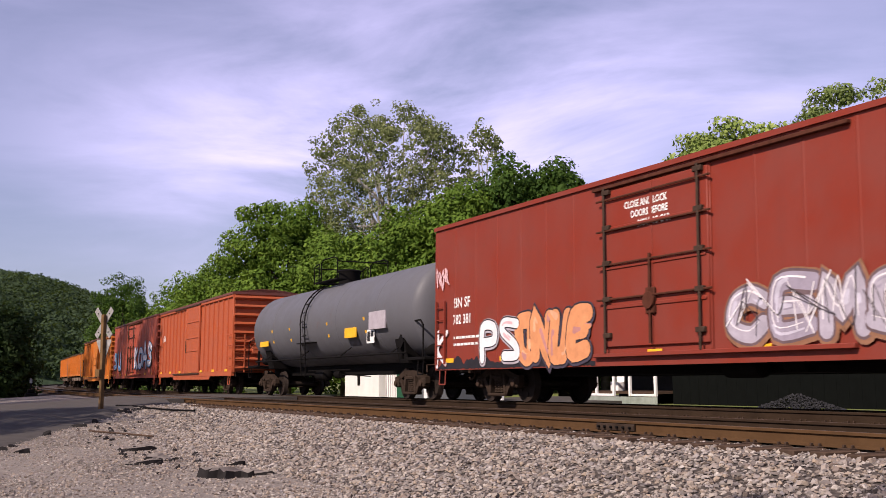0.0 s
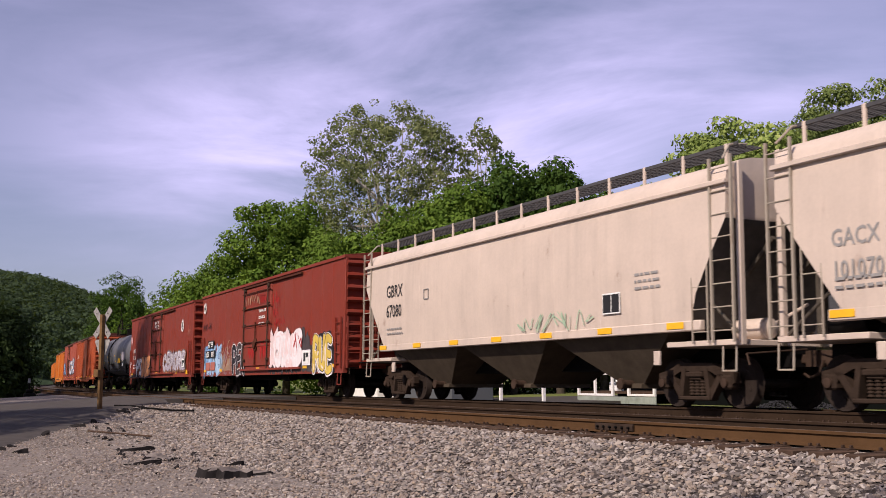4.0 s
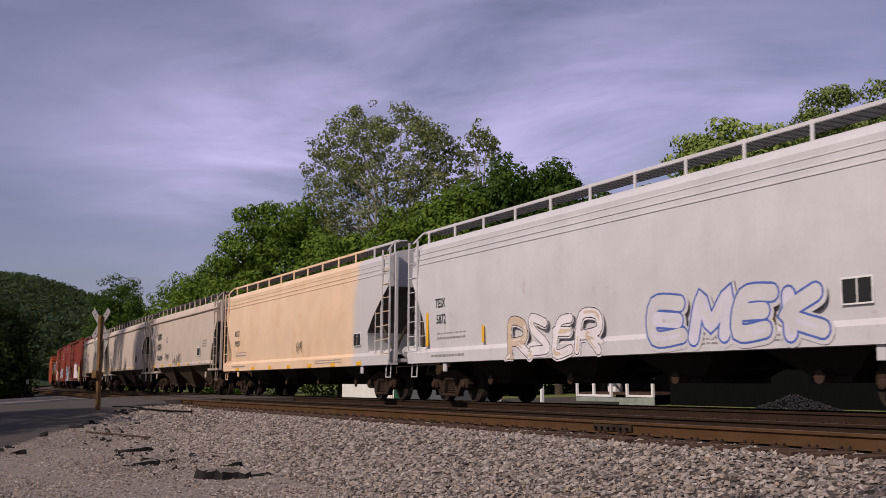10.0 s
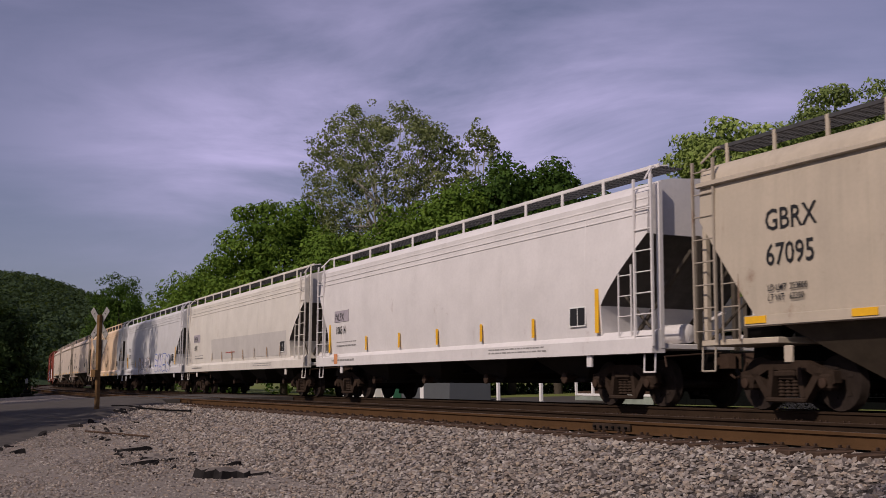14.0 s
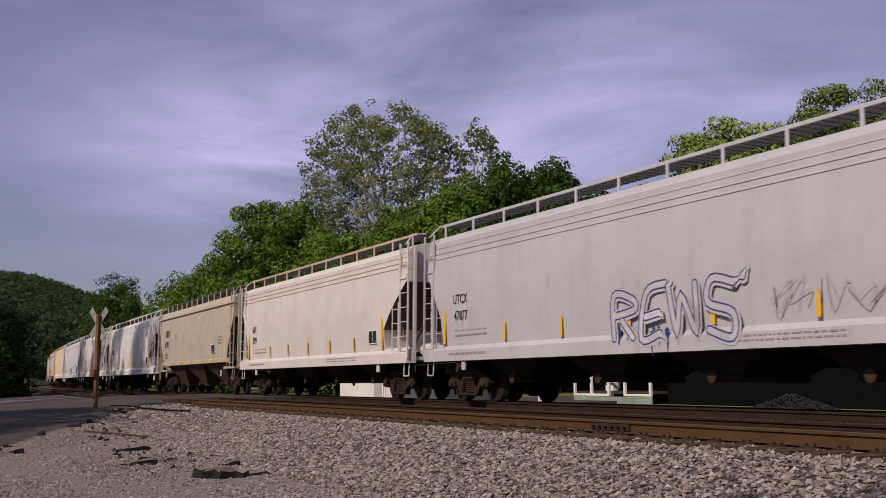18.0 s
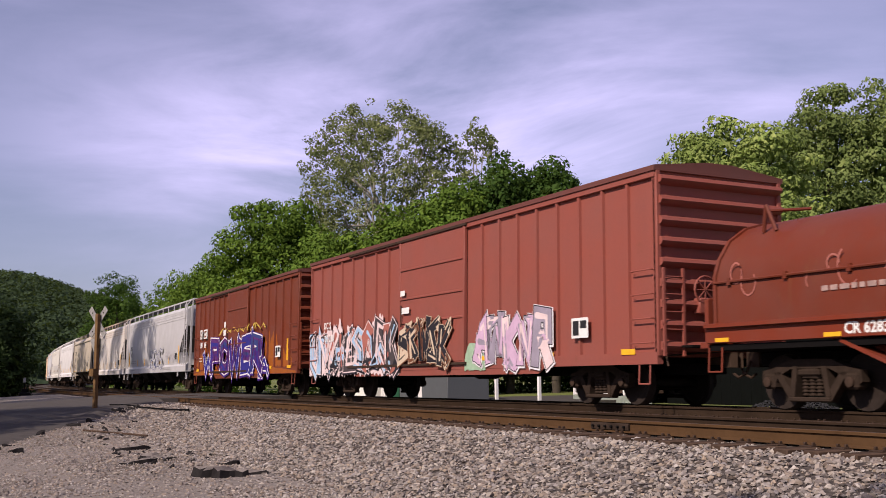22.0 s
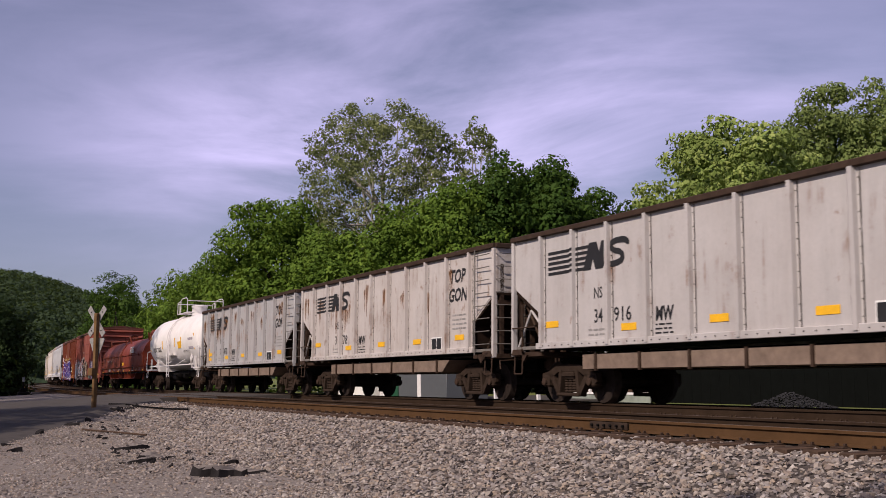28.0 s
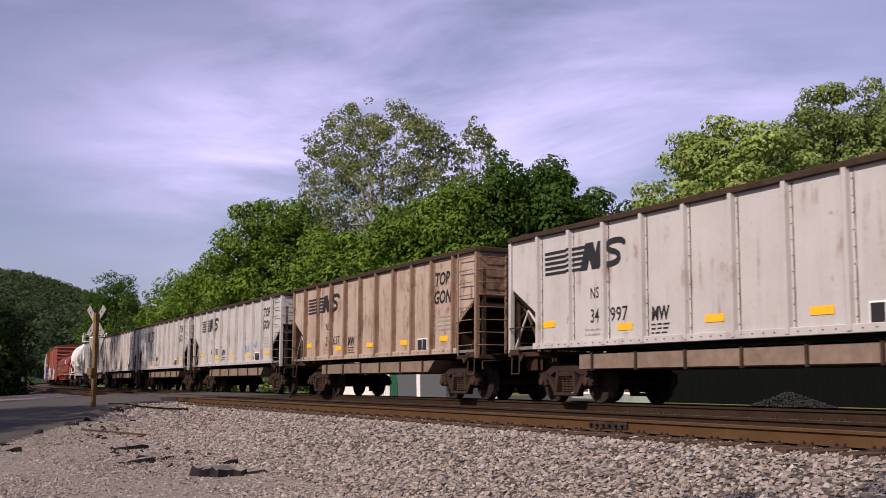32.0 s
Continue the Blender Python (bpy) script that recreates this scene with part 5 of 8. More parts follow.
        m = M().lathe([(-1.05, 0.09), (-0.75, 0.09)], (c, 0, zl + 0.02), "y", 10).lathe([(-1.1, 0.12), (-1.05, 0.12)], (c, 0, zl + 0.02), "y", 8)
        part("outlet_valve", m, STEEL, car)
    # end cage: bulkhead posts, slope braces, ladders
    for s in (-1, 1):
        x = s * (h - 0.14)
        for yy in (-1.35, 1.35):
            part("end_post", M().box(x - 0.05, x + 0.05, yy - 0.05, yy + 0.05, 1.1, H + 0.05, 0.01), sill_mat or mat, car)
        m = M()
        m.box(x - 0.05, x + 0.05, -0.5, -0.4, 1.1, 3.3).box(x - 0.05, x + 0.05, 0.4, 0.5, 1.1, 3.3)
        m.rod((s * (h - 1.9), -0.6, 1.5), (x, -0.6, 3.0), 0.05).rod((s * (h - 1.9), 0.6, 1.5), (x, 0.6, 3.0), 0.05)
        m.rod((x, -1.3, 1.2), (s * (h - 1.5), -1.2, 2.2), 0.03)
        part("end_frame", m, DARKGEAR, car)
        part("end_platform", M().box(min(x, x - s * 1.9), max(x, x - s * 1.9), -1.5, 1.5, 1.1, 1.2, 0.01), sill_mat or mat, car)
        ladder("ladder", car, board_mat, s * (h - 0.36), -W + 0.0, 1.15, H + 0.15, 0.56, 8, 0.013, "x", 0.022)
        ladder("short_ladder", car, board_mat, s * (h - 1.0), -W + 0.02, 1.15, 2.75, 0.42, 4, 0.012, "x", 0.013)
        ladder("end_ladder", car, board_mat, s * (h + 0.02), 1.0, 1.15, H + 0.1, 0.42, 9, 0.014, "y")
        part("roof_handhold", M().path([(s * (h - 0.30), -W + 0.02, H + 0.1), (s * (h - 0.42), -1.3, H + 0.40), (s * (h - 0.42), -0.9, H + 0.45)], 0.022), board_mat, car)
        stirrup(car, s * (h - 0.32), board_mat, -1.48, 1.08)
        m = M().lathe([(-0.45, 0.12), (-0.4, 0.19), (0.4, 0.19), (0.45, 0.12)], (s * (h - 0.8), -0.5, 1.42), "x", 12)
        m.rod((s * (h - 0.8), -0.3, 1.4), (s * (h - 0.6), 0.6, 1.9), 0.03)
        part("air_reservoir", m, (sill_mat or mat) if s > 0 else BLACK, car)
        part("jacking_pad", M().box(s * (h - 2.3) - 0.09, s * (h - 2.3) + 0.09, -1.55, -1.50, 0.78, 1.05, 0.01), sill_mat or mat, car)
    # running boards with open grating
    zt = H + 0.42
    for s in (-1, 1):
        m = M()
        for q in range(7):
            y = s * (0.62 + q * 0.09)
            m.box(-h + 0.35, h - 0.35, y - 0.012, y + 0.012, zt - 0.03, zt)
        for x in np.arange(-h + 0.4, h - 0.4, 0.24):
            m.box(x - 0.012, x + 0.012, s * 0.9 - 0.28, s * 0.9 + 0.28, zt - 0.032, zt - 0.002)
        part("running_board", m, BOARD, car, "dark open steel grating", smooth=0)
        m2 = M().box(-h + 0.3, h - 0.3, s * 1.2 - 0.02, s * 1.2 + 0.02, zt - 0.04, zt + 0.03, 0.005)
        part("board_edge", m2, BOARD if style == "flat" else top_mat or mat, car)
        for x in np.linspace(-h + 0.6, h - 0.6, 14 if style == "flat" else 12):
            part("board_post", M().box(x - 0.035, x + 0.035, s * 1.21 - 0.02, s * 1.21 + 0.02, Hc + 0.36, zt + 0.035, 0.006), top_mat or mat, car)
    for i in range(5):
        c = -h + 1.5 + (L - 3.0) * (i + 0.5) / 5
        part("roof_hatch", M().box(c - 1.2, c + 1.2, -0.4, 0.4, H + 0.20, H + 0.36, 0.03), mat, car)
    gear(car, h + 0.05, h - 1.75)
    return car


DARKFILM = stain("dark_film", (0.045, 0.035, 0.03))
LADDERGREY = plain("dirty_grey_steel", (0.20, 0.185, 0.17), 0.8, 0.0, 0.5, 4)
# rust colour taken near black, which paints the shade of the open ends
RUSTSLOPE = plain("shaded_slope_rust", (0.028, 0.017, 0.012), 0.85, 0.0, 0.5, 3)


def gondola(name, label, L, mat, H=3.77, W=1.53, dark=None, chord=None, post_mat=None, end_mat=None):
    car = new_car(name, label, "coal gondolas of the train")
    h = L / 2
    z0 = 1.25
    dark, chord = dark or BLACK, chord or STEEL
    # side sheets with the lower corners cut away, open top
    for s in (-1, 1):
        side = [(-h + 0.05, H - 0.08), (-h + 0.05, 2.60), (-h + 1.18, 1.95), (-h + 1.18, z0), (h - 1.18, z0), (h - 1.18, 1.95), (h - 0.05, 2.60), (h - 0.05, H - 0.08)]
        part("side_sheet", M().prism(side, s * (W - 0.08), s * (W - 0.06), "y"), mat, car)
        part("top_chord", M().box(-h, h, s * (W - 0.04) - 0.07, s * (W - 0.04) + 0.07, H - 0.12, H, 0.015), chord, car)
        part("side_sill", M().box(-h + 1.1, h - 1.1, s * (W - 0.04) - 0.05, s * (W - 0.04) + 0.05, z0 - 0.09, z0 + 0.05, 0.01), mat, car)
        for e in (-1, 1):
            part("end_sill", M().box(min(e * (h - 1.1), e * (h - 0.2)), max(e * (h - 1.1), e * (h - 0.2)), s * (W - 0.06) - 0.04, s * (W - 0.06) + 0.04, z0 - 0.09, z0 - 0.01, 0.01), LADDERGREY, car)
        n = 9
        for i in range(n + 1):
            x = -h + 1.3 + i * (L - 2.6) / n
            part("side_post", M().prism([(x - 0.10, (W - 0.065) * s), (x - 0.06, (W - 0.055) * s), (x - 0.045, (W + 0.03) * s), (x + 0.045, (W + 0.03) * s), (x + 0.06, (W - 0.055) * s), (x + 0.12, (W - 0.065) * s)], z0 - 0.05, H - 0.1, "z"), post_mat or mat, car)
        # thin dark lines along both edges of each near post
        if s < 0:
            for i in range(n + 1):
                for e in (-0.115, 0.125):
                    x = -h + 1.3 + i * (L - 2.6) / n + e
                    part("dark_edge_line", M().box(x - 0.014, x + 0.014, -W + 0.054, -W + 0.06, z0 + 0.05, H - 0.13), DARKFILM, car)
        rivets = M()
        for i in range(n):
            for k in range(5):
                x = -h + 1.4 + i * (L - 2.4) / n + k * (L - 2.4) / n / 5
                rivets.box(x - 0.01, x + 0.01, s * (W + 0.012) - 0.012, s * (W + 0.012) + 0.012, z0 - 0.026, z0 - 0.006)
        for i in range(n + 1):
            for k in range(9):
                x, z = -h + 1.3 + 0.09 + i * (L - 2.6) / n, z0 + 0.15 + k * 0.26
                rivets.box(x - 0.008, x + 0.008, s * (W - 0.06) - 0.012, s * (W - 0.06) + 0.012, z, z + 0.016)
        tagged(part("rivet_row", rivets, dark, car, smooth=0), kind="stuff")
        # slope sheets and ends
        x = s * h
        m = M().prism([(x - s * 0.06, 2.58), (x - s * 1.25, 1.85), (x - s * 1.25, 1.80), (x, 2.52), (x, 2.58)][::s], -W + 0.08, W - 0.08, "y")
        part("slope_sheet", m, RUSTSLOPE, car, "rusty slope sheet coloured near black for shade")
        part("end_wall", M().box(min(x, x - s * 0.06), max(x, x - s * 0.06), -W + 0.08, W - 0.08, 2.58, H - 0.08), end_mat or mat, car)
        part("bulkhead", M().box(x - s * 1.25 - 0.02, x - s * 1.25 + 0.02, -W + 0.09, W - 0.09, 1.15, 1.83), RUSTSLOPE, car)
        part("end_chord", M().box(x - 0.07, x + 0.07, -W + 0.04, W - 0.04, H - 0.12, H, 0.015), chord, car)
        m = M()
        for yy in (-1.3, -0.45, 0.45, 1.3):
            m.box(x - 0.05 - s * 0.05, x + 0.05 - s * 0.05, yy - 0.05, yy + 0.05, 1.05, H - 0.5)
        m.box(x - 0.05 - s * 0.05, x + 0.05 - s * 0.05, -1.4, 1.4, 2.3, 2.4).box(min(x, x - s * 1.2), max(x, x - s * 1.2), -1.45, 1.45, 1.02, 1.12)
        m.rod((x - s * 1.0, -1.2, 1.1), (x - s * 0.1, -1.2, 2.3), 0.035)
        part("end_frame", m, STEEL, car)
        part("corner_post", M().box(x - s * 0.06 - 0.05, x - s * 0.06 + 0.05, -W - 0.01, -W + 0.11, 1.02, H - 0.1, 0.012), end_mat or post_mat or mat, car)
        if s > 0:      # ladder from a stile to the corner post
            part("ladder_stile", M().rod((x - 0.92, -W - 0.03, 1.1), (x - 0.92, -W - 0.03, H - 0.1), 0.02), end_mat or LADDERGREY, car)
            for k in range(8):
                z = 1.35 + k * 0.31
                part("rung", M().path([(x - 0.92, -W - 0.03, z), (x - 0.14, -W - 0.05, z)], 0.012), end_mat or LADDERGREY, car)
        else:
            part("grab_bar", M().path([(x + 0.1, -W - 0.02, 1.66), (x + 0.16, -W - 0.05, 1.66), (x + 1.14, -W - 0.05, 1.66)], 0.016), STEEL, car)
            for a, b in (((x + 0.12, 1.15), (x + 0.75, 2.05)), ((x + 0.75, 2.05), (x + 1.1, 1.75))):
                part("brace", M().rod((a[0], -W + 0.1, a[1]), (b[0], -W + 0.1, b[1]), 0.03), mat, car)
            part("grab_bar", M().path([(x + 0.45, -W + 0.03, 1.12), (x + 0.45, -W + 0.03, 2.2)], 0.02), STEEL, car)
        for k in range(8 if s > 0 else 5):
            z = 1.35 + k * 0.31
            part("end_rung", M().path([(x + s * 0.0, -W + 0.06, z), (x + s * 0.09, -W + 0.1, z), (x + s * 0.09, -W + 0.8, z), (x + s * 0.0, -W + 0.84, z)], 0.012), end_mat or LADDERGREY, car)
        part("end_stile", M().box(x - 0.03, x + 0.03, -W + 0.8, -W + 0.86, 1.1, H - 0.1, 0.006), end_mat or LADDERGREY, car)
        part("jacking_bracket", M().prism([(x - s * 0.05, 1.05), (x - s * 0.75, 1.05), (x - s * 0.6, 0.9), (x - s * 0.5, 1.18), (x - s * 0.12, 1.18)][::-s], -W - 0.03, -W + 0.02, "y"), STEEL, car)
        stirrup(car, x - s * 0.3, STEEL, -W + 0.03, 1.05)
    end_hand_brake(car, h, 1, STEEL)
    part("floor", M().box(-h + 1.0, h - 1.0, -W + 0.08, W - 0.08, z0, z0 + 0.04), dark, car)
    m = M().prism([(-h + 2.7, 1.02), (-h + 2.7, 0.72), (h - 3.1, 0.72), (h - 2.7, 1.02)], -1.36, 1.36, "y")
    part("bottom_tub", m, plain("rusty_tub", (0.25, 0.185, 0.145), 0.8, 0.0, 0.5, 3), car)
    for x in np.linspace(-h + 3.2, h - 3.4, 6):
        part("tub_rib", M().box(x - 0.03, x + 0.03, -1.40, -1.34, 0.68, 1.04), STEEL, car)
    part("center_sill", M().box(-h + 0.1, h - 0.1, -0.3, 0.3, 0.72, 1.1, 0.02), BLACK, car)
    gear(car, h + 0.08, h - 1.75)
    return car


def shell_y(z, cz, R):
    """Depth of a tank's near side at a height."""
    return -math.sqrt(max(R * R - (z - cz) ** 2, 0.01))


def tank_car(name, label, L, mat, rail_mat, R=1.42, cz=2.62, lx=0.0):
    car = new_car(name, label, "tank cars of the train")
    h = L / 2
    t = h - 0.85
    prof = [(-t - 0.45, 0.02)]
    prof += [(-t + 0.05 - 0.50 * math.cos(a), R * math.sin(a)) for a in np.linspace(0.12, math.pi / 2, 8)]
    k = 8
    prof += [(-t + 0.05 + (2 * t - 0.1) * i / k, R) for i in range(1, k)]
    prof += [(-x, r) for x, r in prof[8::-1]]
    part("tank", M().lathe(prof, (0, 0, cz), "x", 48, False), mat, car, smooth=30)
    for x in np.linspace(-t * 0.66, t * 0.66, 4):
        bands = M().lathe([(x - 0.03, R + 0.002), (x - 0.02, R + 0.008), (x + 0.02, R + 0.008), (x + 0.03, R + 0.002)], (0, 0, cz), "x", 48, False)
        part("weld_band", bands, mat, car)
    for s in (-1, 1):
        part("saddle", M().prism([(-1.1, 1.05), (1.1, 1.05), (1.25, 1.75), (0.7, 1.35), (-0.7, 1.35), (-1.25, 1.75)], s * (h - 2.2) - 0.35, s * (h - 2.2) + 0.35), rail_mat, car)
        x = s * h
        part("end_platform", M().box(min(x, x - s * 1.3), max(x, x - s * 1.3), -1.45, 1.45, 1.1, 1.18, 0.01), rail_mat, car)
        m = M().path([(x - s * 0.1, -1.45, 1.15), (x - s * 0.1, -1.45, 2.05), (x - s * 0.3, -1.45, 2.2), (x - s * 1.4, -1.3, 2.2)], 0.025)
        m.path([(x - s * 0.1, 1.45, 1.15), (x - s * 0.1, 1.45, 2.05), (x - s * 0.3, 1.45, 2.2), (x - s * 1.4, 1.3, 2.2)], 0.025)
        part("end_handrail", m, rail_mat, car)
        stirrup(car, x - s * 0.3, rail_mat, -1.42, 1.12)
        m = M().lathe([(-0.35, 0.12), (-0.3, 0.19), (0.3, 0.19), (0.35, 0.12)], (x - s * 0.7, -0.8, 1.40), "x", 12)
        part("brake_reservoir", m, rail_mat, car)
        m = M().box(x - s * 1.55 - 0.04, x - s * 1.55 + 0.04, -1.48, -1.40, 1.15, 1.75)
        if s > 0:
            c = (x - s * 1.50, 1.62)
            m.prism([(c[0] - 0.22, c[1]), (c[0], c[1] - 0.22), (c[0] + 0.22, c[1]), (c[0], c[1] + 0.22)], -1.53, -1.49, "y")
        part("placard_holder", m, rail_mat, car)
    m = M().path([(-h + 1.2, -1.46, 1.32), (h - 1.2, -1.46, 1.32)], 0.03).path([(-h + 1.2, 1.46, 1.32), (h - 1.2, 1.46, 1.32)], 0.03)
    for x in np.linspace(-h + 2.4, h - 2.4, 4):
        m.rod((x, -1.46, 1.32), (x + 0.3, shell_y(1.62, cz, R), 1.62), 0.02)
    part("side_handrail", m, rail_mat, car)
    # ladder, following the shell
    for side in (-1,):
        m = M()
        for dx in (-0.24, 0.24):
            pts = [(dx, -1.50, 0.72)] + [(dx, -(R + 0.08) * math.cos(a) - (0.02), cz + (R + 0.08) * math.sin(a)) for a in np.linspace(-0.15, 1.12, 9)]
            m.path(pts, 0.025)
        for z in np.arange(0.85, 2.5, 0.32):
            y = -1.50
            m.rod((-0.24, y, z), (0.24, y, z), 0.016)
        for a in np.linspace(0.05, 1.1, 6):
            m.rod((-0.24, -(R + 0.1) * math.cos(a), cz + (R + 0.08) * math.sin(a)), (0.24, -(R + 0.1) * math.cos(a), cz + (R + 0.08) * math.sin(a)), 0.016)
        part("ladder", m, rail_mat, car).location.x = lx
    part("step", M().box(-0.85, 0.85, -1.50, -1.20, 1.86, 1.90), rail_mat, car).location.x = lx
    zt = cz + R
    part("dome", M().lathe([(0, 0.40), (0.45, 0.40), (0.52, 0.44), (0.56, 0.40), (0.60, 0.1)], (0.5, 0, zt - 0.08), "z", 22), rail_mat, car).location.x = lx
    part("dome_platform", M().box(-0.6, 1.8, -0.95, -0.55, zt + 0.02, zt + 0.07, 0.01).box(-0.6, 1.8, 0.55, 0.95, zt + 0.02, zt + 0.07, 0.01).box(-0.6, -0.2, -0.95, 0.95, zt + 0.02, zt + 0.07), rail_mat, car).location.x = lx
    runs = [[(-0.6, -0.95, zt + 0.6), (-0.6, 0.95, zt + 0.6)], [(1.8, -0.95, zt + 0.65), (1.8, 0.95, zt + 0.65)]]
    for y in (-0.95, 0.95):
        runs.append([(-0.6, y, zt), (-0.6, y, zt + 0.65), (-0.1, y, zt + 0.72), (-0.1, y, zt)])
        runs.append([(0.15, y, zt), (0.15, y, zt + 0.72), (0.4, y, zt + 0.82), (1.5, y, zt + 0.82), (1.8, y, zt + 0.72), (1.8, y, zt)])
    for run in runs:
        part("dome_railing", M().path(run, 0.022), rail_mat, car).location.x = lx
    part("center_sill", M().box(-h, h, -0.3, 0.3, 0.75, 1.1, 0.02), BLACK, car)
    brake_gear(car, -1.5, BLACK)
    gear(car, h + 0.05, h - 1.75)
    return car


def coil_car(name, label, L, mat, hood, hood2):
    car = new_car(name, label)
    h = L / 2
    for s in (-1, 1):
        part("side_sill", M().box(-h, h, s * 1.47 - 0.04, s * 1.47 + 0.04, 1.12, 1.40, 0.01), mat, car)
        web = [(-h + 3.0, 1.12), (-h + 4.0, 0.70), (h - 4.0, 0.70), (h - 3.0, 1.12)]
        part("side_girder", M().prism(web, s * 1.10 - 0.03, s * 1.10 + 0.03, "y"), mat, car)
        part("top_flange", M().box(-h, h, s * 1.50 - 0.09, s * 1.50 + 0.09, 1.38, 1.46, 0.01), mat, car)
        part("bottom_flange", M().prism([(-h + 3.0, 1.06), (-h + 4.0, 0.66), (h - 4.0, 0.66), (h - 3.0, 1.06), (h - 3.0, 1.12), (h - 4.0, 0.72), (-h + 4.0, 0.72), (-h + 3.0, 1.12)], s * 1.26 - 0.2, s * 1.26 + 0.2, "y"), mat, car)
        for x in np.linspace(-h + 4.0, h - 4.0, 9):
            part("girder_rib", M().prism([(s * 1.10, 0.72), (s * 1.44, 0.72), (s * 1.48, 1.12), (s * 1.10, 1.12)][::s], x - 0.02, x + 0.02), mat, car)
    part("deck", M().box(-h, h, -1.45, 1.45, 1.0, 1.1), BLACK, car)
    part("end_platform", M().box(-h - 0.3, -h, -1.4, 1.4, 1.05, 1.15), mat, car)
    part("end_platform", M().box(h, h + 0.3, -1.4, 1.4, 1.05, 1.15), mat, car)
    prof = [(-1.52, 1.46), (-1.52, 2.25), (-1.42, 2.55), (-1.18, 2.90), (-0.80, 3.15), (-0.35, 3.28), (0.35, 3.28), (0.80, 3.15), (1.18, 2.90), (1.42, 2.55), (1.52, 2.25), (1.52, 1.46)]
    for i, (a, b, mt) in enumerate(((-h + 0.25, -0.12, hood2), (0.12, h - 0.25, hood))):
        hd = part("hood", M().prism(prof, a, b), mt, car, "rounded steel cover", smooth=30)
        for x in (a + 0.03, b - 0.03):
            ring = [(p[0] * 1.02, 1.46 + (p[1] - 1.46) * 1.02) for p in prof]
            part("hood_rim", M().loft([[(x - 0.04, *q) for q in ring], [(x + 0.04, *q) for q in ring]]), mt, hd)
        m = M().path([(a, -1.55, 2.16), (b, -1.55, 2.16)], 0.025)
        for x in np.linspace(a + 0.4, b - 0.4, 7):
            m.box(x - 0.04, x + 0.04, -1.57, -1.52, 2.10, 2.22)
        part("hood_bar", m, mt, hd)
        c = (a + b) / 2
        m = M()
        for dx in (-0.35, 0.35):
            pts = [(c + dx, -0.35, 3.27)] + [(c + dx, -0.28 * math.cos(q) - 0.05, 3.5 + 0.26 * math.sin(q)) for q in np.linspace(0, math.pi, 8)] + [(c + dx, 0.25, 3.27)]
            m.path(pts, 0.06)
        m.box(c - 0.9, c + 0.9, -0.2, 0.2, 3.27, 3.36, 0.02)
        part("lifting_bracket", m, mt, hd)
        for x in (a + 0.9, b - 0.9):
            m = M().path([(x - 0.15, -1.05, 3.0), (x, -1.12, 3.45), (x + 0.15, -1.05, 3.0)], 0.035).path([(x, -1.1, 3.35), (x + 0.3, -0.4, 3.4)], 0.03)
            part("guide_horn", m, mt, hd)
    for s in (-1, 1):
        stirrup(car, s * (h - 0.2), mat, -1.48, 1.05)
        part("end_post", M().box(s * h - 0.05, s * h + 0.05, -1.5, -1.4, 1.1, 1.9).rod((s * h, -1.45, 1.9), (s * h, 1.45, 1.9), 0.025), mat, car)
    part("center_sill", M().box(-h, h, -0.3, 0.3, 0.75, 1.0, 0.02), BLACK, car)
    m = M().lathe([(-0.3, 0.15), (0.3, 0.15)], (-h + 5.0, -1.2, 0.5), "x", 12)
    part("brake_cylinder", m, STEEL, car)
    gear(car, h + 0.25, h - 2.0)
    tape(car, np.linspace(-h + 0.4, h - 0.4, 8), 1.14, w=0.35, h=0.07, y=-1.512)
    return car

# ---------------------------------------------------------------- the train
RED = paint("boxcar_red", (0.215, 0.030, 0.015), 0.1, 0.25)
RED2 = paint("boxcar_brighter_red", (0.34, 0.065, 0.036), 0.1, 0.2)
ORANGE = paint("boxcar_orange_red", (0.40, 0.085, 0.030), 0.1, 0.2)
BROWN = paint("boxcar_brown", (0.165, 0.034, 0.014), 0.2, 0.3)
PINK = paint("boxcar_faded_red", (0.275, 0.074, 0.053), 0.1, 0.2)
DARKROOF = paint("dark_roof", (0.14, 0.045, 0.035), 0.3, 0.4)
BEIGE = paint("beige_hopper", (0.585, 0.485, 0.41), 0.1, 0.5, grain=3.2)
BEIGE2 = paint("duller_beige_hopper", (0.50, 0.43, 0.34), 0.1, 0.55, grain=3.2)
PEACH = paint("peach_stained_hopper", (0.780, 0.576, 0.401), 0.5, 0.5, rust_col=(0.678, 0.429, 0.226), dirt_col=(0.723, 0.475, 0.271), grain=0.9)


def unstained_end(mt, x0, col):
    """Leaves one end of a stained car in its old colour, with a wavering border."""
    nt = mt.node_tree
    b = nt.nodes["Principled BSDF"]
    old = b.inputs["Base Color"].links[0].from_socket
    tc, sep, add = nt.nodes.new("ShaderNodeTexCoord"), nt.nodes.new("ShaderNodeSeparateXYZ"), nt.nodes.new("ShaderNodeMath")
    nt.links.new(tc.outputs["Object"], sep.inputs[0])
    add.operation = "MULTIPLY_ADD"
    add.inputs[1].default_value = 1.3
    nt.links.new(noise_of(nt, 0.7, 4), add.inputs[0])
    nt.links.new(sep.outputs["X"], add.inputs[2])
    mr = nt.nodes.new("ShaderNodeMapRange")
    mr.inputs["From Min"].default_value, mr.inputs["From Max"].default_value = x0 + 0.3, x0 + 0.8
    nt.links.new(add.outputs[0], mr.inputs["Value"])
    nt.links.new(mixed(nt, mr.outputs[0], old, col), b.inputs["Base Color"])


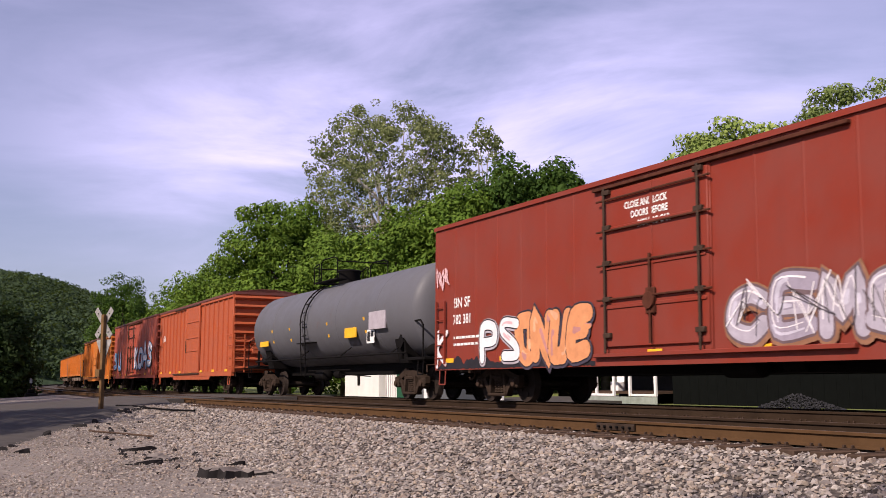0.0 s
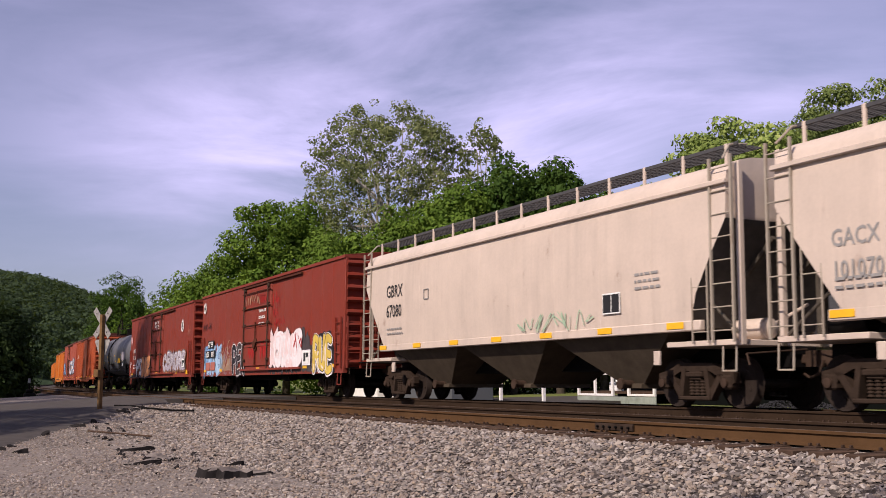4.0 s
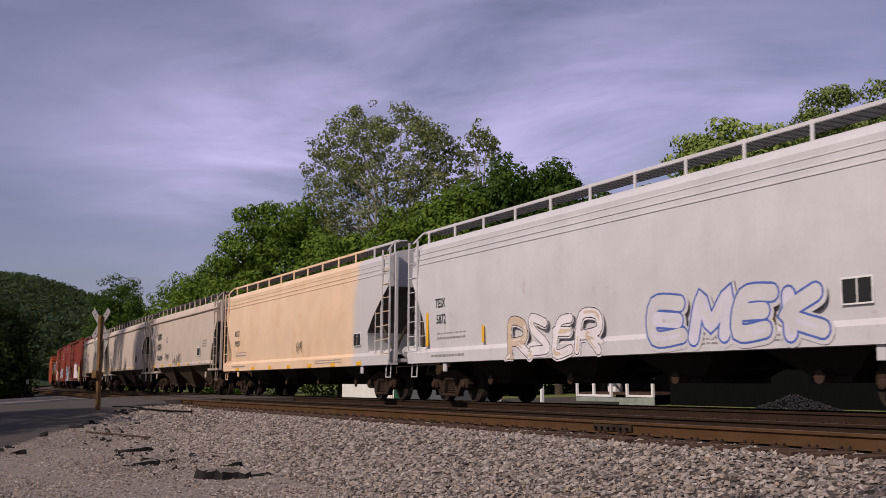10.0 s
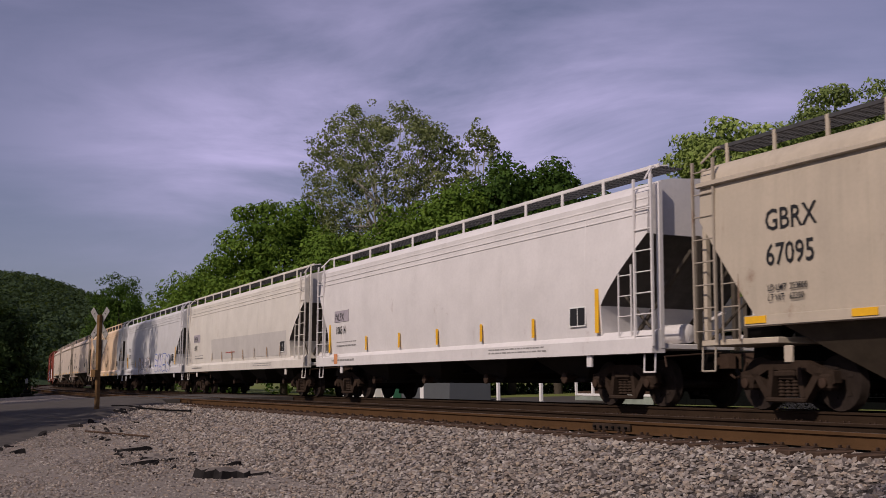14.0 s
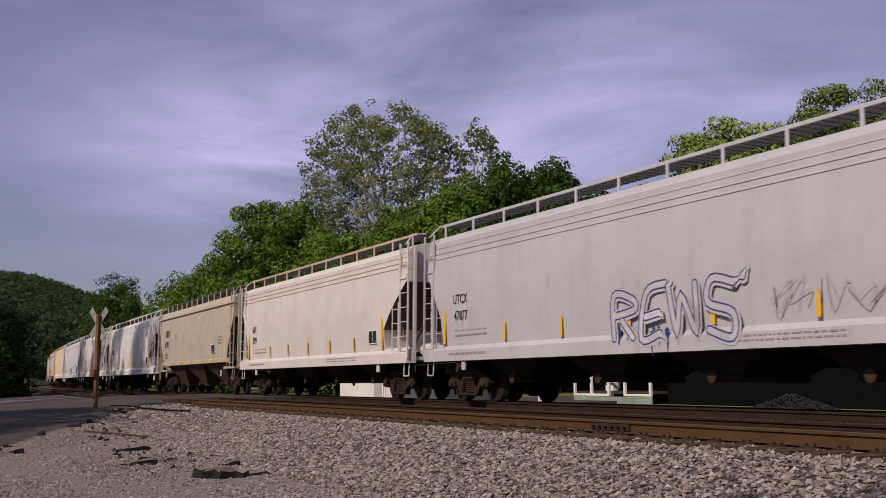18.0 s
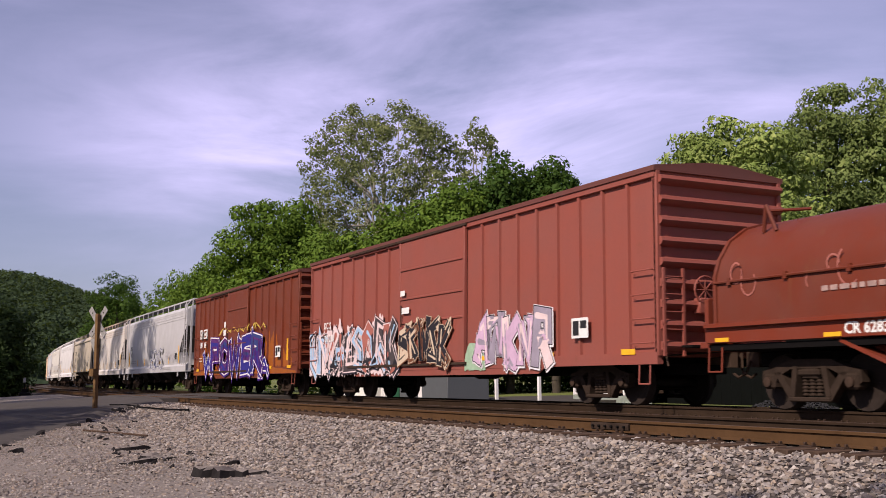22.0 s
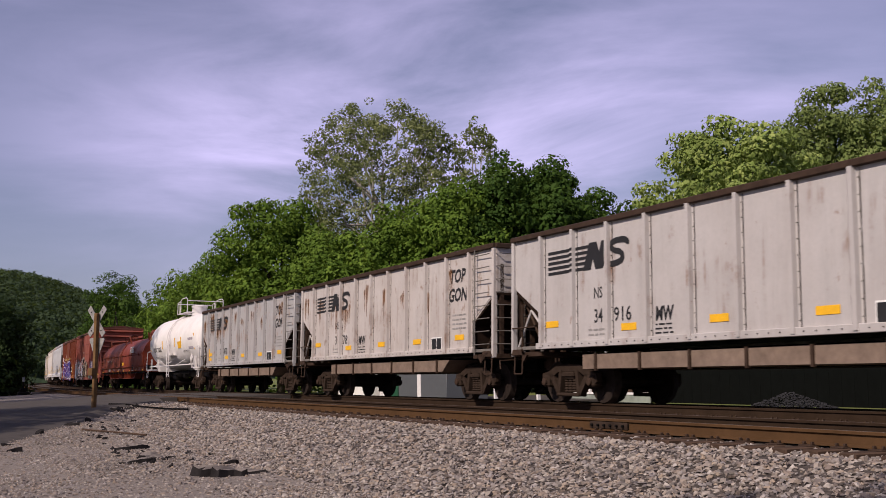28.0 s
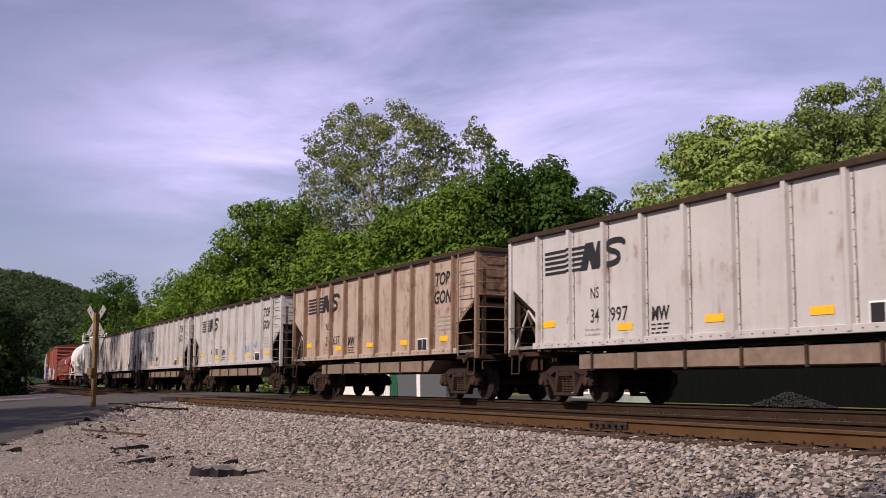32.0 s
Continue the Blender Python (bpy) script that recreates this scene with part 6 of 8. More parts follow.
unstained_end(PEACH, 6.6, (0.52, 0.51, 0.51))
PALEGREY = paint("pale_grey_hopper", (0.60, 0.59, 0.60), 0.05, 0.2)
DULLGREY = paint("dull_grey_hopper", (0.49, 0.48, 0.49), 0.05, 0.3)
CREAM = paint("off_white_hopper", (0.68, 0.64, 0.58), 0.1, 0.2)
WHITECAR = paint("white_hopper", (0.70, 0.67, 0.66), 0.05, 0.15)
RUSTWHITE = paint("rusty_white_hopper", (0.66, 0.61, 0.57), 0.3, 0.15, rust_col=(0.52, 0.33, 0.17))
GONGREY = paint("gondola_grey", (0.403, 0.403, 0.409), 0.5, 0.45, grain=4, blotch=0.35, rust_col=(0.291, 0.123, 0.034))
GONWHITE = paint("gondola_pale", (0.529, 0.494, 0.471), 0.7, 0.6, grain=4, blotch=0.42, rust_col=(0.196, 0.103, 0.057))
GONCLEAN = paint("gondola_cleaner", (0.473, 0.451, 0.440), 0.5, 0.5, grain=4, blotch=0.2, rust_col=(0.187, 0.088, 0.044))
GONTAN = paint("gondola_rust_washed", (0.432, 0.346, 0.281), 0.9, 0.7, grain=4, blotch=0.62, rust_col=(0.162, 0.076, 0.038))
RUSTPOST = paint("rusty_post", (0.24, 0.15, 0.10), 0.8, 0.6, grain=4, blotch=0.7, rust_col=(0.09, 0.045, 0.028))
TANKGREY = paint("tank_grey", (0.105, 0.105, 0.118), 0.1, 0.4)
TANKWHITE = paint("tank_white", (0.80, 0.77, 0.75), 0.05, 0.12)
ORANGECAR = paint("orange_gondola", (0.55, 0.16, 0.02), 0.2, 0.3)
COILRED = paint("coil_red", (0.185, 0.029, 0.010), 0.25, 0.3)
# two bay colours that carry the shade under the side sills
DARKBAY = plain("shaded_bay_steel", (0.03, 0.025, 0.021), 0.8, 0.0, 0.4, 3)
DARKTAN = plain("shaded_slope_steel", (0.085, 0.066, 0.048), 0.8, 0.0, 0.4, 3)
TANCAGE = paint("tan_cage", (0.36, 0.31, 0.25), 0.6, 0.4)
G_WHITE = plain("spray_white", (0.78, 0.74, 0.76), 0.7, 0, 0.2, 4)
G_BLUE = plain("spray_blue", (0.18, 0.36, 0.62), 0.7, 0, 0.3, 4)
G_PURPLE = plain("spray_purple", (0.07, 0.03, 0.22), 0.7, 0, 0.4, 3)
G_ORANGE = plain("spray_orange", (0.70, 0.30, 0.14), 0.7, 0, 0.3, 4)
G_PINK = plain("spray_pink", (0.72, 0.45, 0.47), 0.7, 0, 0.25, 4)
G_BLACK = plain("spray_black", (0.03, 0.028, 0.035), 0.7, 0, 0.3, 4)
G_GREY = plain("spray_grey", (0.42, 0.38, 0.42), 0.7, 0, 0.3, 4)
G_RED = plain("spray_red", (0.42, 0.03, 0.03), 0.7, 0, 0.3, 4)
G_YELLOW = plain("spray_yellow", (0.66, 0.48, 0.10), 0.7, 0, 0.3, 4)
G_LAV = plain("spray_lavender", (0.34, 0.30, 0.37), 0.7, 0, 0.3, 4)
G_SILVER = plain("spray_silver", (0.45, 0.41, 0.48), 0.7, 0, 0.4, 2.5)
G_DIM = plain("spray_dim_grey", (0.085, 0.07, 0.075), 0.75, 0, 0.4, 3)
G_TAN = plain("spray_tan", (0.42, 0.27, 0.18), 0.75, 0, 0.4, 3)
G_PALEBLUE = plain("spray_pale_blue", (0.38, 0.55, 0.75), 0.7, 0, 0.3, 4)
G_PINKW = plain("spray_pinkish_white", (0.78, 0.62, 0.62), 0.7, 0, 0.25, 3)
G_PEACH = plain("spray_peach", (0.74, 0.40, 0.24), 0.7, 0, 0.3, 4)
G_PINKM = plain("spray_mauve", (0.52, 0.24, 0.22), 0.7, 0, 0.3, 4)
G_SLATE = plain("spray_slate", (0.07, 0.06, 0.085), 0.75, 0, 0.3, 4)
G_CREAMDIM = plain("spray_dull_cream", (0.48, 0.38, 0.26), 0.7, 0, 0.3, 4)
G_FADED = plain("faded_pale_mark", (0.50, 0.34, 0.30), 0.75, 0, 0.6, 7)
G_RUSTY = plain("spray_rusty_brown", (0.20, 0.085, 0.05), 0.75, 0, 0.3, 4)
G_MAUVE = plain("spray_dull_mauve", (0.16, 0.11, 0.12), 0.75, 0, 0.4, 3)
G_TANDIM = plain("spray_dull_tan", (0.30, 0.15, 0.09), 0.75, 0, 0.4, 3)
G_PALELAV = plain("spray_pale_lavender", (0.56, 0.53, 0.62), 0.7, 0, 0.3, 4)
G_PINK2 = plain("faded_stencil_red", (0.42, 0.15, 0.12), 0.7, 0, 0.25, 4)
G_CREAMY = plain("spray_cream", (0.64, 0.51, 0.38), 0.7, 0, 0.25, 4)
G_BLUE2 = plain("spray_royal_blue", (0.04, 0.035, 0.24), 0.7, 0, 0.3, 3)
G_PINKL = plain("spray_lilac", (0.62, 0.42, 0.58), 0.7, 0, 0.25, 3)
G_VIOLET = plain("spray_violet", (0.12, 0.035, 0.17), 0.7, 0, 0.4, 3)
G_PALEGREYB = plain("spray_pale_lilac", (0.62, 0.60, 0.68), 0.7, 0, 0.15, 4)
G_BLUEL = plain("spray_line_blue", (0.09, 0.15, 0.46), 0.7, 0, 0.3, 4)
G_NAVY = plain("spray_navy", (0.045, 0.06, 0.20), 0.7, 0, 0.3, 4)

CARS = []        # (car, place of its centre along the line at the start of time)


def place(car, left, right):
    CARS.append((car, (left + right) / 2))
    return car


def stripes_mark(car, x, z, w, h, mat, y):
    """Railway mark as plain forms: level bars that run into two bold shapes."""
    m = M()
    n = 5
    for i in range(n):
        a = z + h * (i + 0.1) / n
        q = 0.50 + 0.02 * i
        m.prism([(x, a), (x + w * q, a), (x + w * (q + 0.01), a + h / n * 0.55), (x, a + h / n * 0.55)], y - 0.006, y, "y")
    at = lambda pts: [(x + w * p, z + h * q) for p, q in pts]
    m.prism(at([(.46, 0), (.55, 0), (.625, 1), (.535, 1)]), y - 0.007, y, "y")
    m.prism(at([(.535, 1), (.625, 1), (.70, 0), (.61, 0)]), y - 0.0075, y, "y")
    m.prism(at([(.61, 0), (.70, 0), (.775, 1), (.685, 1)]), y - 0.007, y, "y")
    ribbon(m, rounded(at([(.985, .80), (.95, .91), (.83, .91), (.78, .76), (.82, .58), (.92, .46), (.93, .20), (.86, .09), (.74, .09), (.705, .20)])), 0.105 * h, y - 0.008)
    return part("railway_mark", m, mat, car)


def ring_mark(car, x, z, r, y):
    part("round_mark", M().lathe([(-0.006, r), (0, r)], (x, y, z), "y", 28), WHITE, car)
    m = M()
    for q in (0.93, 0.62):
        ribbon(m, [(x + r * q * math.cos(a), z + r * q * math.sin(a)) for a in np.linspace(0, 6.2832, 29)], r * 0.025, y - 0.0085)
    part("round_mark_ring", m, G_PINK2, car, smooth=0)
    k = r * 0.56
    for sx, sz in ((-1, 0), (1, 0), (0, -1), (0, 1)):       # four flared arms
        wide, slim = r * 0.24, r * 0.07
        if sx:
            pts = [(x + sx * k * 0.12, z - slim), (x + sx * k, z - wide), (x + sx * k, z + wide), (x + sx * k * 0.12, z + slim)]
        else:
            pts = [(x - slim, z + sz * k * 0.12), (x - wide, z + sz * k), (x + wide, z + sz * k), (x + slim, z + sz * k * 0.12)]
        part("round_mark_arm", M().prism(pts, y - 0.012, y - 0.007, "y"), DARKTXT, car)


def rust_run(car, x0, x1, z, fall, mat, y, seed, n=12):
    """Rust that has run down a side sheet in narrow tongues."""
    rng = random.Random(seed)
    m = M()
    for i in range(n):
        x, w, d = rng.uniform(x0, x1), rng.uniform(0.02, 0.09), fall * rng.uniform(0.25, 1.0)
        top = z + rng.uniform(-0.12, 0.06)
        pts = [(x + rng.uniform(-.012, .012), top - d * k / 5) for k in range(6)]
        ribbon(m, pts, w, y - 0.001 - i * 0.0002, taper=0.85)
    return part("rust_stain", m, mat, car, "orange-brown rust run", smooth=0)


def data_panel(car, x, z, y, dark=True):
    panel(car, x, x + 0.62, z, z + 0.42, WHITE, y, "consolidated_stencil")
    for a, b, c in ((0.03, 0.30, 0.03), (0.33, 0.59, 0.03)) if dark else ((0.06, 0.28, 0.06), (0.33, 0.56, 0.2)):
        part("stencil_box", M().box(x + a, x + b, y - 0.011, y - 0.007, z + c, z + 0.42 - c if dark else z + 0.36), DARKTXT, car)


def build_train():
    # leading orange cars, far off
    for l, r in ((143.5, 126.5), (125.2, 108.5)):
        c = gondola("gondola", "bright orange steel gondola far along the line", l - r, ORANGECAR, H=3.3)
        place(c, l, r)
    c = box_car("boxcar", "dull orange boxcar seen far along the line", 20.0, ORANGECAR, True, DARKROOF, 0, 3.0, False, H=4.1)
    place(c, 106.4, 86.0)
    c = box_car("boxcar", "red boxcar with pale graffiti and a white roof end", 17.6, RED2, False, DARKROOF, -0.3, 2.6, False, H=4.5)
    spray(c, -8.4, -4.5, 1.3, 2.7, [G_WHITE, G_BLUE], G_GREY, G_BLACK, -1.60, 3, "SU")
    spray(c, 1.0, 8.0, 1.3, 2.9, [G_WHITE, G_WHITE, G_GREY], G_BLUE, G_BLACK, -1.60, 4, "KOAS")
    place(c, 84.0, 66.3)
    c = box_car("boxcar", "bright orange-red boxcar with outside posts", 16.8, ORANGE, True, DARKROOF, 0.4, 3.0, False, H=4.45)
    letters(c, "BN", -7.2, 2.75, 0.5, WHITE, -1.57)
    place(c, 65.2, 48.4)
    # dark grey tank
    c = tank_car("tank_car", "dark grey tank car with yellow reflectors and soot stains", 17.6, TANKGREY, BLACK, R=1.48, cz=2.55, lx=-1.4)
    for x in (-5.4, -3.2, 0.9, 4.3):
        z = 2.0
        part("reflector_strip", M().prism([(shell_y(z, 2.55, 1.48) - 0.012, z), (shell_y(z + 0.5, 2.55, 1.48) - 0.012, z + 0.5), (shell_y(z + 0.5, 2.55, 1.48) + 0.01, z + 0.5), (shell_y(z, 2.55, 1.48) + 0.01, z)], x - 0.06, x + 0.06), YELLOW, c)
    part("warning_sign", M().box(2.6, 3.6, -1.47, -1.42, 1.9, 2.22, 0.005), YELLOW, c)
    part("stencil_panel", M().box(4.77, 6.08, -1.50, -1.45, 2.08, 2.62, 0.005), G_GREY, c)
    data_panel(c, 4.4, 1.68, -1.40, False)
    part("reporting_mark", M().box(-7.0, -5.9, -1.48, -1.45, 1.9, 2.1), YELLOW, c)
    place(c, 46.0, 28.6)
    # red plug-door boxcars
    c = box_car("boxcar", "brick red plug-door boxcar with orange and white graffiti", 19.2, RED, False, RED, 0.0, 3.3, True)
    letters(c, "BN SF", -8.5, 2.38, 0.36, WHITE, -1.557, 0.006)
    letters(c, "782 381", -8.55, 1.96, 0.34, WHITE, -1.557, 0.006, 0.92)
    bars(c, -8.5, 1.35, 1.4, 0.35, 2, WHITE, -1.557)
    splash(c, -9.5, -2.0, 0.80, 1.15, G_BLACK, -1.565, 31, rag=0.6)
    scrawl(c, -9.5, -8.7, 2.9, 3.5, G_PINK, -1.58, 21, 0.04, 4)
    spray(c, -9.55, -8.7, 0.85, 1.75, [G_WHITE], G_WHITE, RED, -1.585, 5, "K", "white graffiti letter", 0.01, 0.07)
    spray(c, -7.0, -4.9, 0.85, 2.0, [G_WHITE, G_WHITE, G_PINK], G_BLACK, G_GREY, -1.585, 18, "PS", "white graffiti letters", 0.03)
    spray(c, -5.3, -2.0, 0.78, 2.12, [G_ORANGE, G_ORANGE, G_PEACH, G_PINKM], G_BLACK, G_SLATE, -1.585, 6, "ONUE", "orange and pink graffiti letter", 0.03, 0.25, 1, 0.06)
    spray(c, 2.1, 8.4, 1.05, 2.25, [G_SILVER, G_SILVER, G_LAV, G_PALELAV], G_MAUVE, G_TANDIM, -1.60, 7, "CEMORE", "silver graffiti letter with brown halo", 0.045, 0.19, 0, 0.05, shine=G_WHITE)
    scrawl(c, 2.2, 8.2, 1.2, 2.2, G_WHITE, -1.615, 47, 0.016, 10)
    scrawl(c, 2.2, 8.2, 1.2, 2.2, G_DIM, -1.62, 48, 0.012, 8)
    for i, t in enumerate(("CLOSE AND LOCK", "DOORS BEFORE", "MOVING CAR")):
        letters(c, t, -0.85 + 0.22 * i, 3.86 - 0.2 * i, 0.19, WHITE, -1.62, 0.006, 0.85)
    scrawl(c, 8.35, 9.2, 2.75, 3.4, G_PINK2, -1.559, 52, 0.014, 9)
    ring_mark(c, 7.08, 3.42, 0.33, -1.58)
    data_panel(c, 7.5, 1.28, -1.64, False)
    panel(c, 8.3, 8.85, 0.92, 1.14, YELLOW, -1.585)
    place(c, 27.67, 8.45)
    c = box_car("boxcar", "brick red plug-door boxcar covered in blue and white graffiti", 19.6, RED, False, RED, -0.2, 3.8, True)
    ring_mark(c, -9.25, 3.98, 0.27, -1.58)
    for x0, x1, z0, z1 in ((-8.3, -7.85, 2.06, 2.42), (-7.75, -7.2, 2.06, 2.42), (-8.7, -7.85, 1.62, 1.96), (-7.75, -6.95, 1.62, 1.96)):
        panel(c, x0, x1, z0, z1, DARKTXT, -1.60)
    letters(c, "AT", -8.28, 2.12, 0.34, WHITE, -1.612, 0.008)
    letters(c, "SF", -7.7, 2.12, 0.34, WHITE, -1.612, 0.008)
    letters(c, "625", -8.62, 1.67, 0.34, WHITE, -1.612, 0.008)
    letters(c, "391", -7.68, 1.67, 0.34, WHITE, -1.612, 0.008)
    panel(c, -8.65, -7.9, 1.05, 1.42, G_PINK2, -1.60)
    panel(c, -7.75, -6.95, 1.05, 1.42, G_PINK2, -1.60)
    scrawl(c, -9.6, -8.7, 2.9, 3.35, G_BLACK, -1.575, 3, 0.018, 6)
    scrawl(c, -8.5, -7.9, 2.9, 3.3, G_BLACK, -1.575, 4, 0.018, 5)
    splash(c, -9.3, -5.6, 0.82, 2.2, G_PALEBLUE, -1.5545, 41, "pale blue sprayed ground", 0.4)
    spray(c, -9.2, -5.9, 0.84, 2.2, [G_BLUE, G_PALEBLUE, G_PALEBLUE, G_BLUE], G_NAVY, G_PALEBLUE, -1.568, 8, "NSKWE", "pale blue graffiti letter", 0.022, 0.2, 2, 0.08, angular=True)
    splash(c, -6.2, -3.8, 0.82, 1.7, G_TAN, -1.5545, 51, "tan sprayed ground", 0.6)
    for i, mt in enumerate((G_LAV, G_TAN, G_TAN, G_SILVER, G_CREAMDIM)):
        loops(c, -6.0, -3.9, 0.85, 1.85 + 0.12 * i, mt, -1.566 - 0.003 * i, 60 + i, 0.013, 7, "tangled pale sprayed lines")
    spray(c, -4.0, -1.7, 0.80, 2.1, [G_BLACK, G_DIM], G_WHITE, G_BLACK, -1.585, 19, "PEK", "black graffiti letter edged in white", 0.03, 0.17)
    scrawl(c, -1.4, -0.2, 1.45, 2.0, G_RED, -1.616, 20, 0.04, 9, "red sprayed tag")
    scrawl(c, 0.4, 1.4, 1.4, 2.15, G_RED, -1.616, 23, 0.04, 8, "red sprayed tag")
    scrawl(c, 0.2, 1.2, 3.55, 4.0, G_RED, -1.616, 24, 0.022, 8)
    scrawl(c, -1.9, 0.3, 3.6, 4.1, G_TAN, -1.64, 14, 0.03, 8)
    scrawl(c, 1.8, 2.9, 3.3, 4.0, G_RED, -1.557, 5, 0.016, 9)
    scrawl(c, 1.9, 2.6, 2.95, 3.35, G_RED, -1.557, 25, 0.016, 7)
    scrawl(c, 2.0, 3.4, 2.6, 2.95, G_RED, -1.557, 6, 0.016, 10)
    splash(c, 1.5, 7.0, 0.80, 2.45, G_DIM, -1.566, 32, "dark sprayed haze", 0.35)
    spray(c, 1.6, 5.6, 1.0, 2.4, [G_WHITE, G_PINKW, G_WHITE, G_WHITE], G_PINKW, G_DIM, -1.585, 10, "MOWNE", "white bubble graffiti letter", 0.03, 0.4, 3, 0.1, shine=G_PINKW)
    scrawl(c, 4.6, 5.5, 1.6, 2.35, G_RED, -1.60, 46, 0.04, 3)
    panel(c, 5.7, 6.6, 1.08, 1.62, G_WHITE, -1.60)
    data_panel(c, 5.85, 1.16, -1.612, False)
    splash(c, 6.75, 9.0, 0.80, 2.2, G_BLACK, -1.575, 33, rag=0.12)
    spray(c, 6.8, 8.9, 0.80, 2.1, [G_YELLOW, G_WHITE, G_YELLOW], G_BLACK, G_WHITE, -1.585, 11, "RUE", "yellow and white graffiti letter", 0.03, 0.2)
    for i, t in enumerate(("CLOSE AND LOCK", "DOORS BEFORE", "MOVING CAR")):
        letters(c, t, 0.12, 3.28 - 0.26 * i, 0.15, WHITE, -1.62, 0.006, 0.8)
    place(c, 6.4, -13.2)
    # beige hoppers
    def beige(mark, num, left, right, mat, seed, tx, style="flat", small=True):
        L = left - right
        h = L / 2
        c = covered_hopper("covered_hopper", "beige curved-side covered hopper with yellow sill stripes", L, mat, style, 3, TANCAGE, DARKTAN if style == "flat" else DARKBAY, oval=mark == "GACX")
        faded = mark == "GACX"
        ink, drop, size = (GREYTXT, 0.42, 0.38) if faded else (DARKTXT, 0.0, 0.50)
        letters(c, mark, -h + tx, 2.93 - drop, size, ink, -hopper_half_width(3.1, 1.58, style) - 0.010, 0.006, 0.88)
        letters(c, num, -h + tx, 2.36 - drop * 0.8, size, ink, -hopper_half_width(2.55, 1.58, style) - 0.010, 0.006, 0.88)
        if small:
            bars(c, -h + tx + 0.05, 1.82, 1.1, 0.26, 2, GREYTXT, -1.585, seed)
        m = M()
        x, z = -h + tx + 2.6, 2.72
        for a, b, e, f2 in ((x, x + 0.3, z, z + 0.02), (x, x + 0.3, z + 0.26, z + 0.28), (x, x + 0.02, z, z + 0.28), (x + 0.28, x + 0.3, z, z + 0.28)):
            m.box(a, b, -1.605, -1.59, e, f2)
        part("route_box", m, GREYTXT, c)
        data_panel(c, h - 4.0, 1.82, -1.59)
        bars(c, h - 2.9, 2.2, 0.8, 0.4, 3, GREYTXT, -1.59, seed + 1)
        tape(c, [-h + 1.6] + [-h + 1.7 + i * (L - 3.4) / 6 for i in range(1, 7)], 1.43, w=0.5, h=0.12, y=-1.567)
        place(c, left, right)
        return c
    c = beige("GBRX", "67080", -14.78, -31.79, BEIGE, 1, 1.85)
    scrawl(c, 1.0, 4.2, 1.55, 2.0, plain("spray_green", (0.35, 0.5, 0.35), 0.7), -1.585, 6, 0.02, 8)
    beige("GACX", "101070", -32.5, -50.08, BEIGE, 2, 1.45)
    c = beige("GBRX", "67039", -51.18, -68.0, BEIGE, 3, 2.55)
    scrawl(c, -5.9, -4.4, 1.75, 2.15, G_DIM, -1.59, 7, 0.03, 6)
    scrawl(c, -3.5, -2.6, 1.75, 2.15, G_DIM, -1.59, 18, 0.035, 4)
    scrawl(c, -1.4, 0.4, 1.45, 2.05, G_BLACK, -1.59, 8, 0.025, 6)
    scrawl(c, 1.6, 7.2, 1.43, 1.56, G_WHITE, -1.59, 28, 0.02, 16)

    def centre_flow(mark, num, left, right, mat, seed, sill, label, cage=None, tapes=True, plate=False, top=None):
        L = left - right
        h = L / 2
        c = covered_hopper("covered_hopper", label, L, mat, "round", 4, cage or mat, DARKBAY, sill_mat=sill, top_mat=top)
        if plate:
            panel(c, -h + 1.75, -h + 3.0, 2.42, 2.78, G_GREY, -hopper_half_width(2.6, 1.58, "round") - 0.008)
        letters(c, mark, -h + 1.8, 2.46, 0.34, DARKTXT, -hopper_half_width(2.6, 1.58, "round") - (0.018 if plate else 0.010), 0.003, 0.85)
        letters(c, num, -h + 1.85, 2.04, 0.34, DARKTXT, -hopper_half_width(2.2, 1.58, "round") - 0.010, 0.003, 0.85)
        bars(c, -h + 1.85, 1.60, 1.7, 0.24, 2, GREYTXT, -hopper_half_width(1.6, 1.58, "round") - 0.012, seed)
        bars(c, -h + 1.6, 1.12, 2.0, 0.16, 1, GREYTXT, -1.605, seed + 5)
        bars(c, h - 6.5, 1.12, 2.6, 0.16, 2, GREYTXT, -1.605, seed + 6)
        data_panel(c, h - 3.0, 1.62, -hopper_half_width(1.85, 1.58, "round") - 0.012)
        if tapes:
            tape(c, [-h + 2.0 + i * (L - 4.0) / 6 for i in range(1, 6)], 1.46, w=0.42, h=0.11, y=-1.58, upright=True)
            tape(c, [-h + 1.3, h - 1.95], 1.46, w=0.9, h=0.14, y=-1.575, upright=True)
        place(c, left, right)
        return c
    c = centre_flow("ACFX", "99071", -69.3, -88.12, PEACH, 4, PEACH, "peach-stained round-sided covered hopper", tapes=False)
    tape(c, np.linspace(-7, 7, 7), 1.03, w=0.4, h=0.12, y=-1.602)
    scrawl(c, 0.7, 1.5, 1.55, 2.0, G_BLACK, -1.565, 9, 0.014, 4)
    c = centre_flow("TEIX", "5872", -89.23, -108.11, PALEGREY, 5, PALEGREY, "pale grey round-sided covered hopper with graffiti")
    spray(c, -3.75, 0.4, 1.0, 2.0, [G_WHITE, G_WHITE, G_CREAMY], G_BLACK, G_WHITE, -1.61, 12, "RSER", "white and yellow graffiti letter", 0.02, 0.13, 3, 0.12)
    spray(c, 1.7, 6.5, 1.0, 2.15, [PALEGREY, PALEGREY, G_PALEGREYB], G_BLUEL, PALEGREY, -1.61, 13, "EMEK", "blue outline graffiti letter", 0.04, 0.22)
    c = centre_flow("WLPX", "6678", -108.93, -127.78, CREAM, 6, CREAM, "off-white round-sided covered hopper with primer patches", plate=True, tapes=False)
    zz = [1.56 + 0.1 * i for i in range(10)]
